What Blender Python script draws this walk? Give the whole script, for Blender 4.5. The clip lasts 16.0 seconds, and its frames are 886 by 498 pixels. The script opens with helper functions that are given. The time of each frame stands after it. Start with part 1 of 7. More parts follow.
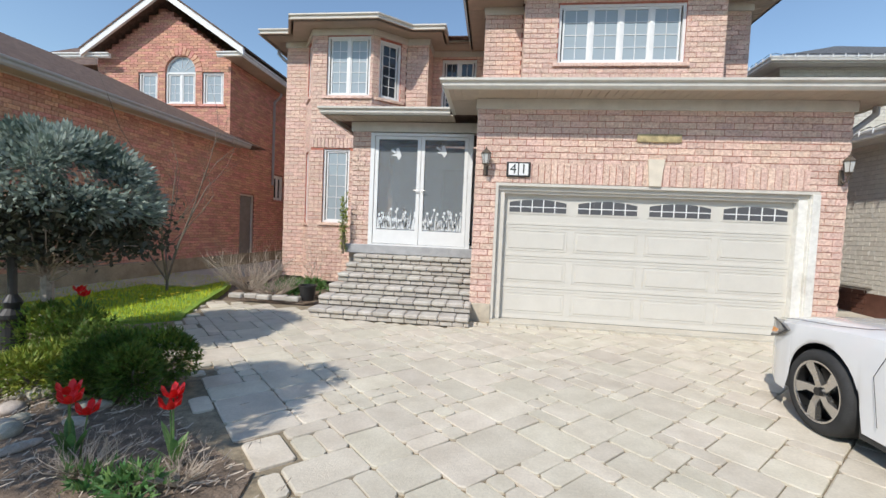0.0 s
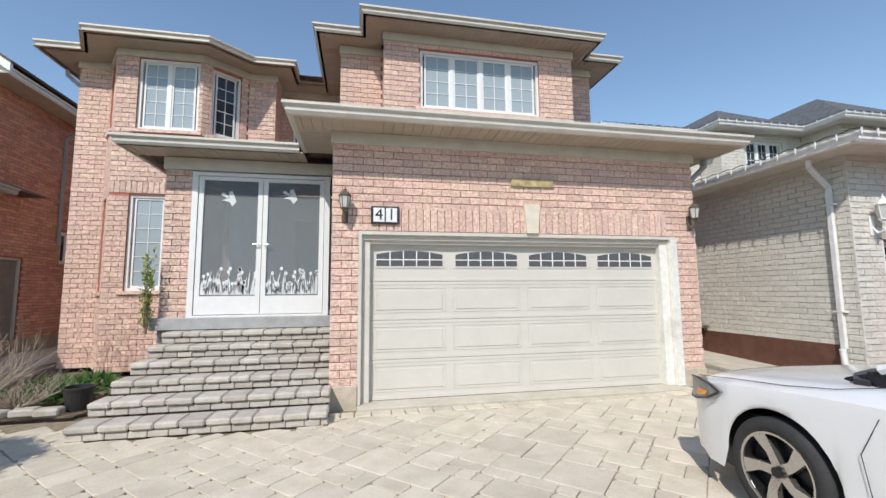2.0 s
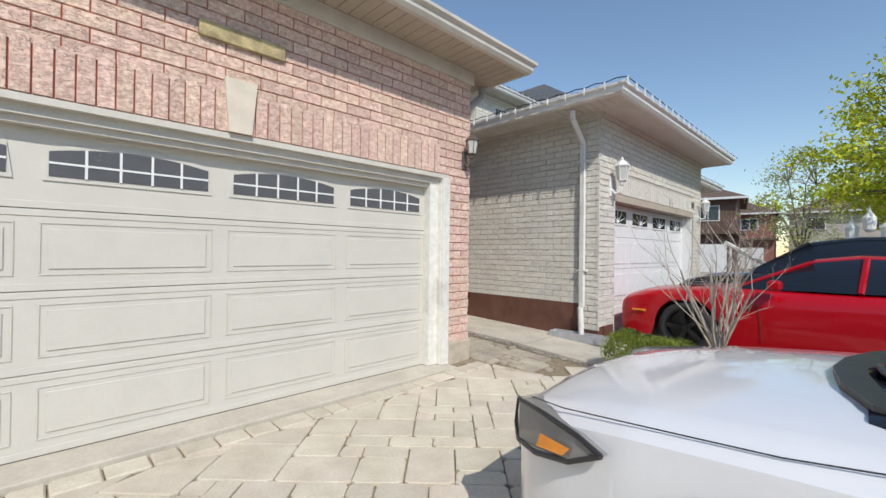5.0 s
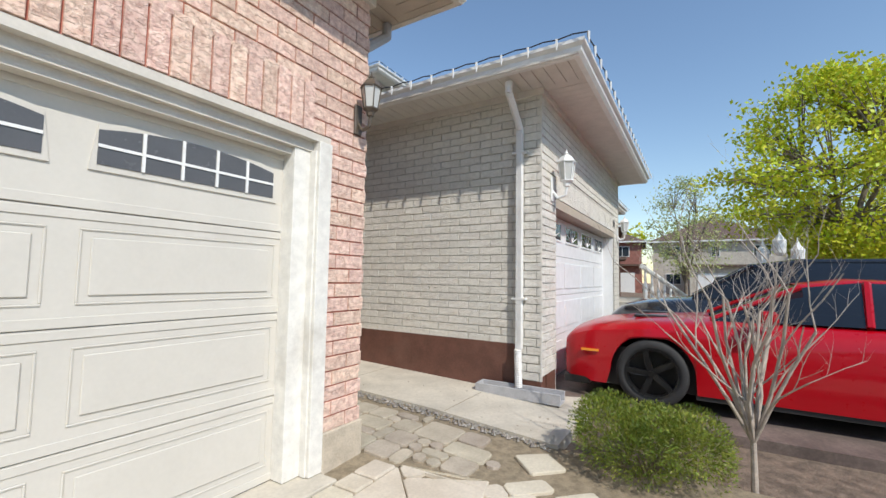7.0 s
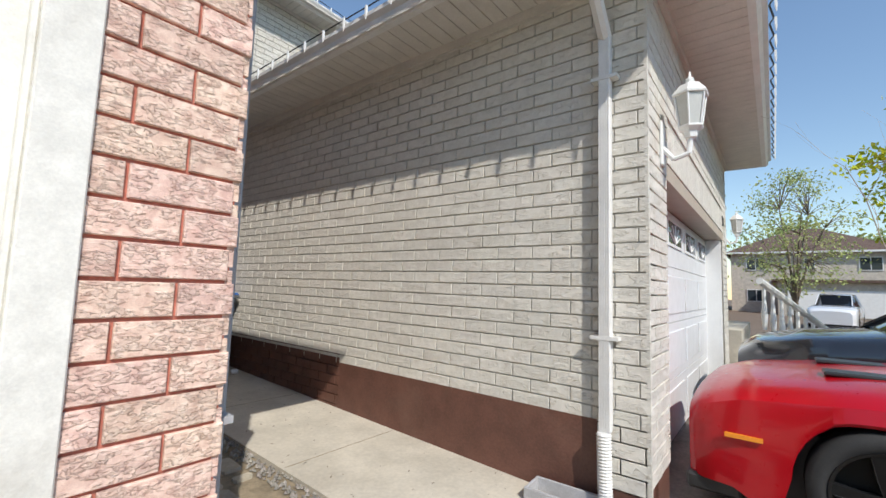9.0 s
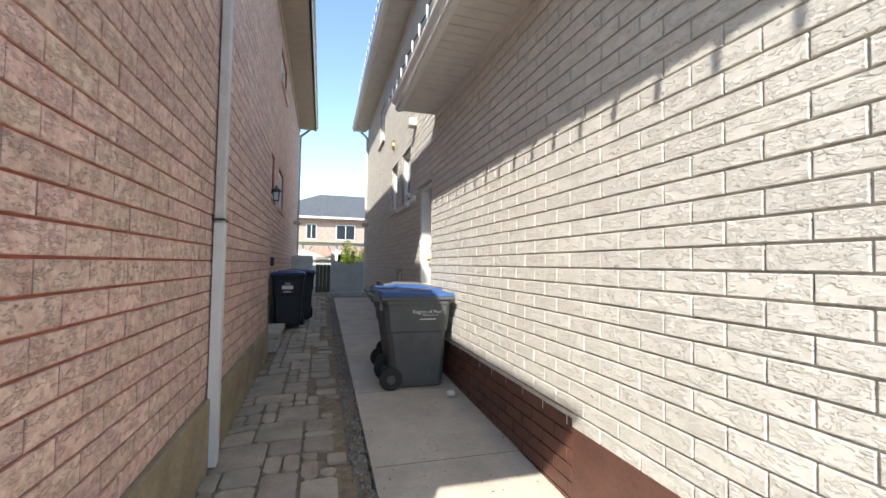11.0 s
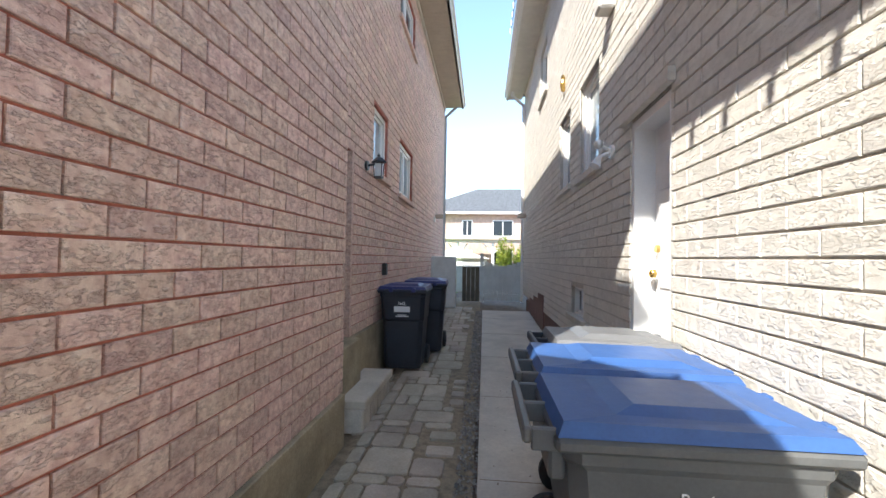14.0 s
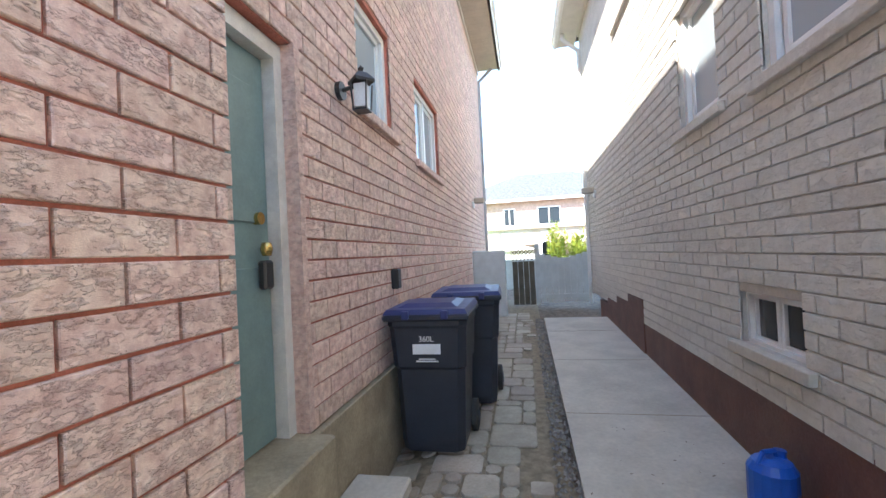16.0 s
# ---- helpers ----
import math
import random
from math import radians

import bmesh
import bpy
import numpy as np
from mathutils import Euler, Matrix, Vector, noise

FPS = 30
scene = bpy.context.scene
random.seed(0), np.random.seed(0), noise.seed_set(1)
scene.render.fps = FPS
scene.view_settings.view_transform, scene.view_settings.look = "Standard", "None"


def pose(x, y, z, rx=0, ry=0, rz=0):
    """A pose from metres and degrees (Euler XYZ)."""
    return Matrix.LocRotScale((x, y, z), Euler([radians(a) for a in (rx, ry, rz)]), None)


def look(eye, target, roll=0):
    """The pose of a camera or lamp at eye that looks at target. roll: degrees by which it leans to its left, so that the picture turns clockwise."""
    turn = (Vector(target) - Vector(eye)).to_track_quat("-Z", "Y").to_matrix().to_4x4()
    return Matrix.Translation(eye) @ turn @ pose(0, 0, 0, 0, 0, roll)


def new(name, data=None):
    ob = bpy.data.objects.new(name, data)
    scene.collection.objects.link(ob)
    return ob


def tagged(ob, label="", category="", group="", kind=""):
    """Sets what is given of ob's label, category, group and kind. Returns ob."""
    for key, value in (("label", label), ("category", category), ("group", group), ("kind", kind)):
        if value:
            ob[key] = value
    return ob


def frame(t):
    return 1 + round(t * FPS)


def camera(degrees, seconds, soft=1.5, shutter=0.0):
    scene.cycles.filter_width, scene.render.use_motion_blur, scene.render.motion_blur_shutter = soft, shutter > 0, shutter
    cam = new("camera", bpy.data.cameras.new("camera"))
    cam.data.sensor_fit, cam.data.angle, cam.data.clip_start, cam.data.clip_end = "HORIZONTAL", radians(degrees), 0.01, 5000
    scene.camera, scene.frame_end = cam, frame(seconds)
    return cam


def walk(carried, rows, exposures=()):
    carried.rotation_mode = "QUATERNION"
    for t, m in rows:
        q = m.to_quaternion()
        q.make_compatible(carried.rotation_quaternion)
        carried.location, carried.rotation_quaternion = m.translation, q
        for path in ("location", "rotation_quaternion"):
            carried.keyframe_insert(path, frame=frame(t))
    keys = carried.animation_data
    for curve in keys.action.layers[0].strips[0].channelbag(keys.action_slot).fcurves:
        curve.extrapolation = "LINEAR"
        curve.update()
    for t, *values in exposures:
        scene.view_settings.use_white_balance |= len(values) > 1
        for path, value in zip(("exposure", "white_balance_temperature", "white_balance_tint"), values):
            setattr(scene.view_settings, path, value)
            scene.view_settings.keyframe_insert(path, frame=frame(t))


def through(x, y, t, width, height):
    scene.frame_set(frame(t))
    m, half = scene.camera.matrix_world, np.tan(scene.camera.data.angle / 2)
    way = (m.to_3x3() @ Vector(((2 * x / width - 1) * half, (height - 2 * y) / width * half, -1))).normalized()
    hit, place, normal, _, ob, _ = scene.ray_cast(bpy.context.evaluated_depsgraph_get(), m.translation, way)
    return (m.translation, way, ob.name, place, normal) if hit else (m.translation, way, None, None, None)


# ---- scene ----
cam = camera(93.6, 16.0)
PATH = [
    (0, (-0.004, -7.276, 1.556), (-0.241, -5.292, 1.464), 2.5),
    (0.5, (-0.023, -6.916, 1.592), (0.042, -4.918, 1.621), 1.7),
    (1, (0.008, -6.603, 1.574), (0.247, -4.621, 1.685), 0.7),
    (1.5, (0.069, -6.263, 1.597), (0.398, -4.298, 1.767), 0.0),
    (2, (0.027, -5.904, 1.558), (0.416, -3.952, 1.76), -0.5),
    (2.5, (0.034, -5.585, 1.575), (0.492, -3.649, 1.778), -0.7),
    (3, (0.254, -5.187, 1.542), (0.819, -3.276, 1.714), -0.8),
    (3.4, (0.406, -4.92, 1.534), (1.109, -3.051, 1.66), -0.6),
    (3.5, (0.446, -4.855, 1.532), (1.2, -3.006, 1.646), -0.5),
    (4, (0.663, -4.458, 1.546), (1.676, -2.734, 1.602), 0.0),
    (4.1, (0.712, -4.396, 1.531), (1.818, -2.73, 1.494), -2.8),
    (4.3, (0.823, -4.239, 1.491), (1.974, -2.604, 1.514), -0.0),
    (4.5, (1.001, -4.119, 1.475), (2.233, -2.544, 1.496), 0.6),
    (5, (1.381, -3.71, 1.45), (2.778, -2.278, 1.462), 0.7),
    (5.2, (1.545, -3.559, 1.45), (2.962, -2.146, 1.455), -1.3),
    (7.3, (3.24, -2.096, 1.41), (4.979, -1.122, 1.575), 1.2),
    (7.5, (3.431, -1.979, 1.43), (5.194, -1.051, 1.608), 1.0),
    (8, (3.89, -1.718, 1.458), (5.702, -0.886, 1.625), 0.9),
    (8.5, (4.342, -1.57, 1.448), (6.127, -0.678, 1.584), 0.5),
    (9, (4.858, -1.34, 1.47), (6.417, -0.099, 1.649), 1.9),
    (9.3, (5.103, -1.142, 1.546), (6.535, 0.246, 1.699), 2.1),
    (9.5, (5.227, -1.025, 1.555), (6.566, 0.453, 1.701), 1.5),
    (10, (5.674, -0.756, 1.54), (6.749, 0.927, 1.643), 0.4),
    (10.2, (5.808, -0.6, 1.552), (6.789, 1.14, 1.654), 0.6),
    (12.3, (6.609, 1.342, 1.632), (6.613, 3.341, 1.671), 0.1),
    (12.5, (6.628, 1.597, 1.608), (6.601, 3.596, 1.649), 0.1),
    (13, (6.641, 2.155, 1.664), (6.561, 4.153, 1.709), -0.1),
    (13.5, (6.641, 2.654, 1.713), (6.508, 4.649, 1.756), 0.2),
    (14, (6.631, 3.256, 1.775), (6.436, 5.246, 1.821), 0.9),
    (14.5, (6.565, 3.835, 1.78), (6.305, 5.817, 1.847), 1.6),
    (15, (6.548, 4.415, 1.835), (6.177, 6.376, 1.963), 1.6),
    (15.5, (6.459, 4.99, 1.821), (6.014, 6.936, 1.939), 0.3),
    (16, (6.347, 5.514, 1.798), (5.959, 7.476, 1.824), -2.8),
]
walk(cam, [(t, look(eye, aim, roll)) for t, eye, aim, roll in PATH], [(0, 0.1), (2.5, 0.05), (5, -0.08), (7.5, 0.12), (8.5, 0.08), (9.5, 0.3), (10.0, 0.5), (10.5, 0.8), (12.5, 1.45), (13.5, 1.55), (14.5, 1.75), (15.5, 2.15), (16, 2.5)])

# sky and sun
world = bpy.data.worlds.new("sky")
scene.world = world
world.use_nodes = True
_nt = world.node_tree
_bg = _nt.nodes["Background"]
_sky = _nt.nodes.new("ShaderNodeTexSky")
_sky.sky_type, _sky.sun_disc = "NISHITA", False
SUN_WAY = Vector((0.5, 0.88, -1.0)).normalized()
_sky.sun_elevation = math.asin(-SUN_WAY.z)
_sky.sun_rotation = math.atan2(-SUN_WAY.x, -SUN_WAY.y)
_sky.air_density, _sky.dust_density, _sky.ozone_density = 1.3, 0.1, 3.0
_nt.links.new(_sky.outputs[0], _bg.inputs[0])
_bg.inputs[1].default_value = 0.15
_sun = new("sun", bpy.data.lights.new("sun", "SUN"))
_sun.data.energy, _sun.data.angle, _sun.data.color = 3.8, math.radians(0.53), (1.0, 0.95, 0.88)
_sun.rotation_euler = SUN_WAY.to_track_quat("-Z", "Y").to_euler()


# ---- materials ----
def mat(name, rgb, rough=0.6, metal=0.0, vary=0.12, scale=6.0, bump=0.0, bscale=60.0, island=0.0, rgb2=None, spec=0.5, coat=0.0, stain=0.0, stain_rgb=(0.2, 0.17, 0.13), flake=None):
    """A surface with broad and fine variation, in world metres."""
    m = bpy.data.materials.new(name)
    m.use_nodes = True
    nt = m.node_tree
    b = nt.nodes["Principled BSDF"]
    N, L = nt.nodes.new, nt.links.new
    geo = N("ShaderNodeNewGeometry")
    def noisy(sc, det=4.0, ro=0.6):
        n = N("ShaderNodeTexNoise")
        n.inputs["Scale"].default_value, n.inputs["Detail"].default_value, n.inputs["Roughness"].default_value = sc, det, ro
        L(geo.outputs["Position"], n.inputs["Vector"])
        return n.outputs[0]
    def math_(op, a, c):
        n = N("ShaderNodeMath"); n.operation = op
        for i, v in enumerate((a, c)):
            if isinstance(v, (int, float)): n.inputs[i].default_value = v
            else: L(v, n.inputs[i])
        return n.outputs[0]
    def mix(f, a, c):
        n = N("ShaderNodeMix"); n.data_type = "RGBA"
        if isinstance(f, (int, float)): n.inputs[0].default_value = f
        else: L(f, n.inputs[0])
        for i, v in ((6, a), (7, c)):
            if isinstance(v, tuple): n.inputs[i].default_value = (*v, 1)
            else: L(v, n.inputs[i])
        return n.outputs[2]
    c2 = rgb2 or tuple(min(1, v * (1 + vary)) for v in rgb)
    c1 = rgb if rgb2 else tuple(v * (1 - vary) for v in rgb)
    ramp = N("ShaderNodeMapRange"); ramp.inputs[1].default_value, ramp.inputs[2].default_value = (0.44, 0.56) if bscale < 30 else (0.35, 0.65)
    L(noisy(scale), ramp.inputs[0])
    col = mix(ramp.outputs[0], c1, c2)
    fine = N("ShaderNodeMapRange"); fine.inputs[1].default_value, fine.inputs[2].default_value = 0.3, 0.7
    fine.inputs[3].default_value, fine.inputs[4].default_value = 1 - vary * 0.8, 1 + vary * 0.8
    L(noisy(scale * 14), fine.inputs[0])
    hsv = N("ShaderNodeHueSaturation")
    val = fine.outputs[0]
    if island:
        oi = N("ShaderNodeObjectInfo")
        r = math_("FRACT", math_("ADD", geo.outputs["Random Per Island"], oi.outputs["Random"]), 0.0)
        val = math_("MULTIPLY", val, math_("ADD", math_("MULTIPLY", r, 2 * island), 1 - island))
        hue = math_("ADD", math_("MULTIPLY", math_("FRACT", math_("MULTIPLY", r, 7.3), 0.0), 0.03 * island / 0.15), 0.5 - 0.015 * island / 0.15)
        L(hue, hsv.inputs["Hue"])
    L(val, hsv.inputs["Value"]); L(col, hsv.inputs["Color"])
    out = hsv.outputs[0]
    if stain:
        st = N("ShaderNodeMapRange"); st.inputs[1].default_value, st.inputs[2].default_value = 0.52, 0.72
        st.inputs[4].default_value = stain
        L(noisy(1.3, 6.0, 0.7), st.inputs[0])
        out = mix(st.outputs[0], out, stain_rgb)
    L(out, b.inputs["Base Color"])
    rr = N("ShaderNodeMapRange"); rr.inputs[3].default_value, rr.inputs[4].default_value = max(0.02, rough - 0.08), min(1, rough + 0.08)
    L(noisy(scale * 3), rr.inputs[0]); L(rr.outputs[0], b.inputs["Roughness"])
    b.inputs["Metallic"].default_value = metal
    b.inputs["Specular IOR Level"].default_value = spec
    b.inputs["Coat Weight"].default_value = coat
    b.inputs["Coat Roughness"].default_value = 0.04
    if flake:
        # split clay faces: ragged torn patches, longer than high, between smooth ones. flake: (patches a metre, depth, tint)
        fsc, fdep, ftint = flake
        mp = N("ShaderNodeMapping"); mp.inputs["Scale"].default_value = (0.55, 0.55, 1.25)
        L(geo.outputs["Position"], mp.inputs["Vector"])
        def ragged(sc, det, lo, hi, twist=0.0):
            n = N("ShaderNodeTexNoise"); n.inputs["Scale"].default_value, n.inputs["Detail"].default_value, n.inputs["Roughness"].default_value, n.inputs["Distortion"].default_value = sc, det, 0.62, twist
            L(mp.outputs[0], n.inputs["Vector"])
            q = N("ShaderNodeMapRange"); q.inputs[1].default_value, q.inputs[2].default_value = lo, hi
            L(n.outputs[0], q.inputs[0]); return q.outputs[0]
        patch = ragged(fsc, 2.0, 0.42, 0.52)
        torn = ragged(fsc * 3.2, 5.0, 0.47, 0.53, 0.6)
        grit = ragged(fsc * 12, 3.0, 0.3, 0.7)
        h = math_("ADD", math_("MULTIPLY", patch, torn), math_("MULTIPLY", grit, 0.16))
        bp = N("ShaderNodeBump"); bp.inputs["Strength"].default_value, bp.inputs["Distance"].default_value = 1.0, fdep
        L(h, bp.inputs["Height"]); L(bp.outputs[0], b.inputs["Normal"])
        hs2 = N("ShaderNodeHueSaturation")
        L(math_("SUBTRACT", 1 + ftint * 0.5, math_("MULTIPLY", math_("MULTIPLY", patch, torn), ftint)), hs2.inputs["Value"])
        L(out, hs2.inputs["Color"]); L(hs2.outputs[0], b.inputs["Base Color"])
    elif bump:
        bp = N("ShaderNodeBump"); bp.inputs["Strength"].default_value, bp.inputs["Distance"].default_value = 1.0, bump
        L(noisy(bscale, 5.0, 0.62), bp.inputs["Height"]); L(bp.outputs[0], b.inputs["Normal"])
    return m


def glass(name, tint=(0.03, 0.04, 0.05)):
    """Window glass in front of a dim room: dark, sharp reflections."""
    m = bpy.data.materials.new(name); m.use_nodes = True
    b = m.node_tree.nodes["Principled BSDF"]
    b.inputs["Base Color"].default_value = (*tint, 1)
    b.inputs["Roughness"].default_value = 0.03
    b.inputs["IOR"].default_value = 1.52
    b.inputs["Specular IOR Level"].default_value = 0.5
    return m


def leafy(name, rgb, rgb2, rough=0.55, through=0.35):
    m = mat(name, rgb, rough, rgb2=rgb2, scale=2.5, vary=0.25, island=0.3)
    b = m.node_tree.nodes["Principled BSDF"]
    b.inputs["Transmission Weight"].default_value = 0.0
    b.inputs["Subsurface Weight"].default_value = 0.0
    nt = m.node_tree
    tr, mx = nt.nodes.new("ShaderNodeBsdfTranslucent"), nt.nodes.new("ShaderNodeMixShader")
    mx.inputs[0].default_value = through
    nt.links.new(b.inputs["Base Color"].links[0].from_socket, tr.inputs["Color"])
    nt.links.new(b.outputs[0], mx.inputs[1]); nt.links.new(tr.outputs[0], mx.inputs[2])
    nt.links.new(mx.outputs[0], nt.nodes["Material Output"].inputs[0])
    return m


def clear_glass(name):
    m = bpy.data.materials.new(name); m.use_nodes = True
    b = m.node_tree.nodes["Principled BSDF"]
    b.inputs["Base Color"].default_value = (0.55, 0.60, 0.63, 1)
    b.inputs["Roughness"].default_value = 0.02
    b.inputs["Transmission Weight"].default_value = 0.80
    b.inputs["IOR"].default_value = 1.05
    b.inputs["Specular IOR Level"].default_value = 0.8
    return m


PINK = mat("pink_brick", (0.625, 0.41, 0.33), 0.85, rgb2=(0.83, 0.63, 0.515), scale=26, vary=0.12, island=0.10, flake=(22, 0.0035, 0.14))
PINKM = mat("red_mortar", (0.48, 0.17, 0.12), 0.95, scale=9, vary=0.18, bump=0.003)
GREY = mat("cream_brick", (0.66, 0.625, 0.55), 0.85, rgb2=(0.74, 0.705, 0.63), scale=20, vary=0.07, island=0.05, flake=(21, 0.0030, 0.03))
GREYM = mat("grey_mortar", (0.50, 0.465, 0.41), 0.95, scale=9, vary=0.14, bump=0.003)
RED = mat("red_brick", (0.52, 0.225, 0.155), 0.85, rgb2=(0.70, 0.42, 0.31), scale=20, vary=0.18, bump=0.006, bscale=40, island=0.18)
REDM = mat("dark_mortar", (0.33, 0.16, 0.12), 0.95, scale=9, vary=0.18)
CONC = mat("concrete", (0.54, 0.495, 0.41), 0.9, vary=0.1, scale=2.5, bump=0.002, bscale=150, stain=0.35, stain_rgb=(0.3, 0.26, 0.2))
FOUND = mat("foundation_concrete", (0.36, 0.30, 0.20), 0.9, vary=0.18, scale=3.5, bump=0.004, bscale=60, stain=0.5, stain_rgb=(0.22, 0.18, 0.11))
PARGE = mat("pier_concrete", (0.52, 0.45, 0.35), 0.9, vary=0.14, scale=6, bump=0.004, bscale=50)
BROWN = mat("brown_painted_parging", (0.135, 0.06, 0.042), 0.55, vary=0.16, scale=4, bump=0.003, bscale=40, stain=0.25, stain_rgb=(0.24, 0.16, 0.12))
PAVER = mat("driveway_paver", (0.55, 0.485, 0.38), 0.88, rgb2=(0.65, 0.585, 0.47), scale=3.5, vary=0.10, bump=0.004, bscale=70, island=0.09, stain=0.25, stain_rgb=(0.36, 0.31, 0.23))
PAVER2 = mat("side_paver", (0.36, 0.31, 0.24), 0.88, rgb2=(0.48, 0.42, 0.33), scale=4, vary=0.12, bump=0.004, bscale=70, island=0.14)
JOINT = mat("joint_sand", (0.26, 0.21, 0.14), 0.98, vary=0.25, scale=14, bump=0.004)
STEP = mat("grey_wall_stone", (0.44, 0.40, 0.34), 0.9, rgb2=(0.55, 0.51, 0.45), scale=7, vary=0.14, bump=0.008, bscale=45, island=0.10)
SLAB = mat("porch_slab", (0.38, 0.38, 0.38), 0.85, vary=0.12, scale=5, bump=0.002)
WHITE = mat("white_paint", (0.80, 0.80, 0.78), 0.4, vary=0.03, scale=5)
WORN = mat("worn_white_paint", (0.76, 0.74, 0.68), 0.6, vary=0.08, scale=12, bump=0.002, stain=0.6, stain_rgb=(0.42, 0.38, 0.32))
TRIM = mat("cream_trim", (0.62, 0.58, 0.51), 0.55, vary=0.06, scale=4)
SOFF = mat("taupe_soffit", (0.47, 0.40, 0.32), 0.6, vary=0.06, scale=4)
SOFFW = mat("white_soffit", (0.68, 0.64, 0.58), 0.6, vary=0.06, scale=4)
GUTT = mat("gutter_metal", (0.62, 0.58, 0.51), 0.42, vary=0.05, scale=6, stain=0.15)
GUTW = mat("white_gutter", (0.78, 0.77, 0.74), 0.4, vary=0.05, scale=6, stain=0.15)
DOWN = mat("grey_downspout", (0.42, 0.42, 0.43), 0.45, vary=0.06)
DOOR = mat("garage_door_steel", (0.62, 0.59, 0.525), 0.45, vary=0.025, scale=3, bump=0.0004, bscale=300)
WDOOR = mat("white_door", (0.78, 0.78, 0.78), 0.4, vary=0.04)
TEAL = mat("teal_door", (0.20, 0.30, 0.29), 0.45, vary=0.08)
GLASS = glass("window_glass", (0.035, 0.045, 0.055))
BLINDG = glass("window_glass_with_blinds", (0.36, 0.42, 0.45))
PORCHG = clear_glass("porch_glass")
DULLG = mat("tinted_garage_glass", (0.10, 0.10, 0.105), 0.25, vary=0.05)
CARG = glass("car_glass", (0.012, 0.016, 0.022))
ROOF = mat("grey_shingles", (0.10, 0.105, 0.11), 0.9, vary=0.22, scale=8, bump=0.01, bscale=25)
ROOFB = mat("brown_shingles", (0.13, 0.085, 0.065), 0.9, vary=0.22, scale=8, bump=0.01, bscale=25)
BLACK = mat("black_metal", (0.03, 0.03, 0.03), 0.4, vary=0.1)
DKBR = mat("bronze_lamp", (0.10, 0.08, 0.06), 0.45, vary=0.15)
STONE = mat("keystone", (0.70, 0.62, 0.50), 0.7, vary=0.06)
PLANK = mat("weathered_board", (0.42, 0.34, 0.18), 0.8, vary=0.3, scale=9, bump=0.003)
SOIL = mat("soil", (0.19, 0.14, 0.10), 0.95, vary=0.35, scale=9, bump=0.02, bscale=30)
GRASS = mat("grass", (0.16, 0.28, 0.03), 0.85, rgb2=(0.28, 0.42, 0.05), vary=0.3, scale=5, bump=0.02, bscale=50)
ASPH = mat("asphalt", (0.06, 0.06, 0.06), 0.9, vary=0.2, scale=4, bump=0.004, bscale=120)
WETC = mat("dark_driveway", (0.17, 0.13, 0.11), 0.6, vary=0.3, scale=2, stain=0.5, stain_rgb=(0.4, 0.36, 0.31))
CARW = mat("white_car_paint", (0.78, 0.78, 0.78), 0.22, vary=0.01, coat=1.0)
CARR = mat("red_car_paint", (0.42, 0.001, 0.008), 0.3, vary=0.02, coat=0.5, spec=0.3)
CARB = mat("black_car_paint", (0.015, 0.017, 0.02), 0.2, vary=0.05, coat=1.0)
TYRE = mat("tyre_rubber", (0.03, 0.03, 0.03), 0.8, vary=0.15)
RIMB = mat("black_rim", (0.02, 0.02, 0.02), 0.3, vary=0.1, metal=0.3)
RIMS = mat("machined_alloy", (0.55, 0.53, 0.50), 0.25, vary=0.05, metal=0.9)
LENS = glass("headlight_lens", (0.25, 0.24, 0.22))
AMBER = mat("amber_lens", (0.85, 0.30, 0.03), 0.2, vary=0.05)
BINB = mat("navy_bin_plastic", (0.022, 0.026, 0.036), 0.5, vary=0.12, bump=0.0005, bscale=200)
BING = mat("grey_bin_plastic", (0.10, 0.105, 0.105), 0.5, vary=0.10, bump=0.0005, bscale=200)
LIDB = mat("blue_lid", (0.035, 0.10, 0.28), 0.45, vary=0.08)
LIDN = mat("navy_lid", (0.03, 0.04, 0.14), 0.45, vary=0.08)
LIDG = mat("grey_lid", (0.14, 0.145, 0.15), 0.45, vary=0.08)
JUG = mat("blue_plastic", (0.01, 0.10, 0.50), 0.35, vary=0.06)
BARK = mat("bark", (0.20, 0.16, 0.12), 0.9, vary=0.25, scale=12, bump=0.01)
BARKP = mat("pale_bark", (0.42, 0.36, 0.30), 0.85, vary=0.2, scale=14, bump=0.004)
TWIG = mat("dry_twigs", (0.46, 0.38, 0.30), 0.9, vary=0.2)
LEAFY = leafy("spring_leaves", (0.42, 0.50, 0.02), (0.66, 0.68, 0.05))
LEAFP = leafy("pale_leaves", (0.36, 0.42, 0.14), (0.50, 0.54, 0.22))
SPRUCE = leafy("blue_spruce_needles", (0.17, 0.23, 0.18), (0.42, 0.48, 0.42))
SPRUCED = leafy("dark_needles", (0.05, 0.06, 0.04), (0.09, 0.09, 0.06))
YEW = leafy("yew_green", (0.07, 0.13, 0.02), (0.18, 0.26, 0.04))
MOSS = leafy("bright_evergreen", (0.13, 0.19, 0.02), (0.30, 0.35, 0.05), through=0.15)
TULIP = mat("tulip_red", (0.75, 0.012, 0.012), 0.45, vary=0.15)
TULIPG = leafy("tulip_leaf", (0.10, 0.22, 0.06), (0.18, 0.32, 0.10))
PEBBLE = mat("grey_pebbles", (0.26, 0.24, 0.21), 0.8, vary=0.3, island=0.3, scale=8)
BOULD = mat("garden_boulder", (0.42, 0.37, 0.30), 0.8, vary=0.2, scale=10, island=0.25, bump=0.003)
FENCEG = mat("grey_fence", (0.56, 0.59, 0.58), 0.7, vary=0.08, scale=5)
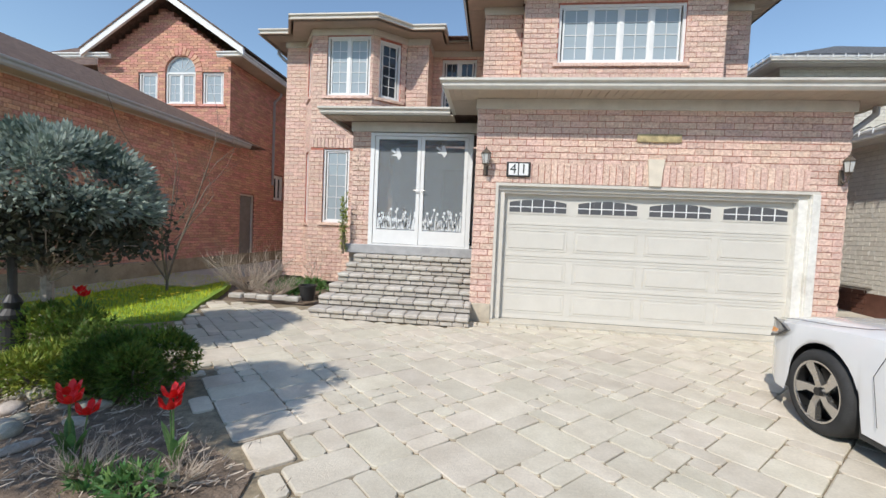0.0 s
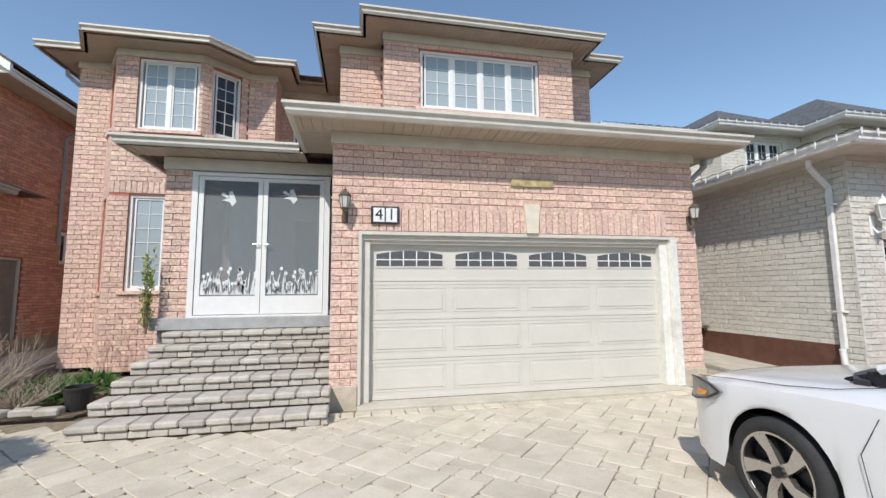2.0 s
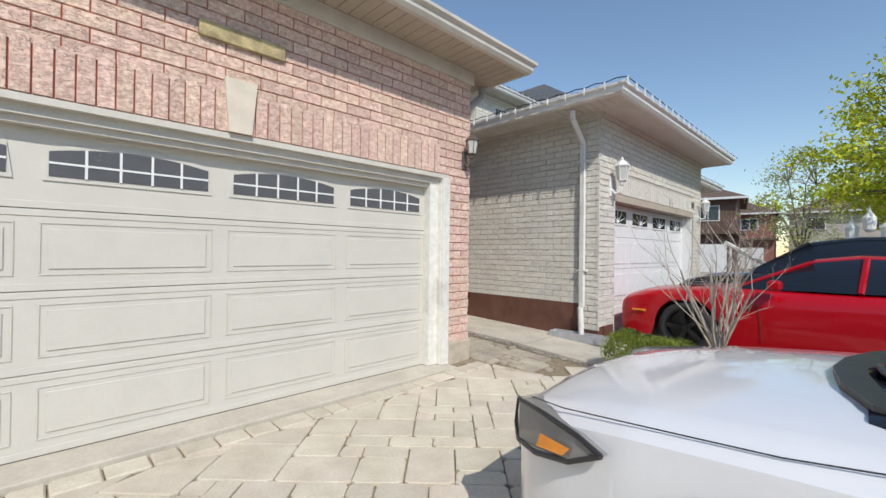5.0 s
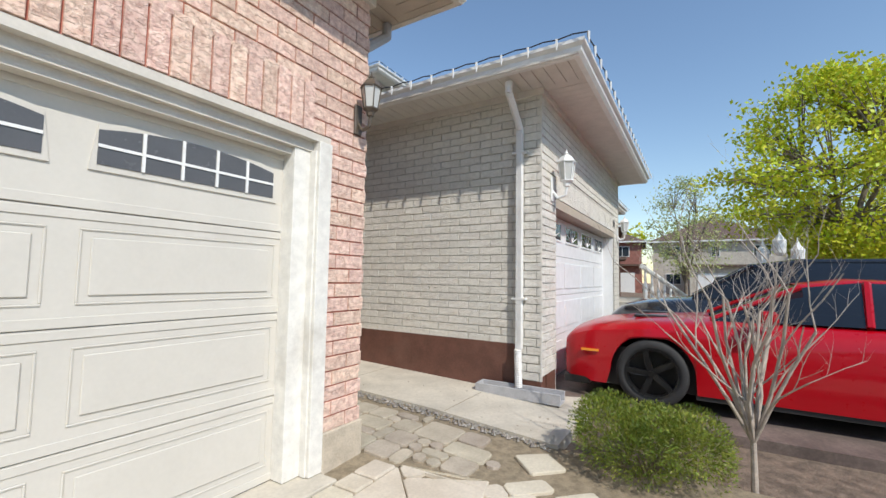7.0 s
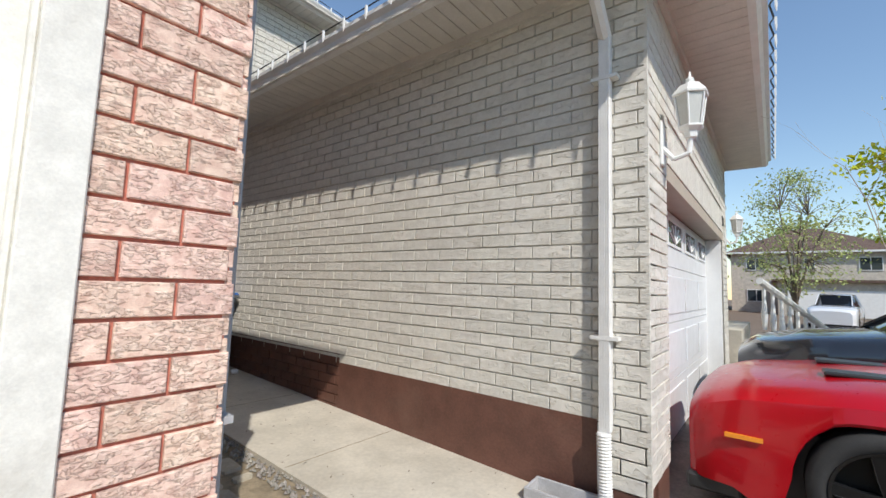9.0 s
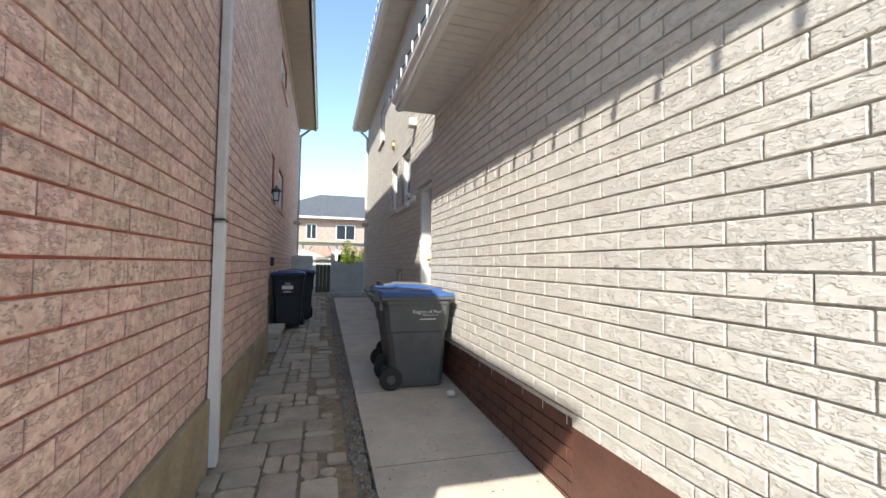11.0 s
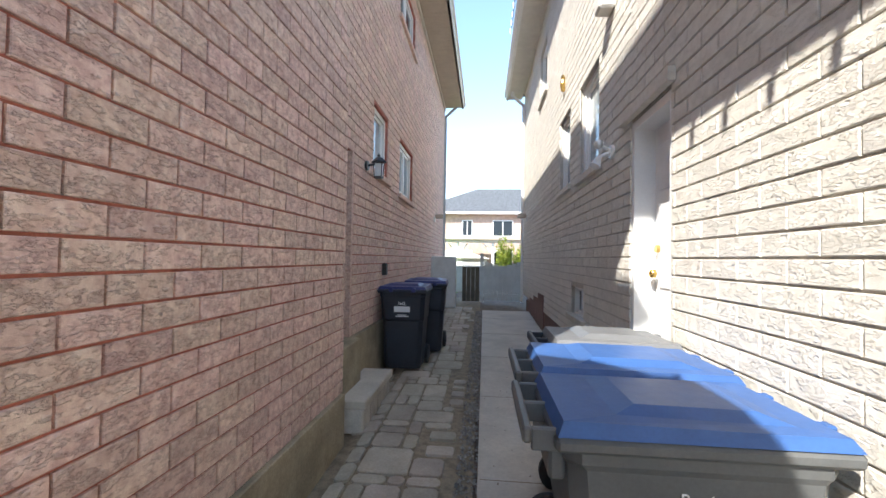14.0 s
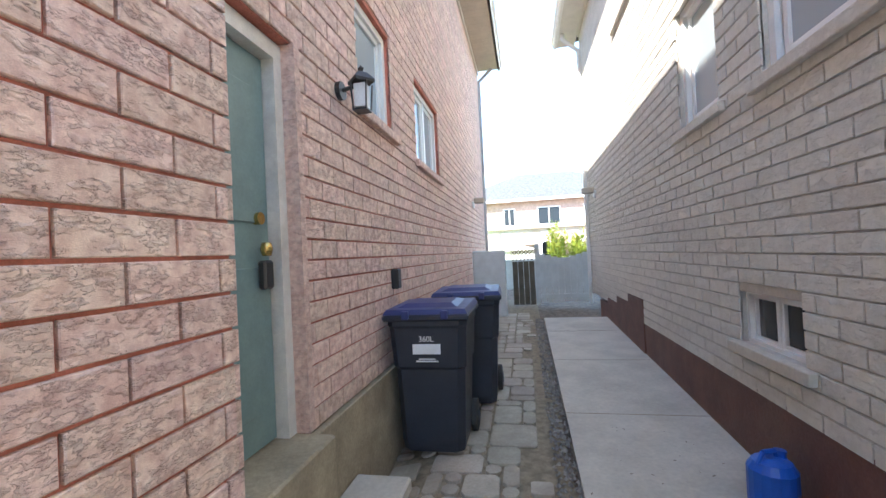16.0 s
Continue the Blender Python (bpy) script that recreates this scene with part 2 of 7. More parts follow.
FENCED = mat("dark_fence", (0.10, 0.085, 0.06), 0.8, vary=0.15)
PAPER = mat("white_paper", (0.8, 0.8, 0.78), 0.9, vary=0.05)
BRASS = mat("brass", (0.65, 0.45, 0.15), 0.25, metal=1.0, vary=0.05)
FILM = mat("frosted_film", (0.72, 0.74, 0.74), 0.8, vary=0.04)
DECK = mat("interior_wall", (0.70, 0.73, 0.76), 0.8, vary=0.06)


# ---- mesh helpers ----
def obj(name, bm, material=None, parent=None, label="", smooth=False, **tags):
    me = bpy.data.meshes.new(name)
    bm.to_mesh(me); bm.free()
    if material: me.materials.append(material)
    if smooth:
        for p in me.polygons: p.use_smooth = True
    ob = new(name, me)
    if parent: ob.parent = parent
    return tagged(ob, label, **tags)


def raw(name, verts, faces, material, parent=None, label="", smooth=False, **tags):
    me = bpy.data.meshes.new(name)
    me.from_pydata(verts, [], faces)
    me.materials.append(material)
    if smooth:
        for p in me.polygons: p.use_smooth = True
    ob = new(name, me)
    if parent: ob.parent = parent
    return tagged(ob, label, **tags)


def part(name, bm, material, parent, label="", smooth=False):
    return obj(name, bm, material, parent, label, smooth)


def root(name, at=(0, 0, 0), rz=0.0, **tags):
    e = new(name)
    e.matrix_basis = pose(*at, 0, 0, rz)
    return tagged(e, **tags)


def box(bm, x0, y0, z0, x1, y1, z1, bevel=0.0, m=None):
    vs = [bm.verts.new(v) for v in ((x0, y0, z0), (x1, y0, z0), (x1, y1, z0), (x0, y1, z0), (x0, y0, z1), (x1, y0, z1), (x1, y1, z1), (x0, y1, z1))]
    fs = [bm.faces.new([vs[i] for i in f]) for f in ((3, 2, 1, 0), (4, 5, 6, 7), (0, 1, 5, 4), (1, 2, 6, 5), (2, 3, 7, 6), (3, 0, 4, 7))]
    if bevel:
        r = bmesh.ops.bevel(bm, geom=list({e for f in fs for e in f.edges}), offset=bevel, segments=1, affect="EDGES", profile=0.5)
        vs = list({v for f in r["faces"] for v in f.verts} | {v for v in vs if v.is_valid})
    if m is not None:
        bmesh.ops.transform(bm, matrix=m, verts=[v for v in vs if v.is_valid])
    return bm


def boxes(*lst, bevel=0.0):
    bm = bmesh.new()
    for b in lst: box(bm, *b, bevel=bevel)
    return bm


def cyl(bm, a, b, r0, r1=None, n=12, caps=True):
    a, b = Vector(a), Vector(b)
    r1 = r0 if r1 is None else r1
    q = (b - a).to_track_quat("Z", "Y")
    ra, rb = [], []
    for i in range(n):
        u = q @ Vector((math.cos(2 * math.pi * i / n), math.sin(2 * math.pi * i / n), 0))
        ra.append(bm.verts.new(a + u * r0)); rb.append(bm.verts.new(b + u * r1))
    for i in range(n):
        bm.faces.new((ra[i], ra[(i + 1) % n], rb[(i + 1) % n], rb[i]))
    if caps:
        bm.faces.new(ra[::-1]); bm.faces.new(rb)
    return bm


def tube(bm, pts, r, n=8):
    for a, b in zip(pts, pts[1:]): cyl(bm, a, b, r, r, n)
    return bm


def lathe(bm, prof, n=16, at=(0, 0, 0), caps=True):
    rings = []
    for r, z in prof:
        rings.append([bm.verts.new((at[0] + r * math.cos(2 * math.pi * i / n), at[1] + r * math.sin(2 * math.pi * i / n), at[2] + z)) for i in range(n)])
    for p, q in zip(rings, rings[1:]):
        for i in range(n): bm.faces.new((p[i], p[(i + 1) % n], q[(i + 1) % n], q[i]))
    if caps: bm.faces.new(rings[0][::-1]); bm.faces.new(rings[-1])
    return bm


def prism(bm, outline, z0, z1):
    """A flat outline in x and y, pulled up from z0 to z1."""
    a = [bm.verts.new((x, y, z0)) for x, y in outline]
    b = [bm.verts.new((x, y, z1)) for x, y in outline]
    n = len(a)
    for i in range(n): bm.faces.new((a[i], a[(i + 1) % n], b[(i + 1) % n], b[i]))
    bm.faces.new(a[::-1]); bm.faces.new(b)
    return bm


def ground_z(x, y):
    """Height of the ground: the side passage climbs gently away from the street."""
    k = min(1.0, max(0.0, (x - 4.2) / 1.5))
    if y < -1.2: return 0.0
    if y < 0: return k * 0.07 * (y + 1.2) / 1.2
    return k * (0.07 + 0.034 * min(y, 16))


# ---- walls ----
def spans(a, b, cuts):
    """The stretches of a..b that are left between the cuts."""
    out = [(a, b)]
    for c, d in cuts:
        out = [p for q in out for p in ((q[0], min(q[1], c)), (max(q[0], d), q[1])) if p[1] - p[0] > 1e-4]
    return out


BRICKS = {}


def brick_faces(w, h, d=0.012, c=0.005):
    c = min(c, 0.0028)
    v = [(0, d, 0), (w, d, 0), (w, d, h), (0, d, h), (0, -d + c, 0), (w, -d + c, 0), (w, -d + c, h), (0, -d + c, h), (c, -d, c), (w - c, -d, c), (w - c, -d, h - c), (c, -d, h - c)]
    v = [(x, y + d, z) for x, y, z in v]
    f = [(0, 1, 5, 4), (1, 2, 6, 5), (2, 3, 7, 6), (3, 0, 4, 7), (4, 5, 9, 8), (5, 6, 10, 9), (6, 7, 11, 10), (7, 4, 8, 11), (8, 9, 10, 11)]
    return v, f


LATER = []


def wall(name, p0, p1, z0, z1, brick, mortar, holes=(), soldiers=(), mod=0.285, course=0.106, thick=0.24, singles=None, top=None, dentil=False, label="", base=None):
    """A brick wall from p0 to p1 that faces to the right of that way. holes: (s0, s1, za, zb). soldiers: bricks on end (s0, s1, z, height).
    singles: a stretch (s0, s1, za, zb) whose bricks are parts of the wall. base: (height, material) of bare concrete below the bricks."""
    p0, p1 = Vector((*p0, 0)), Vector((*p1, 0))
    d = (p1 - p0).normalized(); length = (p1 - p0).length
    n = Vector((d.y, -d.x, 0))
    ang = math.degrees(math.atan2(d.y, d.x))
    w = root(name, (p0.x, p0.y, 0), ang, kind="structure", label=label)
    # backing: local x along the wall, local y into it
    bm = bmesh.new()
    xs = sorted({0, length, *[min(max(h[i], 0), length) for h in holes for i in (0, 1)]})
    for a, b in zip(xs, xs[1:]):
        if b - a < 1e-4: continue
        mid = (a + b) / 2
        a, b = a + (0.013 if a < 1e-4 else 0), b - (0.013 if b > length - 1e-4 else 0)
        if b - a < 1e-3: continue
        for za, zb in spans(z0, z1, [(h[2], h[3]) for h in holes if h[0] < mid < h[1]]):
            if top is None: box(bm, a, 0.013, za, b, thick, zb)
            else:
                k = max(1, int((b - a) / 0.25))
                for i in range(k):
                    u0, u1 = a + (b - a) * i / k, a + (b - a) * (i + 1) / k
                    zt = min(zb, top((u0 + u1) / 2))
                    if zt > za: box(bm, u0, 0.013, za, u1, thick, zt)
    part("mortar", bm, mortar, w)
    V, F = [], []
    one = []
    zs = z0
    cuts_s = list(soldiers)
    row, z = 0, z0 + 0.0
    hb = course - 0.011
    while z + hb * 0.5 < z1:
        zt = min(z + hb, z1)
        holes_here = [(h[0], h[1]) for h in holes if h[2] < z + hb * 0.75 and h[3] > z + hb * 0.25]
        holes_here += [(s[0], s[1]) for s in cuts_s if s[2] < z + hb * 0.6 and s[2] + s[3] > z + hb * 0.4]
        s = -mod / 2 if row % 2 else 0.0
        while s < length:
            for a, b in spans(max(s, 0), min(s + mod - 0.010, length), holes_here):
                if b - a < 0.03 or (top and top((a + b) / 2) < zt): continue
                j = random.uniform(-0.0015, 0.0015) - (0.02 if dentil and abs(z - dentil) < 0.06 else 0)
                if singles and singles[0] < (a + b) / 2 < singles[1] and singles[2] < z < singles[3] and len(one) < 300:
                    one.append((a, b - a, z, zt - z, j)); continue
                v, f = brick_faces(b - a, zt - z)
                k = len(V)
                V += [(x + a, y + j, zz + z) for x, y, zz in v]; F += [tuple(i + k for i in q) for q in f]
            s += mod
        z += course; row += 1
    for s0, s1, z, h in soldiers:
        s = s0
        while s < s1 - 0.02:
            e = min(s + course - 0.011, s1)
            v, f = brick_faces(e - s, h - 0.011)
            k = len(V)
            V += [(x + s, y - 0.004, zz + z + 0.005) for x, y, zz in v]; F += [tuple(i + k for i in q) for q in f]
            s += course
    if V: raw("bricks", V, F, brick, w, kind="stuff")
    if one: LATER.append((w, one, brick))
    return w


def lay_single_bricks():
    for w, one, brick in LATER:
        for a, ln, z, h, j in one:
            key = (round(ln, 3), round(h, 3), brick.name)
            if key not in BRICKS:
                v, f = brick_faces(ln, h)
                me = bpy.data.meshes.new("brick"); me.from_pydata(v, [], f); me.materials.append(brick)
                BRICKS[key] = me
            o = new("brick", BRICKS[key]); o.parent = w; o.location = (a, j, z)


def slab(name, x0, y0, z0, x1, y1, z1, material, label="", bevel=0.0, **tags):
    tags.setdefault("kind", "structure")
    return obj(name, boxes((x0, y0, z0, x1, y1, z1), bevel=bevel), material, None, label, **tags)


def window(name, p, ang, w, h, panes=2, grid=(2, 4), depth=0.09, arch=False, gl=None, label="", sill=True, brickm=None, slim=1.0):
    """A white framed window: its lower left outer corner at p, local x along the wall, local y into it."""
    r = root(name, p, ang, kind="structure", label=label or "white framed window with grid bars")
    f = 0.06 * slim
    part("window_frame", boxes((0, depth - 0.04, 0, w, depth + 0.06, f), (0, depth - 0.04, h - f, w, depth + 0.06, h), (0, depth - 0.04, f, f, depth + 0.06, h - f), (w - f, depth - 0.04, f, w, depth + 0.06, h - f),
         *[(f + (w - 2 * f) * i / panes - (0.035 * slim), depth - 0.03, f, f + (w - 2 * f) * i / panes + (0.035 * slim), depth + 0.05, h - f) for i in range(1, panes)]), WHITE, r)
    for i in range(panes):
        a, b = f + (w - 2 * f) * i / panes + (0.035 * slim), f + (w - 2 * f) * (i + 1) / panes - (0.035 * slim)
        part("sash", boxes((a, depth - 0.015, f, b, depth + 0.02, f + (0.045 * slim)), (a, depth - 0.015, h - f - (0.045 * slim), b, depth + 0.02, h - f), (a, depth - 0.015, f + (0.045 * slim), a + (0.035 * slim), depth + 0.02, h - f - (0.045 * slim)), (b - (0.035 * slim), depth - 0.015, f + (0.045 * slim), b, depth + 0.02, h - f - (0.045 * slim))), WHITE, r)
        part("pane", boxes((a + (0.035 * slim), depth + 0.005, f + (0.045 * slim), b - (0.035 * slim), depth + 0.012, h - f - (0.045 * slim))), gl or GLASS, r)
        if grid:
            bars = [(a + (b - a) * k / grid[0] - 0.007, depth - 0.006, f + (0.045 * slim), a + (b - a) * k / grid[0] + 0.007, depth + 0.001, h - f - (0.045 * slim)) for k in range(1, grid[0])]
            bars += [(a + (0.035 * slim), depth - 0.005, f + (0.045 * slim) + (h - 2 * f - 0.09) * k / grid[1] - 0.007, b - (0.035 * slim), depth + 0.002, f + (0.045 * slim) + (h - 2 * f - 0.09) * k / grid[1] + 0.007) for k in range(1, grid[1])]
            part("grid_bars", boxes(*bars), WHITE, r)
    part("backing", boxes((0.0, depth + 0.062, 0.0, w, depth + 0.09, h)), BLACK, r)
    if sill:
        part("window_sill", boxes((-0.09, -0.045, -0.075, w + 0.09, depth, -0.002), bevel=0.006), brickm or PINK, r)
    return r


def hip(name, x0, y0, x1, y1, z, rise, material, ridge=None, label="", gable=False):
    """A hipped roof over a rectangle, with real thickness at its edge."""
    bm = bmesh.new()
    w, l = x1 - x0, y1 - y0
    k = min(w, l) / 2
    if w < l: ra, rb = ((x0 + x1) / 2, y0 + k), ((x0 + x1) / 2, y1 - k)
    else: ra, rb = (x0 + k, (y0 + y1) / 2), (x1 - k, (y0 + y1) / 2)
    lo = [bm.verts.new((x, y, z - 0.02)) for x, y in ((x0, y0), (x1, y0), (x1, y1), (x0, y1))]
    up = [bm.verts.new((x, y, z)) for x, y in ((x0, y0), (x1, y0), (x1, y1), (x0, y1))]
    a, b = bm.verts.new((*ra, z + rise)), bm.verts.new((*rb, z + rise))
    bm.faces.new(lo[::-1])
    for i in range(4): bm.faces.new((lo[i], lo[(i + 1) % 4], up[(i + 1) % 4], up[i]))
    if w < l: fs = ((up[0], up[1], a), (up[1], up[2], b, a), (up[2], up[3], b), (up[3], up[0], a, b))
    else: fs = ((up[0], up[1], b, a), (up[1], up[2], b), (up[2], up[3], a, b), (up[3], up[0], a))
    for f in fs: bm.faces.new(f)
    return obj(name, bm, material, None, label, kind="structure")


def gutter(name, pts, z, material, label="", depth=0.12, out=1):
    """A moulded gutter along the points, whose outside is to the right of the way; z is its top."""
    prof = [(0, -0.15), (0.055, -0.15), (0.085, -0.11), (0.085, -0.065), (0.125, -0.035), (0.125, 0.0), (0.110, 0.0), (0.110, -0.02), (0.0, -0.02)]
    n = len(pts)
    P = [Vector((*p, 0)) for p in pts]
    bm = bmesh.new(); rings = []
    for i in range(n):
        dirs = []
        if i > 0: dirs.append((P[i] - P[i - 1]).normalized())
        if i < n - 1: dirs.append((P[i + 1] - P[i]).normalized())
        ns = [Vector((d.y, -d.x, 0)) for d in dirs]
        m = sum(ns, Vector()) / len(ns)
        m = m / max(0.3, m.length_squared)
        rings.append([bm.verts.new(P[i] + m * (a - 0.125) + Vector((0, 0, z + b))) for a, b in prof])
    for r, q in zip(rings, rings[1:]):
        for k in range(len(prof)): bm.faces.new((r[k], q[k], q[(k + 1) % len(prof)], r[(k + 1) % len(prof)]))
    bm.faces.new(rings[0]); bm.faces.new(rings[-1][::-1])
    return obj(name, bm, material, None, label or "moulded metal gutter along the eave", kind="structure")


def soffit(name, outline, z, material, strips=None):
    """A ventilated eave lining: thin panels with grooves. strips: (x0, y0, x1, y1, along) each."""
    bm = bmesh.new()
    for x0, y0, x1, y1, axis in strips:
        a, b = (x0, x1) if axis == "x" else (y0, y1)
        k = max(1, round((b - a) / 0.135))
        for i in range(k):
            u, v = a + (b - a) * i / k, a + (b - a) * (i + 1) / k - 0.008
            if axis == "x": box(bm, u, y0, z, v, y1, z + 0.012)
            else: box(bm, x0, u, z, x1, v, z + 0.012)
        box(bm, x0, y0, z + 0.013, x1, y1, z + 0.02)
    return obj(name, bm, material, None, "grooved eave lining", kind="structure")


# ---- ground ----
def ground():
    xs = sorted({-160, -90, -50, -25, -12, *[i * 0.5 for i in range(-20, 31)], 20, 30, 50, 90, 160})
    ys = sorted({-160, -90, -50, -25, -14, *[i * 0.5 for i in range(-24, 41)], 26, 34, 50, 90, 160})
    V = [(x, y, ground_z(x, y) - 0.10) for y in ys for x in xs]
    nx = len(xs)
    F = [(j * nx + i, j * nx + i + 1, (j + 1) * nx + i + 1, (j + 1) * nx + i) for j in range(len(ys) - 1) for i in range(nx - 1)]
    raw("ground", V, F, SOIL, label="bare earth under and round the houses", kind="structure")


ground()


def flat(name, outline, z, material, label, thick=0.12, **tags):
    """A sheet over an outline, which follows the ground."""
    tags.setdefault("kind", "structure")
    bm = bmesh.new()
    prism(bm, outline, -thick, 0)
    for y in [i * 1.0 for i in range(-1, 17)] + [-1.2]:
        bmesh.ops.bisect_plane(bm, geom=bm.verts[:] + bm.edges[:] + bm.faces[:], plane_co=(0, y, 0), plane_no=(0, 1, 0))
    for x in (4.2, 5.0, 5.7):
        bmesh.ops.bisect_plane(bm, geom=bm.verts[:] + bm.edges[:] + bm.faces[:], plane_co=(x, 0, 0), plane_no=(1, 0, 0))
    for y in (-1.2, 0.0):
        bmesh.ops.bisect_plane(bm, geom=bm.verts[:] + bm.edges[:] + bm.faces[:], plane_co=(0, y, 0), plane_no=(0, 1, 0))
    for v in bm.verts: v.co.z += z + ground_z(v.co.x, v.co.y)
    return obj(name, bm, material, None, label, **tags)


flat("driveway_bed", [(-6.5, -9.5), (6.6, -9.5), (6.6, -1.2), (6.55, 16.0), (5.0, 16.0), (5.0, 0.3), (-2.6, 0.3), (-6.5, 0.3)], -0.022, JOINT, "sandy joints between the paving stones", thick=0.06)
flat("side_walk", [(6.56, -1.25), (8.2, -1.25), (7.9, -0.72), (7.735, -0.72), (7.735, 13.4), (6.62, 13.4), (6.60, 0.0)], 0.015, CONC, "poured concrete path along the cream house")
slab("grey_driveway", 7.75, -12, -0.1, 14.2, 0.4, 0.0, WETC, "stained grey driveway of the cream house")
flat("lawn", [(-16, -9.5), (-5.9, -9.5), (-5.9, -2.6), (-4.75, -1.4), (-5.25, -0.3), (-5.9, 1.3), (-6.4, 2.3), (-7.2, 3.2), (-16, 3.4)], 0.03, GRASS, "front lawn with dandelions")
flat("garden_bed", [(-5.9, -9.5), (-1.7, -9.5), (-1.32, -5.3), (-1.42, -4.9), (-2.0, -4.62), (-2.7, -4.2), (-3.05, -3.4), (-3.8, -3.05), (-4.6, -2.3), (-5.3, -1.8), (-5.9, -2.6)], -0.004, SOIL, "dark soil of the planting bed with dry litter")
slab("road", -160, -22, -0.1, 160, -13, -0.03, ASPH, "asphalt street")
slab("pavement", -160, -13, -0.1, 160, -11.5, 0.02, CONC, "concrete pavement beside the street")
slab("side_path_front", -8.65, -8.0, -0.1, -7.75, 1.2, 0.05, CONC, "concrete strip beside the red brick garage")
slab("side_path", -8.6, 1.2, -0.1, -6.6, 9, 0.06, CONC, "concrete path beside the red brick house")


def pave(x0, x1, y0, y1, cell, turn, material, inside, near, parent_name, label, seed, z=0.0, gap=0.008, fit=None):
    """Stones of mixed sizes on a grid turned by some degrees: singles near the walk, the rest joined."""
    rnd = random.Random(seed)
    c, s = math.cos(math.radians(turn)), math.sin(math.radians(turn))
    n = int(max(x1 - x0, y1 - y0) * 1.5 / cell) + 2
    cx, cy = (x0 + x1) / 2, (y0 + y1) / 2
    used = set()
    host = root(parent_name, label=label, kind="structure")
    V, F, single = [], [], []
    for j in range(-n // 2, n // 2):
        for i in range(-n // 2, n // 2):
            if (i, j) in used: continue
            opts = [(2, 2), (2, 3), (3, 2), (2, 1), (1, 2), (3, 3), (2, 2), (1, 1)]
            rnd.shuffle(opts)
            for a, b in opts + [(1, 1)]:
                if all((i + p, j + q) not in used for p in range(a) for q in range(b)): break
            used |= {(i + p, j + q) for p in range(a) for q in range(b)}
            g = gap / 2
            ww, hh = a * cell, b * cell
            r = lambda: rnd.uniform(-0.004, 0.004)
            k = 0.028
            ring = [(g + k + r(), g + r()), (ww - g - k + r(), g + r()), (ww - g + r(), g + k), (ww - g + r(), hh - g - k), (ww - g - k, hh - g + r()), (g + k, hh - g + r()), (g + r(), hh - g - k), (g + r(), g + k)]
            X, Y = i * cell, j * cell
            w2 = lambda u, v: (cx + (X + u) * c - (Y + v) * s, cy + (X + u) * s + (Y + v) * c)
            mx, my = w2(ww / 2, hh / 2)
            corners = [w2(*q) for q in ring]
            if fit: corners = [fit(*q) for q in corners]
            if fit and (max(q[1] for q in corners) - min(q[1] for q in corners) < 0.07 or max(q[0] for q in corners) - min(q[0] for q in corners) < 0.07): continue
            if not inside(mx, my) : continue
            if not all(inside(*q) for q in corners):
                corners = None
                for f2 in (0.8, 0.6, 0.4):
                    rr = [w2(ww / 2 + (u - ww / 2) * f2, hh / 2 + (v - hh / 2) * f2) for u, v in ring]
                    if all(inside(*q) for q in rr): corners = rr; break
                if not corners: continue
            lift = rnd.uniform(-0.003, 0.003) + z
            m2 = (sum(q[0] for q in corners) / 8, sum(q[1] for q in corners) / 8)
            top_ = [(m2[0] + (q[0] - m2[0]) * 0.965, m2[1] + (q[1] - m2[1]) * 0.965) for q in corners]
            zf = lambda q: ground_z(*q) + lift
            v = [(q[0], q[1], zf(q) - 0.03) for q in corners] + [(q[0], q[1], zf(q) - 0.006) for q in corners] + [(q[0], q[1], zf(q)) for q in top_]
            f = [(i2, (i2 + 1) % 8, (i2 + 1) % 8 + 8, i2 + 8) for i2 in range(8)] + [(i2 + 8, (i2 + 1) % 8 + 8, (i2 + 1) % 8 + 16, i2 + 16) for i2 in range(8)] + [tuple(range(16, 24))]
            single.append((near(mx, my), v, f))
    single.sort(key=lambda q: q[0])
    for dist, v, f in single[300:]:
        k = len(V); V += v; F += [tuple(t + k for t in q) for q in f]
    if V: raw("far_stones", V, F, material, host, kind="stuff")
    return host, single[:300], material


def in_drive(x, y):
    if y < -9.4 or y > 0.2 or x > 6.8: return False
    if x < -5.9 or (y > -2.6 and x < -4.8 - 0.40 * (y + 1.4)): return False
    # planting bed beside the drive, with a curved edge
    for (xa, ya), (xb, yb) in (((-1.7, -9.5), (-1.32, -5.3)), ((-1.32, -5.3), (-1.42, -4.9)), ((-1.42, -4.9), (-2.0, -4.62)), ((-2.0, -4.62), (-2.7, -4.2)), ((-2.7, -4.2), (-3.05, -3.4)), ((-3.05, -3.4), (-3.8, -3.05)), ((-3.8, -3.05), (-4.6, -2.3)), ((-4.6, -2.3), (-5.3, -1.8))):
        if ya <= y < yb and x < xa + (xb - xa) * (y - ya) / (yb - ya) + 0.03: return False
    if -3.1 < x < 5.45 and y > -0.15: return False
    if x > 5.58 and y > -1.0: return False
    if x > 5.98 and -3.3 < y < -1.45: return False
    return True


def fit_drive(x, y):
    """Stones are cut straight along the garage, the steps and the house."""
    if -0.45 < x < 5.52: y = min(y, -0.40)
    elif -3.1 < x <= -0.45: y = min(y, -0.66)
    elif x >= 5.56: y = min(y, -1.02)
    return (min(x, 6.46) if y > -1.4 else min(x, 6.56)), y


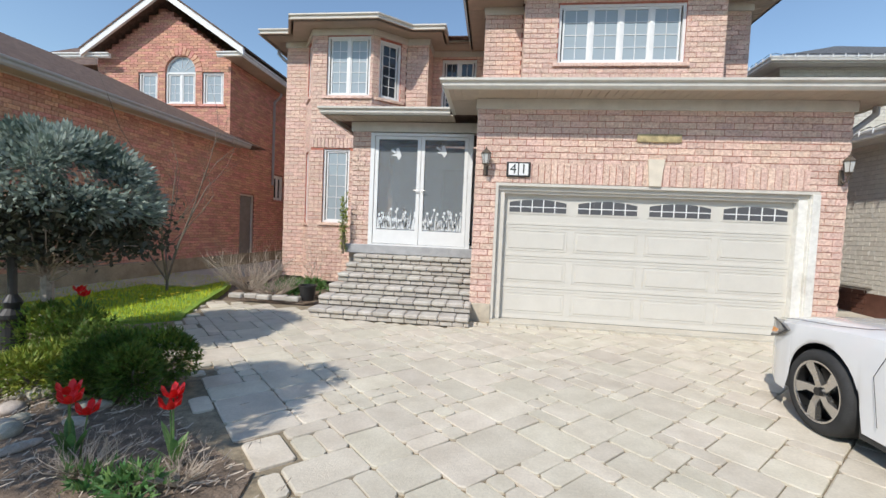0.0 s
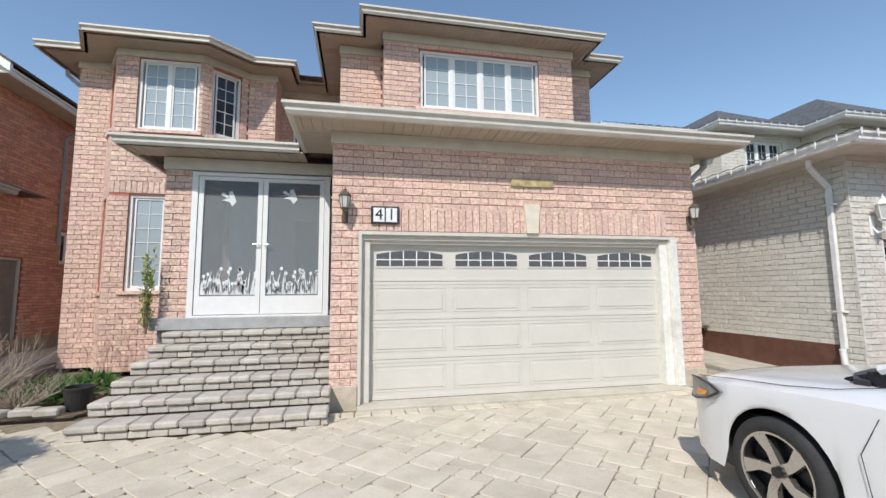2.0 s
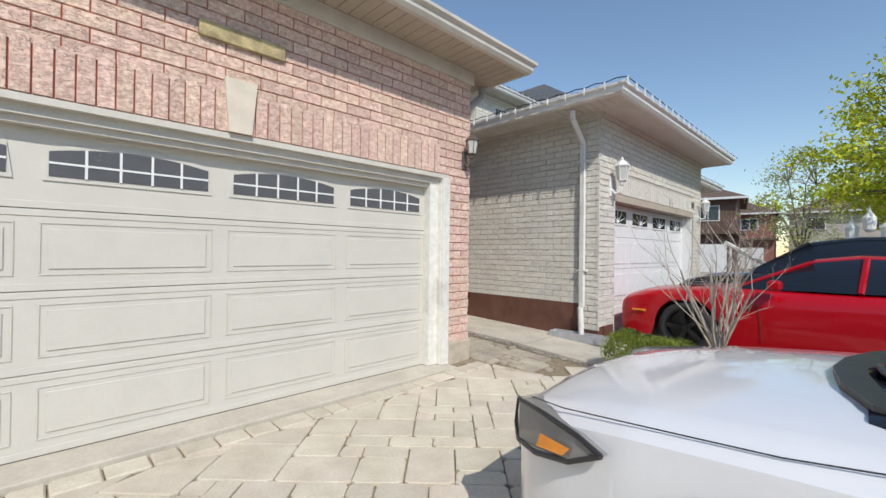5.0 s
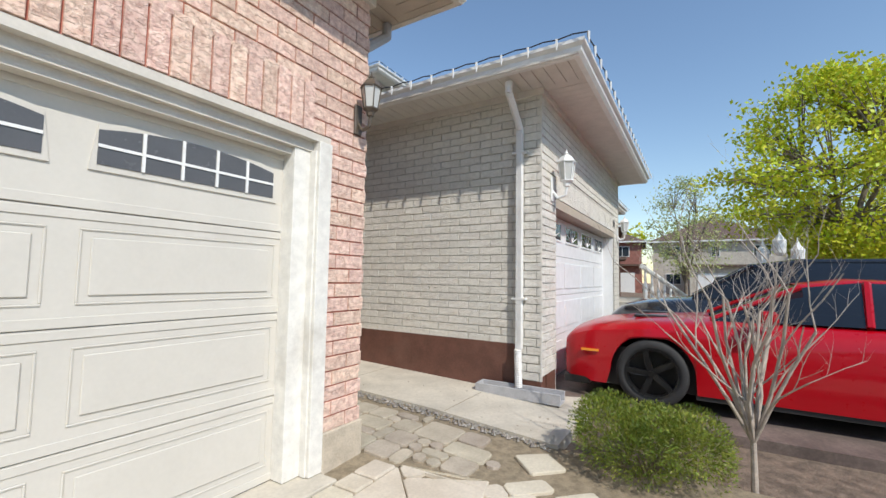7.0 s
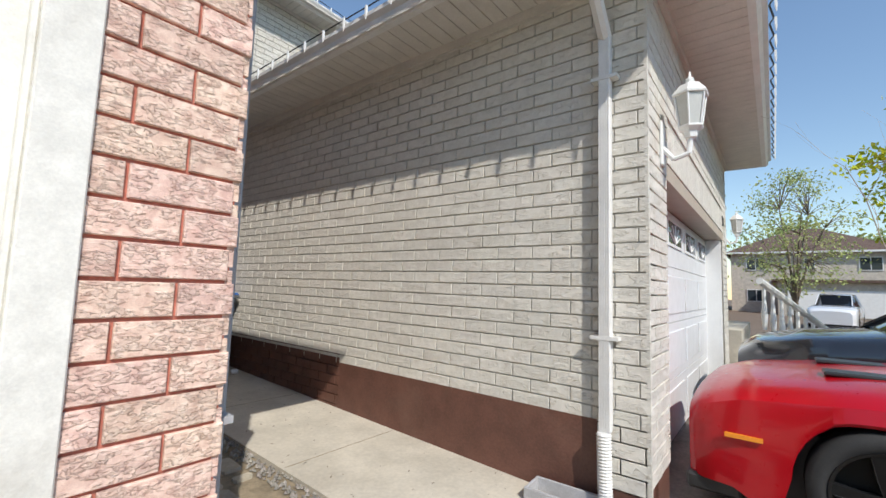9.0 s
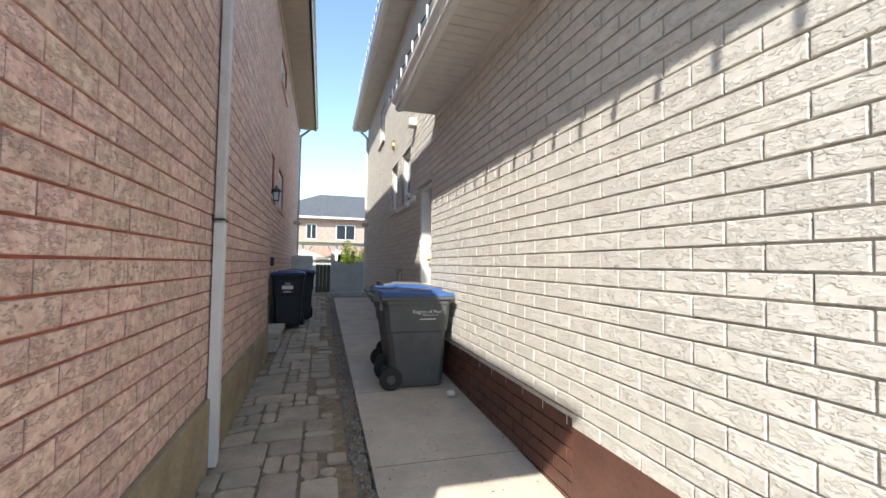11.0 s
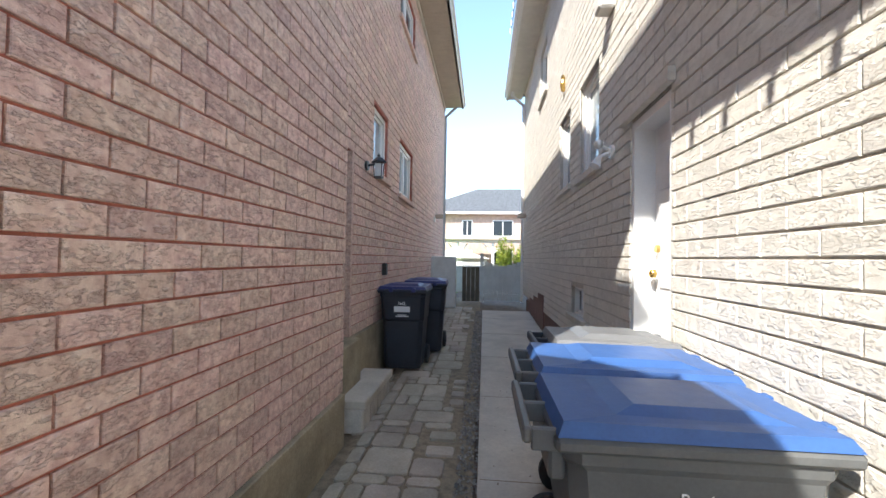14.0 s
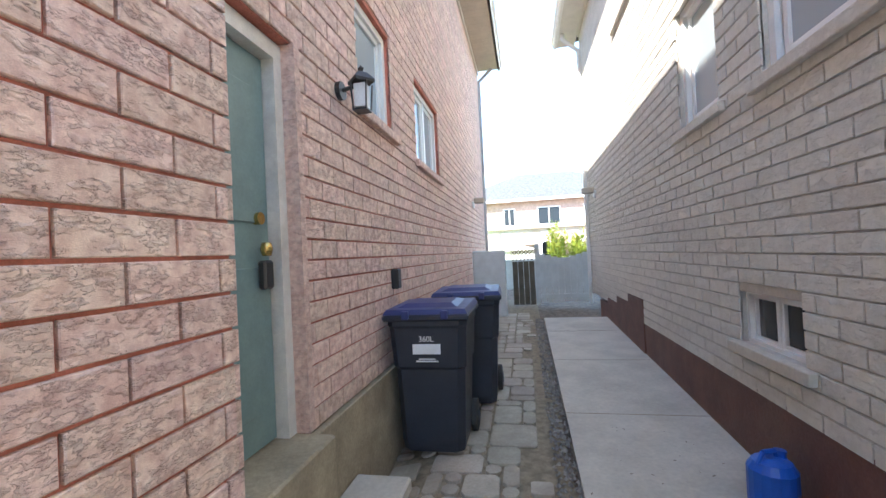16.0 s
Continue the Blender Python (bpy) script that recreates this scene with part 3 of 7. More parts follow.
PAVES = [pave(-7, 7, -9.5, 1, 0.165, 45, PAVER, in_drive, lambda x, y: math.hypot(x - 1.5, y + 2.6), "paving_drive", "tan stone paving laid on the diagonal", 3, fit=fit_drive),
         pave(4, 8, -2, 16, 0.125, 0, PAVER2, lambda x, y: 5.3 < x < 6.45 and -1.0 < y < 14 and not (x < 5.5 and y < 6.7), lambda x, y: abs(y - 6), "paving_side", "grey brown stone paving in the side passage", 5, gap=0.020)]

# ---- the pink brick house ----
BW = dict(brick=PINK, mortar=PINKM)
wall("wall_garage_front", (-0.37, 0), (5.485, 0), 0.30, 3.66, holes=[(0.37, 5.47, 0.0, 2.415)], soldiers=[(0.55, 5.30, 2.415, 0.36)], singles=(3.2, 5.9, 0.2, 3.7), label="pink brick garage front with a soldier course over the door", **BW)
wall("wall_garage_side", (5.485, 0.012), (5.485, 6.62), 0.66, 3.72, singles=(0.6, 4.6, 0.9, 2.75), label="pink brick side wall of the garage", **BW)
slab("pier_base_left", -0.38, -0.02, -0.08, 0.0, 0.4, 0.30, PARGE, "concrete foot of the brick pier", bevel=0.008)
slab("pier_base_right", 5.1, -0.02, -0.08, 5.50, 0.3, 0.30, PARGE, "concrete foot of the brick pier", bevel=0.008)
slab("foundation_side", 5.2, 0.3, -0.1, 5.515, 6.60, 0.655, FOUND, "stained concrete foundation", bevel=0.006)
slab("foundation_side_rear", 5.0, 7.36, -0.1, 5.31, 17.0, 0.95, FOUND, "stained concrete foundation", bevel=0.006)
rnd = random.Random(31)
edge = root("paving_edge", label="edging row of tan stones along the garage", kind="structure")
x = -0.36
while x < 5.45:
    w_ = min(rnd.uniform(0.16, 0.30), 5.5 - x)
    part("paving_stone", boxes((x + 0.006, -0.385, -0.03, x + w_ - 0.006, -0.18, 0.004 + ground_z(x, -0.25)), bevel=0.012), PAVER, edge); x += w_
slab("garage_sill", 0.0, -0.17, -0.06, 5.1, 0.35, 0.035, CONC, "concrete door sill", bevel=0.008)
obj("frieze_garage", boxes((-0.40, -0.03, 3.66, 5.52, 0.2, 3.83), (5.485, 0.2, 3.66, 5.52, 2.8, 3.83), (-0.40, 0.2, 3.66, -0.37, 1.5, 3.83), bevel=0.004), TRIM, label="cream frieze board", kind="structure")
soffit("soffit_garage", None, 3.83, SOFF, [(-0.90, -0.55, 6.05, -0.03, "x"), (5.52, -0.03, 6.05, 2.75, "y"), (-0.9, -0.03, -0.4, 1.0, "y")])
gutter("gutter_garage", [(-0.97, 0.98), (-0.97, -0.62), (6.12, -0.62), (6.12, 2.76)], 3.97, GUTT)
bm = bmesh.new()
v = [bm.verts.new(q) for q in ((-0.9, -0.55, 3.95), (6.05, -0.55, 3.95), (6.05, 2.74, 3.95), (-0.9, 2.74, 3.95), (1.0, 2.74, 4.85), (4.2, 2.74, 4.85))]
for f in ((0, 1, 5, 4), (1, 2, 5), (0, 4, 3), (2, 3, 4, 5), (3, 2, 1, 0)): bm.faces.new([v[k] for k in f])
obj("roof_garage", bm, ROOFB, label="low brown shingle roof over the garage", kind="structure")
slab("garage_ceiling", -0.3, 0.3, 3.5, 5.3, 2.9, 3.6, DECK)

# upper storey over the garage
MZ, TZ = 4.0, 6.63
wall("wall_upper_projection", (0.45, 2.12), (4.56, 2.12), MZ, TZ, holes=[(0.73, 3.33, 5.26, 6.52)], singles=None, label="pink brick upper wall with a wide window", **BW)
wall("wall_upper_wing", (4.56, 2.77), (5.37, 2.77), MZ, TZ, **BW)
wall("wall_upper_wing_side", (-0.43, 2.77), (0.45, 2.77), MZ, TZ, **BW)
wall("wall_projection_return", (4.56, 2.13), (4.56, 2.77), MZ, TZ, **BW)
wall("wall_projection_return_left", (0.45, 2.77), (0.45, 2.13), MZ, TZ, **BW)
wall("wall_upper_return", (-0.43, 5.6), (-0.43, 2.77), MZ, TZ, **BW)
window("window_upper", (1.18, 2.12, 5.26), 0, 2.60, 1.26, 4, (2, 4), gl=BLINDG, label="wide white upper window with four sashes and blinds")
obj("frieze_upper", boxes((0.42, 2.09, 6.63, 4.59, 2.3, 6.80), (4.56, 2.74, 6.63, 5.40, 2.9, 6.80), (-0.46, 2.74, 6.63, 0.45, 2.9, 6.80), (5.27, 2.9, 6.70, 5.31, 17, 6.82)), TRIM, label="cream frieze board", kind="structure")
soffit("soffit_upper", None, 6.80, SOFF, [(0.02, 1.62, 5.0, 2.09, "x"), (-0.9, 2.33, 0.42, 2.74, "x"), (4.59, 2.33, 5.9, 2.74, "x"), (0.02, 2.09, 0.42, 2.33, "x"), (4.59, 2.09, 5.0, 2.33, "x"), (5.31, 2.74, 5.9, 17.0, "y"), (-0.9, 2.74, -0.46, 5.0, "y")])
gutter("gutter_upper", [(-0.97, 5.2), (-0.97, 2.26), (-0.04, 2.26), (-0.04, 1.55), (5.08, 1.55), (5.08, 2.26), (5.97, 2.26), (5.97, 17.1)], 6.95, GUTT)
hip("roof_upper_front", -0.04, 1.6, 5.05, 9.0, 6.93, 1.0, ROOFB)
hip("roof_main", -6.5, 4.4, 5.9, 17.1, 6.92, 2.2, ROOFB, label="brown shingle roof of the pink brick house")
hip("roof_upper_right", -0.9, 2.3, 5.93, 12, 6.925, 1.6, ROOFB)
# side walls behind the garage
S = 5.28
wall("wall_side_rear", (S, 6.62), (S, 17.0), 0.96, 6.72, mod=0.285, holes=[(0.0, 0.74, 0.0, 2.86), (1.58, 2.33, 2.85, 3.68), (3.15, 4.35, 2.80, 3.68), (3.0, 4.4, 5.6, 6.35)], label="pink brick side wall of the house", **BW)
wall("wall_side_upper", (5.37, 2.78), (5.37, 6.62), 3.72, 6.72, **BW)
slab("wall_side_fill", 5.05, 2.9, 3.75, 5.34, 6.7, 6.8, PINKM)
wall("wall_jog", (5.485, 6.63), (5.20, 6.63), 0.66, 3.72, thick=0.05, **BW)
window("window_side_near", (S, 8.20, 2.85), 90, 0.75, 0.83, 1, None, gl=BLINDG, label="white side window with a stone sill")
window("window_side_far", (S, 9.77, 2.80), 90, 1.20, 0.88, 2, None, gl=BLINDG, label="white side window with two sashes")
window("window_side_upper", (S, 9.62, 5.60), 90, 1.40, 0.75, 2, None)
wall("wall_rear", (S - 0.1, 17.0), (-6.2, 17.0), 0, 6.7, **BW)
# side door in its recess
d = root("door_side", (S - 0.12, 6.66, 0.98), 0, kind="structure", label="teal painted side door with a lockbox")
part("door_leaf", boxes((-0.05, 0.03, 0, 0, 0.62, 1.78)), TEAL, d)
part("door_frame", boxes((-0.06, 0.63, -0.02, 0.06, 0.70, 1.87), (-0.06, -0.04, -0.02, 0.06, 0.02, 1.87), (-0.06, 0.02, 1.79, 0.06, 0.63, 1.87)), WORN, d)
part("door_panel", boxes((0.002, 0.14, 1.0, 0.012, 0.52, 1.62), (0.002, 0.14, 0.15, 0.012, 0.52, 0.8), bevel=0.004), TEAL, d)
bm = bmesh.new(); lathe(bm, [(0.0, -0.03), (0.02, -0.03), (0.028, 0), (0.02, 0.03), (0.0, 0.03)], 12, (0.05, 0.53, 0.88))
part("door_knob", bm, BRASS, d, "brass knob", True)
part("deadbolt", cyl(bmesh.new(), (0.0, 0.53, 1.02), (0.03, 0.53, 1.02), 0.028), BRASS, d)
part("lockbox", boxes((0.02, 0.50, 0.70, 0.06, 0.57, 0.83), bevel=0.01), BLACK, d, "black key lockbox")
slab("door_sill_side", 5.08, 6.62, 0.3, 5.42, 7.36, 0.97, FOUND, "concrete sill below the side door", bevel=0.01)
slab("door_reveal", 5.10, 7.352, 0.97, 5.292, 7.40, 2.86, PINK, "pink brick reveal beside the side door")
slab("wall_behind_door", 4.9, 6.6, 0.3, 5.1, 7.4, 2.9, BLACK)
# step by the side door
sd = root("side_step", (5.32, 6.75, 0.25), label="low concrete slab step by the side door", category="step")
part("step_slab", boxes((0, 0, 0.22, 0.33, 1.05, 0.30), bevel=0.012), CONC, sd)
for i in range(4): part("step_stone", boxes((0.02, 0.02 + 0.26 * i, 0.0, 0.30, 0.26 + 0.26 * i, 0.215), bevel=0.015), STEP, sd)

# ---- left part of the house: porch, bay, corner ----
B = 3.75
wall("wall_bay_front", (-5.12, B), (-3.43, B), 0.0, 6.67, holes=[(0.41, 1.62, 5.06, 6.66), (0.38, 1.13, 1.62, 3.64)], soldiers=[(0.0, 1.6, 3.66, 0.26)], label="pink brick bay", **BW)
wall("wall_bay_chamfer", (-5.62, 4.5), (-5.12, B), 0.0, 6.67, holes=[(0.14, 0.62, 5.1, 6.62), (0.14, 0.62, 1.6, 3.6)], **BW)
wall("wall_bay_chamfer_right", (-3.43, B), (-2.64, 4.4), 0.0, 6.67, holes=[(0.20, 0.84, 5.06, 6.62)], **BW)
wall("wall_corner", (-6.25, 4.5), (-5.62, 4.5), 0.0, 6.67, label="pink brick corner of the house", **BW)
wall("wall_left_side", (-6.25, 17.0), (-6.25, 4.5), 0.0, 6.67, **BW)
wall("wall_mid", (-2.64, 4.4), (-2.03, 4.4), 1.0, 6.67, **BW)
wall("wall_recess", (-2.03, 5.2), (-0.43, 5.2), 1.0, 6.67, holes=[(0.28, 1.30, 4.9, 6.60)], **BW)
wall("wall_recess_return", (-2.03, 4.4), (-2.03, 5.2), 1.0, 6.67, **BW)
window("window_bay_upper", (-4.71, B, 5.06), 0, 1.21, 1.60, 2, (2, 5), gl=BLINDG, label="white upper bay window with grid bars")
window("window_bay_lower", (-4.74, B, 1.62), 0, 0.75, 2.02, 1, (2, 6), gl=BLINDG, label="white lower bay window with grid bars")
ang = math.degrees(math.atan2(B - 4.5, 0.50))
window("window_chamfer_upper", (-5.62 + 0.14 * 0.555, 4.5 - 0.14 * 0.832, 5.1), ang, 0.48, 1.52, 1, (2, 5))
window("window_chamfer_lower", (-5.62 + 0.14 * 0.555, 4.5 - 0.14 * 0.832, 1.6), ang, 0.48, 2.0, 1, (2, 6))
ang = math.degrees(math.atan2(0.65, 0.79))
window("window_chamfer_right", (-3.43 + 0.20 * 0.772, B + 0.20 * 0.635, 5.06), ang, 0.64, 1.56, 1, (2, 5))
window("window_recess", (-1.75, 5.2, 4.9), 0, 1.02, 1.7, 2, (2, 4))


def ribbon(name, pts, z0, z1, out, material):
    """A board that follows a wall's corners, proud of it by out."""
    bm = bmesh.new()
    P = [Vector((*p, 0)) for p in pts]
    rings = []
    for i in range(len(P)):
        dirs = [(P[i] - P[i - 1]).normalized()] if i else []
        if i < len(P) - 1: dirs.append((P[i + 1] - P[i]).normalized())
        m = sum((Vector((q.y, -q.x, 0)) for q in dirs), Vector()) / len(dirs)
        m = m / max(0.3, m.length_squared)
        rings.append([bm.verts.new(P[i] + m * o + Vector((0, 0, z))) for o, z in ((out, z0), (out, z1), (-0.06, z1), (-0.06, z0))])
    for r, q in zip(rings, rings[1:]):
        for k in range(4): bm.faces.new((r[k], q[k], q[(k + 1) % 4], r[(k + 1) % 4]))
    bm.faces.new(rings[0]); bm.faces.new(rings[-1][::-1])
    return obj(name, bm, material, None, "cream frieze board", kind="structure")


OUT = [(-6.25, 17.0), (-6.25, 4.5), (-5.62, 4.5), (-5.12, B), (-3.43, B), (-2.64, 4.4), (-2.03, 4.4), (-2.03, 5.2), (-0.46, 5.2)]
ribbon("frieze_left", OUT, 6.67, 6.83, 0.03, TRIM)
EAVE = [(-6.85, 17.5), (-6.85, 3.95), (-5.95, 3.95), (-5.55, 3.18), (-3.15, 3.18), (-2.40, 3.83), (-1.50, 3.83), (-1.50, 4.6), (-0.9, 4.6)]
gutter("gutter_left", EAVE, 6.98, GUTT)
bm = bmesh.new(); prism(bm, [(x, y) for x, y in EAVE[1:]] + [(-0.46, 4.6), (-0.46, 6.5), (-6.85, 6.5)], 6.83, 6.845)
obj("soffit_left", bm, SOFF, label="taupe eave lining", kind="structure")
slab("soffit_left_side", -6.85, 6.5, 6.83, -6.2, 17.4, 6.845, SOFF)
bm = bmesh.new()
bt = [bm.verts.new((x, y, 6.97)) for x, y in ((-5.55, 3.25), (-3.15, 3.25), (-2.58, 3.9), (-2.6, 6.6), (-5.95, 6.6), (-5.95, 4.0))]
ap = bm.verts.new((-4.35, 5.6, 7.8))
for i in range(6): bm.faces.new((bt[i], bt[(i + 1) % 6], ap))
bm.faces.new(bt[::-1])
obj("roof_bay", bm, ROOFB, label="shingle roof of the bay", kind="structure")

# porch
slab("porch_slab", -3.2, 1.43, 0.98, -0.38, 5.2, 1.17, SLAB, "grey poured porch slab", bevel=0.01)
slab("porch_base", -3.15, 1.60, -0.05, -0.38, 5.0, 0.98, STEP)
wall("wall_porch_pier", (-3.12, 1.53), (-2.72, 1.53), 1.17, 3.60, label="brick pier beside the porch doors", **BW)
wall("wall_porch_side", (-3.12, 3.75), (-3.12, 1.53), 1.17, 3.60, **BW)
obj("porch_header", boxes((-3.15, 1.50, 3.60, -0.38, 1.75, 3.80)), TRIM, label="cream beam over the porch doors", kind="structure")
soffit("soffit_porch", None, 3.82, SOFF, [(-3.6, 1.02, -0.9, 1.55, "x")])
gutter("gutter_porch", [(-3.7, 3.7), (-3.7, 0.95), (-0.97, 0.95)], 3.97, GUTT)
hip("roof_porch", -3.65, 1.0, -0.5, 4.6, 3.95, 0.5, ROOFB, label="low shingle roof over the porch")
slab("porch_inner_wall", -3.0, 4.2, 1.17, -0.4, 4.3, 3.8, DECK, "dim inner wall of the glazed porch")
slab("porch_inner_door", -1.45, 4.10, 1.2, -0.65, 4.19, 3.2, DOWN, "inner house door behind the porch glass")
pe = root("door_porch", (-2.72, 1.53, 1.17), 0, kind="structure", label="white glazed double porch doors with frosted flowers")
W, HH = 2.21, 2.41
part("door_frame", boxes((0, 0, 0, 0.09, 0.12, HH), (W - 0.09, 0, 0, W, 0.12, HH), (0.09, 0, HH - 0.06, W - 0.09, 0.12, HH), (0.09, 0, 0, W - 0.09, 0.12, 0.03)), WHITE, pe)
for i in range(2):
    a, b = 0.10 + i * 1.01, 1.10 + i * 1.01
    part("leaf_frame", boxes((a, 0.02, 0.04, b, 0.07, 0.34), (a, 0.02, 0.34, a + 0.075, 0.07, HH - 0.07), (b - 0.075, 0.02, 0.34, b, 0.07, HH - 0.07), (a + 0.075, 0.02, HH - 0.13, b - 0.075, 0.07, HH - 0.07)), WHITE, pe, "white metal leaf frame")
    part("pane", boxes((a + 0.075, 0.04, 0.34, b - 0.075, 0.048, HH - 0.13)), PORCHG, pe, "clear glass pane").visible_shadow = False
    part("door_handle", tube(bmesh.new(), [(b - 0.04 if i == 0 else a + 0.04, 0.0, 1.20), (b - 0.04 if i == 0 else a + 0.04, -0.03, 1.20), (b - 0.13 if i == 0 else a + 0.13, -0.03, 1.20)], 0.010), RIMS, pe)
    rnd = random.Random(11 + i)
    bm = bmesh.new()
    x = a + 0.09
    while x < b - 0.09:
        h, lean = rnd.uniform(0.14, 0.42), rnd.uniform(-0.10, 0.10)
        x2 = min(max(x + lean, a + 0.085), b - 0.085)
        vs = [bm.verts.new(q) for q in ((x - 0.011, 0.036, 0.36), (x + 0.011, 0.036, 0.36), ((x + x2) / 2 + 0.012, 0.036, 0.36 + h * 0.6), (x2, 0.036, 0.36 + h), ((x + x2) / 2 - 0.010, 0.036, 0.36 + h * 0.6))]
        bm.faces.new(vs)
        if rnd.random() < 0.35:
            zc = 0.36 + h + 0.02
            bm.faces.new([bm.verts.new((x2 + 0.026 * math.cos(t), 0.0355, zc + 0.034 * math.sin(t))) for t in [k * math.pi / 4 for k in range(8)]])
        x += rnd.uniform(0.012, 0.03)
    part("frosted_flowers", bm, FILM, pe, "frosted film of grass and tulips")
    bm = bmesh.new()
    bx, bz = (a + 0.45, 1.98) if i == 0 else (a + 0.42, 2.05)
    for poly in (((0, 0), (0.10, 0.03), (0.13, -0.05), (0.07, -0.14), (0.02, -0.06), (-0.10, -0.04)), ((0.02, 0.0), (0.10, 0.03), (0.06, 0.13), (0.0, 0.10)), ((-0.02, 0.0), (0.02, 0.02), (-0.08, 0.10), (-0.12, 0.06))):
        bm.faces.new([bm.verts.new((bx + u, 0.0345, bz + v)) for u, v in poly])
    part("frosted_bird", bm, FILM, pe, "frosted film of a flying bird")

# steps of wall stone: six tiers, set back one behind the other, each of a riser course and a cap course
st = root("front_steps", (0, 0, 0), label="six stone block steps up to the porch", kind="structure")
rnd = random.Random(21)
tier = 0.163
for i in range(6):
    yf = -0.68 + 0.355 * i
    xl = -3.03 + 0.02 * i if i < 2 else -3.03 + 0.03 * i
    z = tier * i
    part("tread_fill", boxes((xl + 0.08, yf + 0.10, z - (0.05 if i == 0 else 0.0), -0.40, 1.62, z + tier - 0.03)), STEP, st)
    for kind, za, zb, out, wd in (("riser_stone", z, z + 0.080, 0.030, 0.20), ("cap_stone", z + 0.084, z + tier, -0.008, 0.27)):
        x = xl
        while x < -0.36:
            w2 = min(wd * rnd.uniform(0.85, 1.2), -0.33 - x)
            if -0.33 - x - w2 < 0.08: w2 = -0.33 - x
            dp = 0.12 if kind == "riser_stone" else 0.36
            o = rnd.uniform(-0.006, 0.006)
            part(kind, boxes((x + 0.003, yf + out + o, za + 0.001, x + w2 - 0.003, yf + out + dp, zb - rnd.uniform(0.0, 0.006)), bevel=0.019 if kind == "cap_stone" else 0.009), STEP, st)
            x += w2

# garage door
gd = root("garage_door", (0.0, 0.16, 0.04), 0, kind="structure", label="cream sectional garage door with arched window row")
GW, GH = 5.1, 2.375
part("door_frame", boxes((0.0, -0.155, 0, 0.045, -0.02, GH - 0.05), (0.045, -0.07, 0, 0.16, 0.02, GH - 0.12), (0.0, -0.155, GH - 0.05, GW, -0.02, GH), (0.0, -0.1, GH - 0.12, GW, 0.02, GH - 0.05), (0.16, -0.06, GH - 0.17, GW - 0.25, 0.02, GH - 0.12)), TRIM, gd, "cream door frame")
part("jamb_trim", boxes((GW - 0.115, -0.175, 0, GW + 0.002, -0.02, GH - 0.05), (GW - 0.262, -0.09, 0, GW - 0.115, 0.032, GH - 0.12), (GW - 0.13, -0.15, 0, GW - 0.115, -0.09, GH - 0.12), bevel=0.004), WORN, gd, "worn white jamb with peeling paint")
x0, x1, z1 = 0.155, GW - 0.245, 2.22
sec = z1 / 4
for r in range(4):
    part("section", boxes((x0, 0.032, 0.001 + r * sec, x1, 0.06, (r + 1) * sec - 0.0015)), DOOR, gd, "cream steel door section")
    part("rib", boxes((x0, 0.024, 0.003 + r * sec, x1, 0.032, 0.05 + r * sec), (x0, 0.026, (r + 1) * sec - 0.05, x1, 0.032, (r + 1) * sec - 0.008), bevel=0.002), DOOR, gd)
    for c in range(4):
        pw = (x1 - x0) / 4
        a, b = x0 + c * pw + 0.07, x0 + (c + 1) * pw - 0.07
        za, zb = r * sec + 0.115, (r + 1) * sec - 0.10
        if r < 3:
            part("raised_panel", boxes((a + 0.035, 0.023, za + 0.03, b - 0.035, 0.032, zb - 0.03), bevel=0.005), DOOR, gd)
            part("panel_moulding", boxes((a - 0.012, 0.026, zb, b + 0.012, 0.032, zb + 0.012), (a - 0.012, 0.026, za - 0.012, b + 0.012, 0.032, za), (a - 0.012, 0.026, za, a, 0.032, zb), (b, 0.026, za, b + 0.012, 0.032, zb), bevel=0.004), DOOR, gd)
        else:
            za, zb = r * sec + 0.225, (r + 1) * sec - 0.105
            nseg, rise = 10, 0.055
            top = [(a + 0.03 + (b - a - 0.06) * k / nseg, zb - rise * (2 * k / nseg - 1) ** 2) for k in range(nseg + 1)]
            bm = bmesh.new()
            prism(bm, [(a, za - 0.03), (b, za - 0.03)] + [(q[0] + (0.03 if k == 0 else -0.03 if k == nseg else 0) * 0, q[1] + 0.03) for k, q in reversed(list(enumerate(top)))], -0.032, -0.022)
            bmesh.ops.rotate(bm, verts=bm.verts, cent=(0, 0, 0), matrix=Matrix.Rotation(math.pi / 2, 3, "X"))
            part("window_frame", bm, DOOR, gd)
            bm = bmesh.new()
            prism(bm, [(a + 0.03, za), (b - 0.03, za)] + list(reversed(top)), -0.021, -0.018)
            bmesh.ops.rotate(bm, verts=bm.verts, cent=(0, 0, 0), matrix=Matrix.Rotation(math.pi / 2, 3, "X"))
            part("pane", bm, DULLG, gd, "dark window pane")
            bars = [(a + 0.03 + (b - a - 0.06) * k / 5 - 0.008, 0.010, za, a + 0.03 + (b - a - 0.06) * k / 5 + 0.008, 0.0175, zb - rise * (2 * k / 5 - 1) ** 2) for k in range(1, 5)]
            bars.append((a + 0.03, 0.012, za + 0.085, b - 0.03, 0.0172, za + 0.10))
            part("grid_bars", boxes(*bars), WHITE, gd)
part("door_core", boxes((x0, 0.05, 0.01, x1, 0.075, z1)), DOOR, gd)
part("bottom_seal", boxes((x0, 0.035, -0.01, x1, 0.055, 0.01)), BLACK, gd)

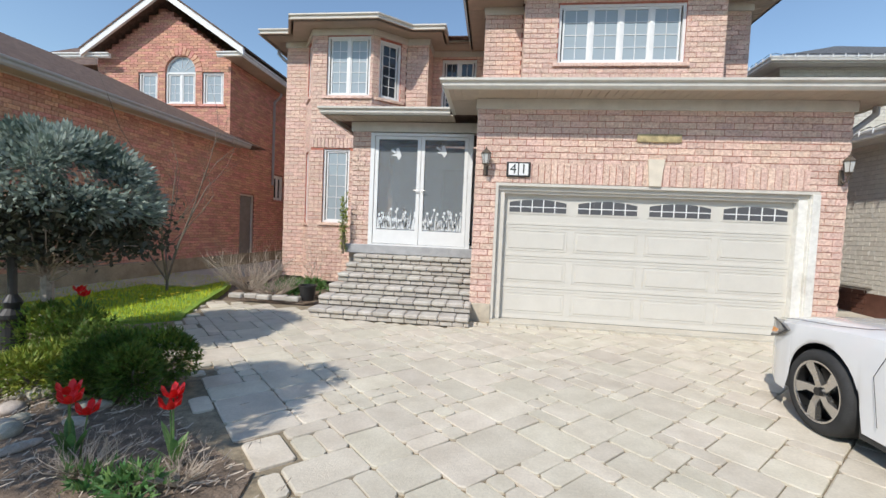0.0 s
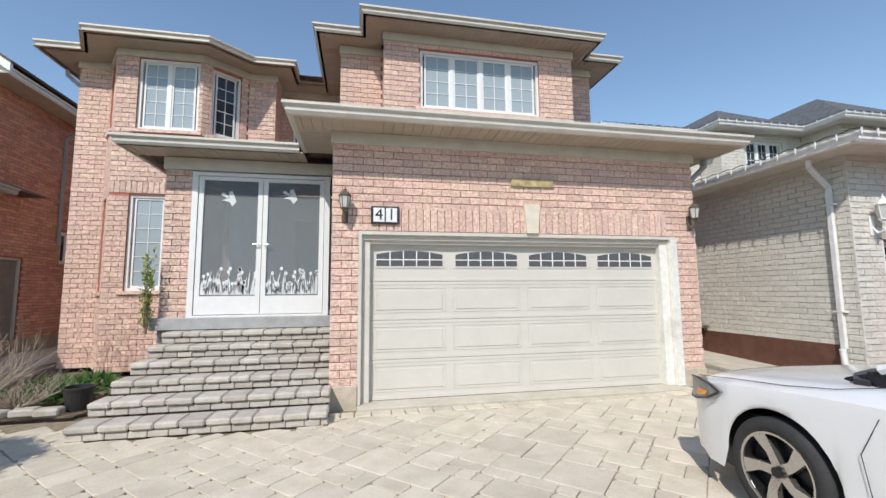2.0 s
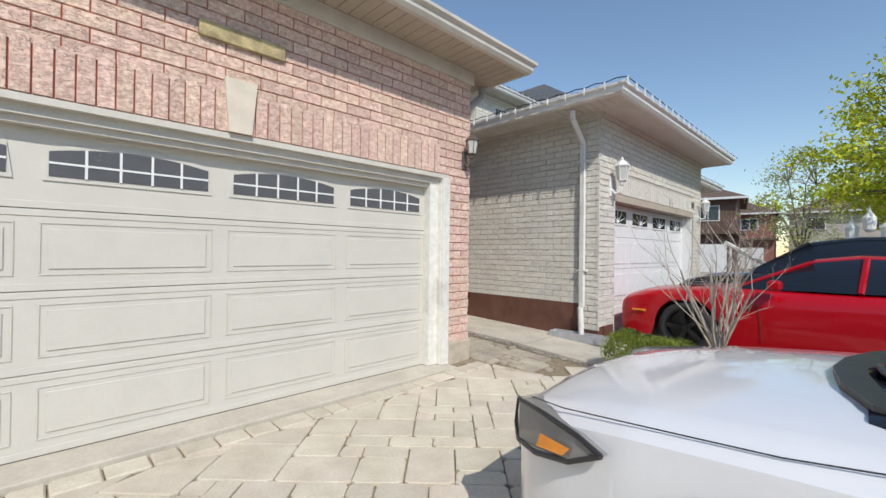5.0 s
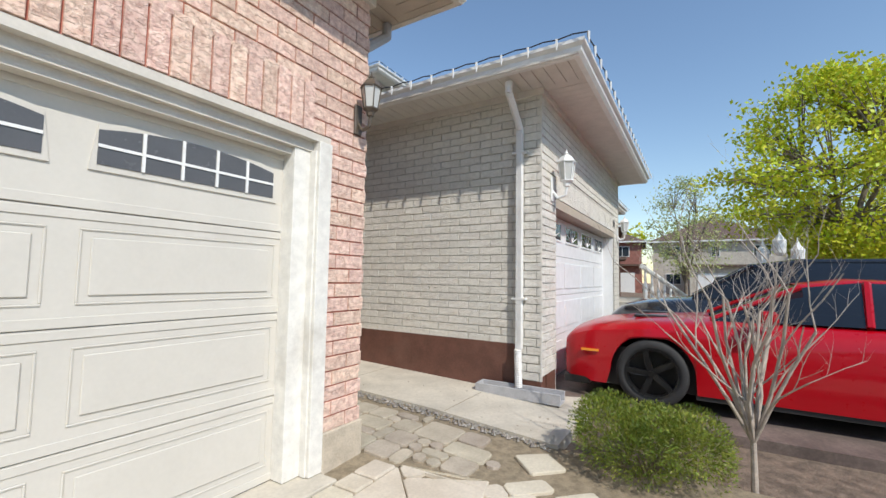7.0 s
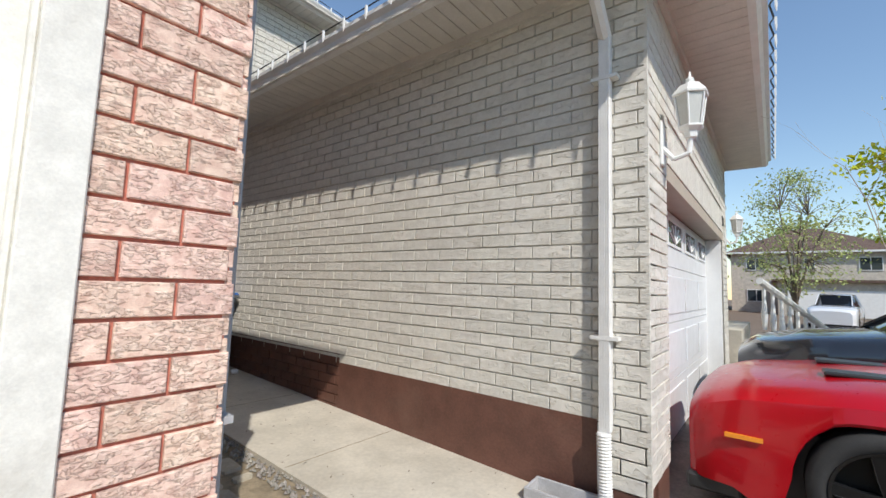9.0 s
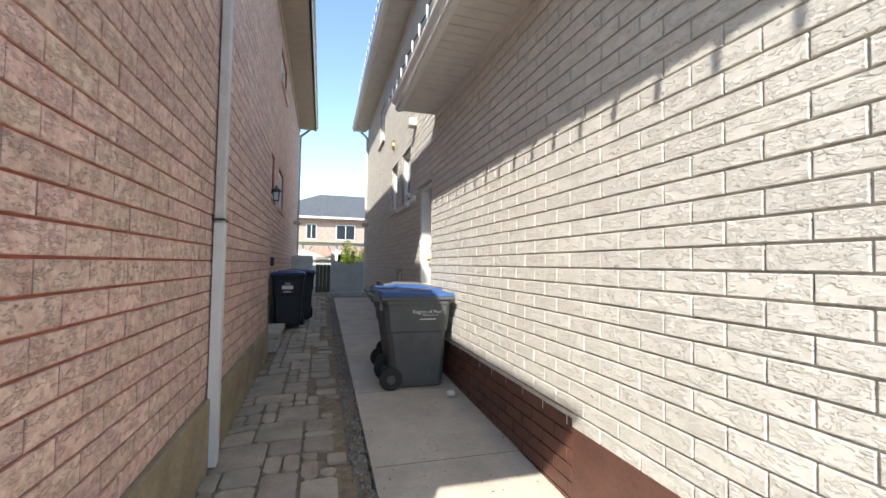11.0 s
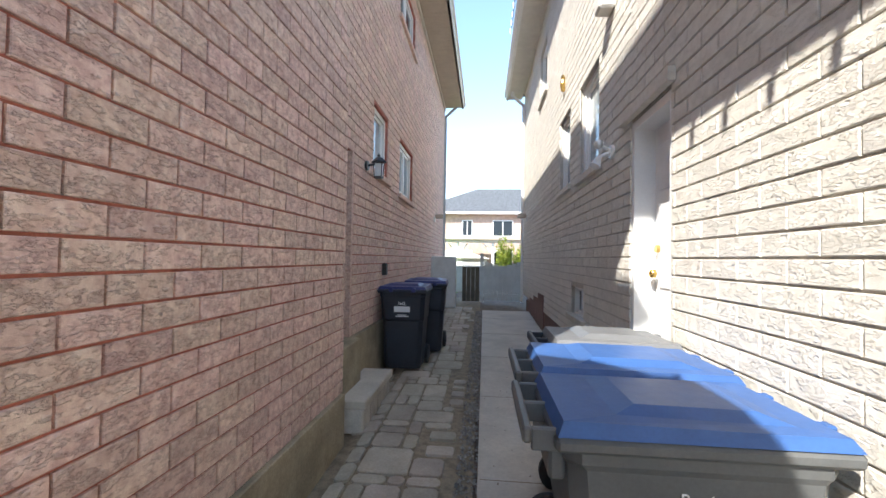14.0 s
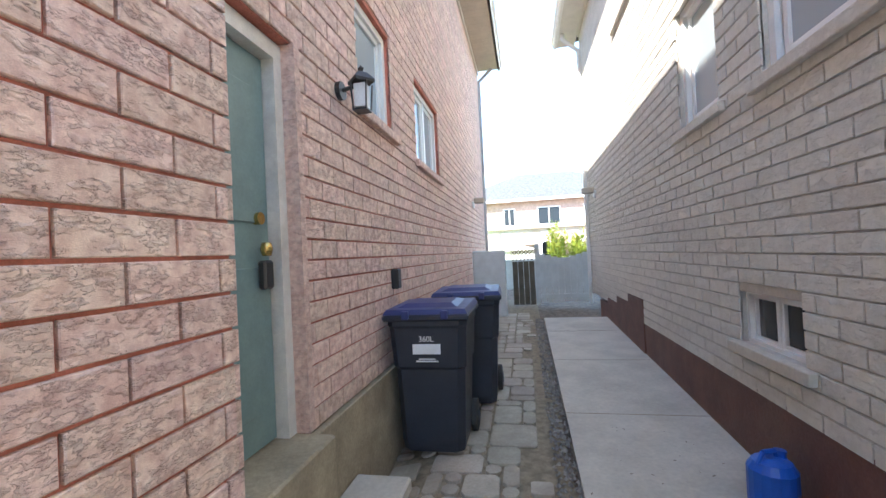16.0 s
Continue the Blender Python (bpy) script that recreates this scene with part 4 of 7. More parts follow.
# keystone, house number, board
bm = bmesh.new()
prism(bm, [(2.50, 2.42), (2.68, 2.42), (2.72, 2.86), (2.46, 2.86)], 0.0, 0.05)
bmesh.ops.transform(bm, matrix=Matrix(((1, 0, 0, 0), (0, 0, -1, 0.015), (0, 1, 0, 0), (0, 0, 0, 1))), verts=bm.verts)
obj("keystone", bm, STONE, label="cream keystone over the garage door", kind="structure")
ob = slab("nailed_board", 2.27, -0.035, 3.14, 2.96, 0.0, 3.27, PLANK, "weathered wooden board fixed to the brick", bevel=0.004, kind="")
ob["category"] = "board"


def text(s, size, material, parent, at, rot=(90, 0, 0), label="", depth=0.004):
    cu = bpy.data.curves.new("writing", "FONT"); cu.body, cu.size, cu.extrude = s, size, depth
    cu.align_x, cu.align_y = "CENTER", "CENTER"
    tmp = bpy.data.objects.new("writing", cu)
    me = bpy.data.meshes.new_from_object(tmp)
    bpy.data.objects.remove(tmp)
    me.materials.clear(); me.materials.append(material)
    o = new("writing", me); o.parent = parent
    o.matrix_basis = pose(*at, *rot)
    return tagged(o, label)


hn = root("house_number", (0.365, -0.0, 2.64), label="white house number plate reading 41 on the brick", category="house number")
part("plate_back", boxes((-0.20, -0.045, -0.125, 0.20, 0.0, 0.125), bevel=0.008), BLACK, hn)
part("plate", boxes((-0.165, -0.052, -0.10, -0.01, -0.046, 0.10), (0.01, -0.052, -0.10, 0.165, -0.046, 0.10)), PAPER, hn)
text("4", 0.23, BLACK, hn, (-0.087, -0.053, 0), label="black digit 4")
text("1", 0.23, BLACK, hn, (0.087, -0.053, 0), label="black digit 1")


def wall_lantern(at, rz, body=DKBR, white=False, size=1.0, up=True):
    """A six-sided lantern on a scrolled arm; its wall plate stands at 'at', local -y away from the wall."""
    r = root("wall_lantern", at, rz, label="white scrolled wall lantern" if white else "bronze glass wall lantern beside the garage door", category="wall lamp", group="wall lanterns")
    k = size
    part("wall_plate", boxes((-0.04 * k, -0.02, -0.22 * k, 0.04 * k, 0.0, 0.02 * k), bevel=0.006), body, r)
    part("arm", tube(bmesh.new(), [(0, -0.01, -0.12 * k), (0, -0.06 * k, -0.19 * k), (0, -0.13 * k, -0.17 * k), (0, -0.14 * k, -0.08 * k)], 0.013 * k), body, r)
    y = -0.14 * k
    bm = lathe(bmesh.new(), [(0.0, -0.10 * k), (0.03 * k, -0.09 * k), (0.035 * k, -0.06 * k), (0.062 * k, -0.04 * k), (0.062 * k, -0.03 * k), (0.0, -0.029 * k)], 6, (0, y, 0)); part("base_cup", bm, body, r)
    bm = lathe(bmesh.new(), [(0.0, -0.028 * k), (0.052 * k, -0.028 * k), (0.075 * k, 0.13 * k), (0.0, 0.131 * k)], 6, (0, y, 0)); part("lantern_glass", bm, mat("lantern_glass", (0.55, 0.55, 0.52), 0.12, vary=0.05), r, "pale glass panes")
    bm = bmesh.new()
    for i in range(6):
        a = 2 * math.pi * i / 6
        cyl(bm, (0.055 * k * math.cos(a), y + 0.055 * k * math.sin(a), -0.03 * k), (0.078 * k * math.cos(a), y + 0.078 * k * math.sin(a), 0.13 * k), 0.005 * k, n=5)
    part("cage", bm, body, r)
    bm = lathe(bmesh.new(), [(0.088 * k, 0.13 * k), (0.09 * k, 0.14 * k), (0.05 * k, 0.19 * k), (0.02 * k, 0.205 * k), (0.024 * k, 0.22 * k), (0.008 * k, 0.235 * k), (0.004 * k, 0.265 * k)], 6, (0, y, 0)); part("cap", bm, body, r)
    return r


wall_lantern((-0.19, 0, 2.74), 0)
wall_lantern((5.36, 0, 2.74), 0)


def hang_lights(name, pts, z):
    """A string of lights clipped along a gutter: dark cable and white clips."""
    r = root(name, (0, 0, 0), label="string of clip-on lights along the gutter", category="string lights")
    cable = bmesh.new()
    for a, b in zip(pts, pts[1:]):
        a, b = Vector((*a, z)), Vector((*b, z))
        n = max(1, int((b - a).length / 0.30))
        d = (b - a) / n
        out = Vector((d.y, -d.x, 0)).normalized()
        for i in range(n):
            p, q = a + d * i, a + d * (i + 1)
            m = (p + q) / 2 + Vector((0, 0, 0.045)) - out * 0.03
            cyl(cable, p + Vector((0, 0, 0.01)), m, 0.008, n=4, caps=False); cyl(cable, m, q + Vector((0, 0, 0.01)), 0.008, n=4, caps=False)
            c = p + out * 0.012
            bm = box(bmesh.new(), c.x - 0.009, c.y - 0.009, z - 0.06, c.x + 0.009, c.y + 0.009, z + 0.012)
            cyl(bm, c + Vector((0, 0, -0.06)), c + Vector((0, 0, -0.11)), 0.012, 0.003, 6)
            part("clip", bm, WHITE, r)
    part("cable", cable, BLACK, r)


# ---- the cream brick house ----
GW_ = dict(brick=GREY, mortar=GREYM, mod=0.30, course=0.0985)
wall("wall_cream_side", (7.73, 6.53), (7.73, -0.73), 0.62, 3.62, holes=[(-0.01, 0.70, 0.0, 2.83)], singles=(3.4, 6.3, 1.0, 2.65), label="cream painted brick side wall of the garage", **GW_)
wall("wall_cream_rear_side", (7.73, 15.07), (7.73, 6.53), 0.83, 6.45, holes=[(6.85, 7.66, 2.73, 3.78), (5.57, 6.31, 2.76, 3.80), (6.43, 7.09, 1.12, 1.46), (3.3, 4.2, 4.9, 5.9)], label="cream brick side wall of the house", **GW_)
wall("wall_cream_above_door", (7.73, 6.53), (7.73, 5.62), 3.62, 6.45, **GW_)
wall("wall_cream_upper_front", (7.73, 5.62), (11.05, 5.62), 3.7, 6.45, **GW_)
wall("wall_cream_upper_bay_return", (11.05, 5.62), (11.05, 4.80), 3.7, 6.45, **GW_)
wall("wall_cream_upper_bay", (11.05, 4.80), (14.2, 4.80), 3.7, 6.45, holes=[(0.92, 2.38, 5.0, 6.28)], label="cream brick upper wall with a three part window", **GW_)
wall("wall_cream_upper_wing_return", (14.2, 4.80), (14.2, 3.68), 3.7, 6.45, **GW_)
wall("wall_cream_front", (7.73, -0.73), (13.36, -0.73), 0.28, 3.62, holes=[(0.58, 5.0, 0.0, 2.46)], soldiers=[(0.62, 4.97, 2.46, 0.32)], label="cream brick garage front", **GW_)
wall("wall_cream_right", (13.36, -0.73), (13.36, 6.0), 0.1, 3.62, **GW_)
window("window_cream_near", (7.73, 8.22, 2.73), -90, 0.81, 1.05, 1, None, brickm=GREY, label="white side window", gl=BLINDG)
window("window_cream_far", (7.73, 9.50, 2.76), -90, 0.74, 1.04, 1, None, brickm=GREY, gl=BLINDG)
window("window_basement", (7.73, 8.64, 1.12), -90, 0.66, 0.34, 2, None, brickm=CONC, label="small white basement window", slim=0.45)
window("window_cream_upper", (7.73, 11.77, 4.9), -90, 0.9, 1.0, 1, None, brickm=GREY)
window("window_cream_front", (11.97, 4.80, 5.0), 0, 1.46, 1.28, 3, (2, 4), brickm=GREY)
slab("parging_front", 7.745, -0.70, -0.1, 7.95, 6.53, 0.618, BROWN, "brown painted foundation")
wall("foundation_courses", (7.728, 5.80), (7.728, 2.3), 0.10, 0.72, brick=BROWN, mortar=BROWN, mod=0.30, course=0.0985, thick=0.03, label="brown painted brick courses along the foot of the wall")
wall("wall_cream_corner", (7.73, -0.40), (7.73, -0.73), 0.226, 0.615, thick=0.06, **GW_)
slab("parging_corner_foot", 7.738, -0.72, -0.1, 7.80, -0.40, 0.222, BROWN)
slab("parging_corner", 7.728, -0.40, -0.1, 7.75, 2.3, 0.63, BROWN)
slab("parging_face", 7.95, -0.72, -0.1, 8.30, -0.5, 0.278, BROWN)
slab("parging_rear", 7.735, 6.53, 0.1, 7.95, 11.4, 0.85, BROWN, "brown painted foundation")
for i in range(4):
    slab("parging_step", 7.722, 11.0 + i * 0.75, 0.1, 7.96, 11.76 + i * 0.75, 1.12 - 0.11 * i, BROWN)
bm = boxes((7.70, -0.76, 3.62, 7.85, 5.6, 3.78), (7.85, -0.76, 3.62, 13.39, -0.6, 3.78), (7.70, 5.6, 6.45, 7.85, 15.1, 6.58), (7.85, 5.59, 6.45, 11.02, 5.75, 6.58), (11.02, 4.77, 6.45, 14.17, 4.95, 6.58), (11.02, 4.95, 6.45, 11.05, 5.6, 6.58), (14.17, 3.65, 6.45, 18.2, 3.8, 6.58), (14.17, 3.8, 6.45, 14.2, 4.77, 6.58))
obj("frieze_cream", bm, SOFFW, label="white frieze board", kind="structure")
soffit("soffit_cream", None, 3.70, SOFFW, [(7.14, -1.3, 7.70, 5.6, "y"), (7.70, -1.3, 13.7, -0.76, "x")])
soffit("soffit_cream_upper", None, 6.50, SOFFW, [(7.22, 5.1, 7.70, 15.6, "y"), (7.70, 5.1, 11.02, 5.59, "x"), (10.58, 4.33, 14.17, 4.77, "x"), (10.58, 4.77, 11.02, 5.1, "y"), (13.72, 3.18, 18.6, 3.65, "x"), (13.72, 3.65, 14.17, 4.33, "y")])
gutter("gutter_cream", [(7.10, 5.62), (7.10, -1.37), (13.76, -1.37), (13.76, 3.0)], 3.84, GUTW)
gutter("gutter_cream_upper", [(7.18, 15.6), (7.18, 5.12), (10.53, 5.12), (10.53, 4.28), (13.67, 4.28), (13.67, 3.12), (18.7, 3.12)], 6.63, GUTW)
hang_lights("string_lights", [(7.06, 5.6), (7.06, -1.41), (13.8, -1.41)], 3.84)
hang_lights("string_lights", [(7.14, 12.0), (7.14, 5.08), (10.49, 5.08), (10.49, 4.24), (13.63, 4.24), (13.63, 3.08), (18.7, 3.08)], 6.63)
hip("roof_cream_garage", 7.14, -1.3, 13.72, 5.60, 3.82, 1.05, ROOF, label="grey shingle roof of the cream garage")
hip("roof_cream_main", 7.2, 5.15, 18.0, 15.6, 6.61, 2.5, ROOF, label="grey shingle roof of the cream house")
hip("roof_cream_bay", 10.56, 4.31, 14.6, 10.5, 6.615, 1.35, ROOF)
hip("roof_cream_wing", 13.70, 3.15, 18.66, 12.0, 6.62, 1.75, ROOF)
wall("wall_cream_wing", (14.2, 3.68), (18.2, 3.68), 0.0, 6.45, holes=[(1.4, 2.6, 4.8, 5.9)], **GW_)
window("window_cream_wing", (15.6, 3.68, 4.8), 0, 1.2, 1.1, 2, (2, 3), brickm=GREY)
# the covered entrance beside its garage
gutter("gutter_cream_entrance", [(13.8, -0.45), (17.0, -0.45), (17.0, 3.4)], 3.60, GUTW)
soffit("soffit_cream_entrance", None, 3.47, SOFFW, [(13.4, -0.38, 16.9, 0.3, "x")])
hip("roof_cream_entrance", 13.42, -0.4, 16.95, 3.6, 3.58, 0.7, ROOF)
hang_lights("string_lights", [(13.8, -0.49), (17.04, -0.49)], 3.60)
wall("wall_cream_entrance", (13.42, 0.3), (16.5, 0.3), 0.0, 3.47, holes=[(1.3, 2.3, 0.9, 3.0)], **GW_)
slab("door_entrance", 14.72, 0.42, 0.9, 15.72, 0.47, 3.0, WDOOR, "white front door of the cream house")
slab("entrance_porch", 13.42, -0.9, -0.05, 16.5, 0.3, 0.9, CONC, "raised concrete entrance porch")
nd = root("door_cream", (7.73, 5.84, 0.74), 0, kind="structure", label="white panelled side door of the cream house")
part("door_frame", boxes((0.015, -0.005, 0, 0.23, 0.045, 2.08), (0.015, 0.64, 0, 0.23, 0.69, 2.08), (0.015, 0.045, 2.02, 0.23, 0.64, 2.08), (0.17, 0.045, 0, 0.20, 0.07, 2.02), (0.17, 0.615, 0, 0.20, 0.64, 2.02)), WHITE, nd)
part("door_leaf", boxes((0.17, 0.07, 0.02, 0.21, 0.615, 2.02)), WDOOR, nd)
for z0_, z1_ in ((0.15, 0.75), (0.85, 1.45), (1.55, 1.88)):
    for y0_ in (0.11, 0.37): part("raised_panel", boxes((0.16, y0_, z0_, 0.17, y0_ + 0.19, z1_), bevel=0.004), WDOOR, nd)
bm = lathe(bmesh.new(), [(0.0, -0.03), (0.02, -0.03), (0.03, 0), (0.02, 0.03), (0.0, 0.03)], 12, (0.12, 0.56, 0.95)); part("door_knob", bm, BRASS, nd, "brass knob", True)
part("deadbolt", cyl(bmesh.new(), (0.135, 0.56, 1.13), (0.17, 0.56, 1.13), 0.028), BRASS, nd, "brass deadbolt")
slab("behind_cream_door", 7.965, 5.8, 0.1, 8.02, 6.6, 2.9, BLACK)
slab("door_lintel", 7.675, 5.76, 2.83, 7.728, 6.66, 2.92, GREY, "cream brick lintel over the side door", bevel=0.005)
slab("cream_door_step", 7.60, 5.75, 0.2, 7.85, 6.60, 0.735, CONC)
# its garage door
ng = root("garage_door_cream", (8.31, -0.50, 0.0), 0, kind="structure", label="white sectional garage door of the cream house with fan shaped panes")
NW = 4.42
part("door_frame", boxes((0, -0.20, 0, 0.07, 0.05, 2.34), (NW - 0.07, -0.20, 0, NW, 0.05, 2.34)), WHITE, ng)
part("door_head", boxes((0, -0.225, 2.34, NW, 0.05, 2.46)), SOFF, ng, "taupe door head")
for r in range(4):
    part("section", boxes((0.07, 0.0, 0.015 + r * 0.58, NW - 0.07, 0.05, 0.588 + r * 0.58)), WDOOR, ng)
    for c in range(4):
        a = 0.07 + c * 1.07
        if r < 3:
            part("raised_panel", boxes((a + 0.10, -0.012, 0.1 + r * 0.58, a + 0.98, 0.0, 0.50 + r * 0.58), bevel=0.008), WDOOR, ng)
        else:
            z = 0.26 + r * 0.58
            part("window_frame", boxes((a + 0.12, -0.014, z - 0.03, a + 0.96, -0.002, z), (a + 0.12, -0.014, z + 0.23, a + 0.96, -0.002, z + 0.26), (a + 0.12, -0.014, z, a + 0.15, -0.002, z + 0.23), (a + 0.93, -0.014, z, a + 0.96, -0.002, z + 0.23)), WHITE, ng)
            part("pane", boxes((a + 0.15, -0.008, z, a + 0.93, -0.002, z + 0.23)), GLASS, ng)
            bm = bmesh.new()
            for k in range(1, 6):
                t = math.pi * k / 6
                cyl(bm, (a + 0.54, -0.012, z + 0.01), (a + 0.54 + 0.37 * math.cos(t), -0.012, z + 0.01 + 0.21 * math.sin(t)), 0.008, n=4)
            part("grid_bars", bm, WHITE, ng)
wall_lantern((8.12, -0.73, 2.68), 0, WHITE, True, 1.35)
wall_lantern((13.10, -0.73, 2.55), 0, WHITE, True, 1.2)
hb = root("house_number", (12.63, -0.735, 2.62), label="dark house number reading 59 on the cream brick", category="house number")
text("59", 0.22, BLACK, hb, (0, -0.01, 0))


def downspout(name, at, out, ztop, zbot, material, eave, label, wdt=0.075, lower=None, straps=()):
    """A rectangular pipe on a wall. at: (x, y) of its middle on the wall; out: unit vector away from it."""
    r = root(name, (*at, 0), math.degrees(math.atan2(out[1], out[0])) + 90, label=label, category="downspout")
    w = wdt / 2
    pipe = boxes((-w, -0.075, lower[0] if lower else zbot, w, -0.012, ztop), bevel=0.006)
    if not lower: [box(pipe, *q) for q in [(-w + wdt * (k + 0.5) / 5 - 0.004, -0.079, lower[0] if lower else zbot, -w + wdt * (k + 0.5) / 5 + 0.004, -0.074, ztop) for k in range(5)]]
    part("pipe", pipe, material, r)
    if lower: part("lower_pipe", boxes((-w - 0.004, -0.08, zbot, w + 0.004, -0.010, lower[0]), bevel=0.005), lower[1], r, "newer white lower pipe")
    if eave:
        bm = bmesh.new()
        cyl(bm, (0, -0.045, ztop - 0.02), (0, -eave, ztop + eave * 0.75), 0.045, 0.045, 8); cyl(bm, (0, -eave, ztop + eave * 0.72), (0, -eave, ztop + eave * 0.75 + 0.12), 0.045, 0.045, 8)
        part("elbow", bm, material, r)
    for z in straps: part("strap", boxes((-w - 0.05, -0.082, z - 0.012, w + 0.05, -0.004, z + 0.012)) if not lower else boxes((-w - 0.03, -0.086, z - 0.007, w + 0.03, -0.004, z + 0.007)), BLACK if lower else material, r)
    return r


ds = downspout("downspout", (7.73, -0.47), (-1, 0), 3.25, 0.58, GUTW, 0.40, "white downspout on the cream brick, ending in a ribbed hose", straps=(2.93, 1.17))
bm = bmesh.new()
for k in range(22): lathe(bm, [(0.040, 0), (0.047, 0.01), (0.040, 0.02)], 12, (0, -0.055 - 0.03 * k / 21, 0.14 + k * 0.02))
part("ribbed_hose", bm, GUTW, ds, "white ribbed hose")
sp = root("splash_block", (7.60, -0.50, 0.05), 2, label="grey plastic splash block under the downspout", category="splash block")
part("tray", boxes((-0.11, -0.5, 0, 0.11, 0.5, 0.02), (-0.11, -0.5, 0.02, -0.09, 0.5, 0.12), (0.09, -0.5, 0.02, 0.11, 0.5, 0.12), (-0.09, 0.48, 0.02, 0.09, 0.5, 0.12), bevel=0.004), mat("splash_grey", (0.42, 0.42, 0.43), 0.6), sp)
downspout("downspout", (5.485, 0.20), (1, 0), 3.35, 0.12, DOWN, 0.45, "grey downspout beside the garage corner", wdt=0.09, straps=(1.0, 2.6))
downspout("downspout", (5.485, 3.33), (1, 0), 3.85, 0.18, mat("chalky_white_downspout", (0.66, 0.64, 0.60), 0.5, vary=0.08, stain=0.3), 0, "chalky downspout with a newer white lower pipe", wdt=0.075, lower=(1.88, WHITE), straps=(1.9,))
downspout("downspout", (5.28, 16.9), (1, 0), 6.5, 0.6, DOWN, 0.4, "grey downspout at the rear corner")
downspout("downspout", (7.73, 14.95), (-1, 0), 6.1, 0.6, GUTW, 0.35, "white downspout at the rear corner")
downspout("downspout", (-6.25, 4.75), (-1, 0), 6.3, 0.2, DOWN, 0.4, "grey downspout on the side of the house")


def side_lamp(at, rz):
    r = root("side_lantern", at, rz, label="small black lantern with clear glass on the brick", category="wall lamp")
    part("wall_plate", cyl(bmesh.new(), (0, 0, 0), (0, -0.03, 0), 0.055), BLACK, r)
    part("arm", tube(bmesh.new(), [(0, -0.02, 0), (0, -0.12, 0.02), (0, -0.15, 0.05)], 0.013), BLACK, r)
    bm = lathe(bmesh.new(), [(0.085, 0.0), (0.088, 0.015), (0.04, 0.06), (0.012, 0.07), (0.02, 0.09), (0.0, 0.11)], 4, (0, -0.15, 0.03)); part("cap", bm, BLACK, r)
    bm = bmesh.new()
    for sx in (-1, 1):
        for sy in (-1, 1): cyl(bm, (0.05 * sx, -0.15 + 0.05 * sy, 0.03), (0.04 * sx, -0.15 + 0.04 * sy, -0.13), 0.006, n=4)
    box(bm, -0.045, -0.195, -0.14, 0.045, -0.105, -0.13)
    part("cage", bm, BLACK, r)
    part("lamp_glass", boxes((-0.036, -0.186, -0.12, 0.036, -0.114, 0.02)), mat("frost_glass", (0.6, 0.62, 0.62), 0.15), r, "clear lamp glass")


side_lamp((S, 7.87, 2.82), 90)
fl = root("flood_lamps", (7.73, 6.95, 2.72), -90, label="white twin flood lamps with a motion sensor", category="wall lamp")
part("wall_plate", cyl(bmesh.new(), (0, 0, 0), (0, -0.03, 0), 0.06), WHITE, fl)
for a_, b_, c_ in (((0, -0.03, 0.01), (0.0, -0.10, 0.05), (0.05, -0.13, 0.05)), ((0, -0.03, -0.01), (0.03, -0.12, -0.05), (0.06, -0.17, -0.14))):
    part("lamp_arm", cyl(bmesh.new(), a_, b_, 0.016), WHITE, fl)
    part("lamp_shade", cyl(bmesh.new(), b_, c_, 0.02, 0.044, 16), WHITE, fl)
glow = mat("lamp_face_glass", (0.7, 0.7, 0.68), 0.2, vary=0.02)
bm = lathe(bmesh.new(), [(0.0, -0.04), (0.028, -0.03), (0.042, 0), (0.028, 0.03), (0.0, 0.04)], 12, (0.062, -0.138, 0.05)); part("bulb", bm, glow, fl, "frosted bulb", True)
for at, rz in (((S, 14.4, 2.85), 90), ((7.73, 13.93, 2.83), -90)):
    r = root("bracket_lamp", at, rz, label="small pale wall lamp near the rear corner", category="wall lamp")
    part("wall_plate", boxes((-0.05, -0.04, -0.09, 0.05, 0, 0.05), bevel=0.01), WHITE, r)
    part("lamp_shade", boxes((-0.06, -0.26, 0.0, 0.06, -0.04, 0.12), bevel=0.02), SOFF, r)
vt = root("dryer_vent", (7.73, 6.98, 4.02), -90, label="cream vent hood on the brick", category="vent"); part("hood", boxes((-0.09, -0.14, -0.06, 0.09, 0, 0.08), bevel=0.02), SOFFW, vt)
cf = root("wall_ornament", (7.73, 9.14, 4.24), -90, label="small gold ornament on the brick", category="ornament")
part("figure", lathe(bmesh.new(), [(0.0, -0.12), (0.03, -0.1), (0.04, 0), (0.02, 0.06), (0.03, 0.1), (0.0, 0.13)], 8, (0, -0.03, 0)), BRASS, cf)
mt = root("meter_box", (S, 8.75, 1.62), 90, label="small dark outdoor socket cover on the brick", category="socket"); part("cover", boxes((-0.045, -0.06, -0.08, 0.045, 0, 0.08), bevel=0.008), BLACK, mt)


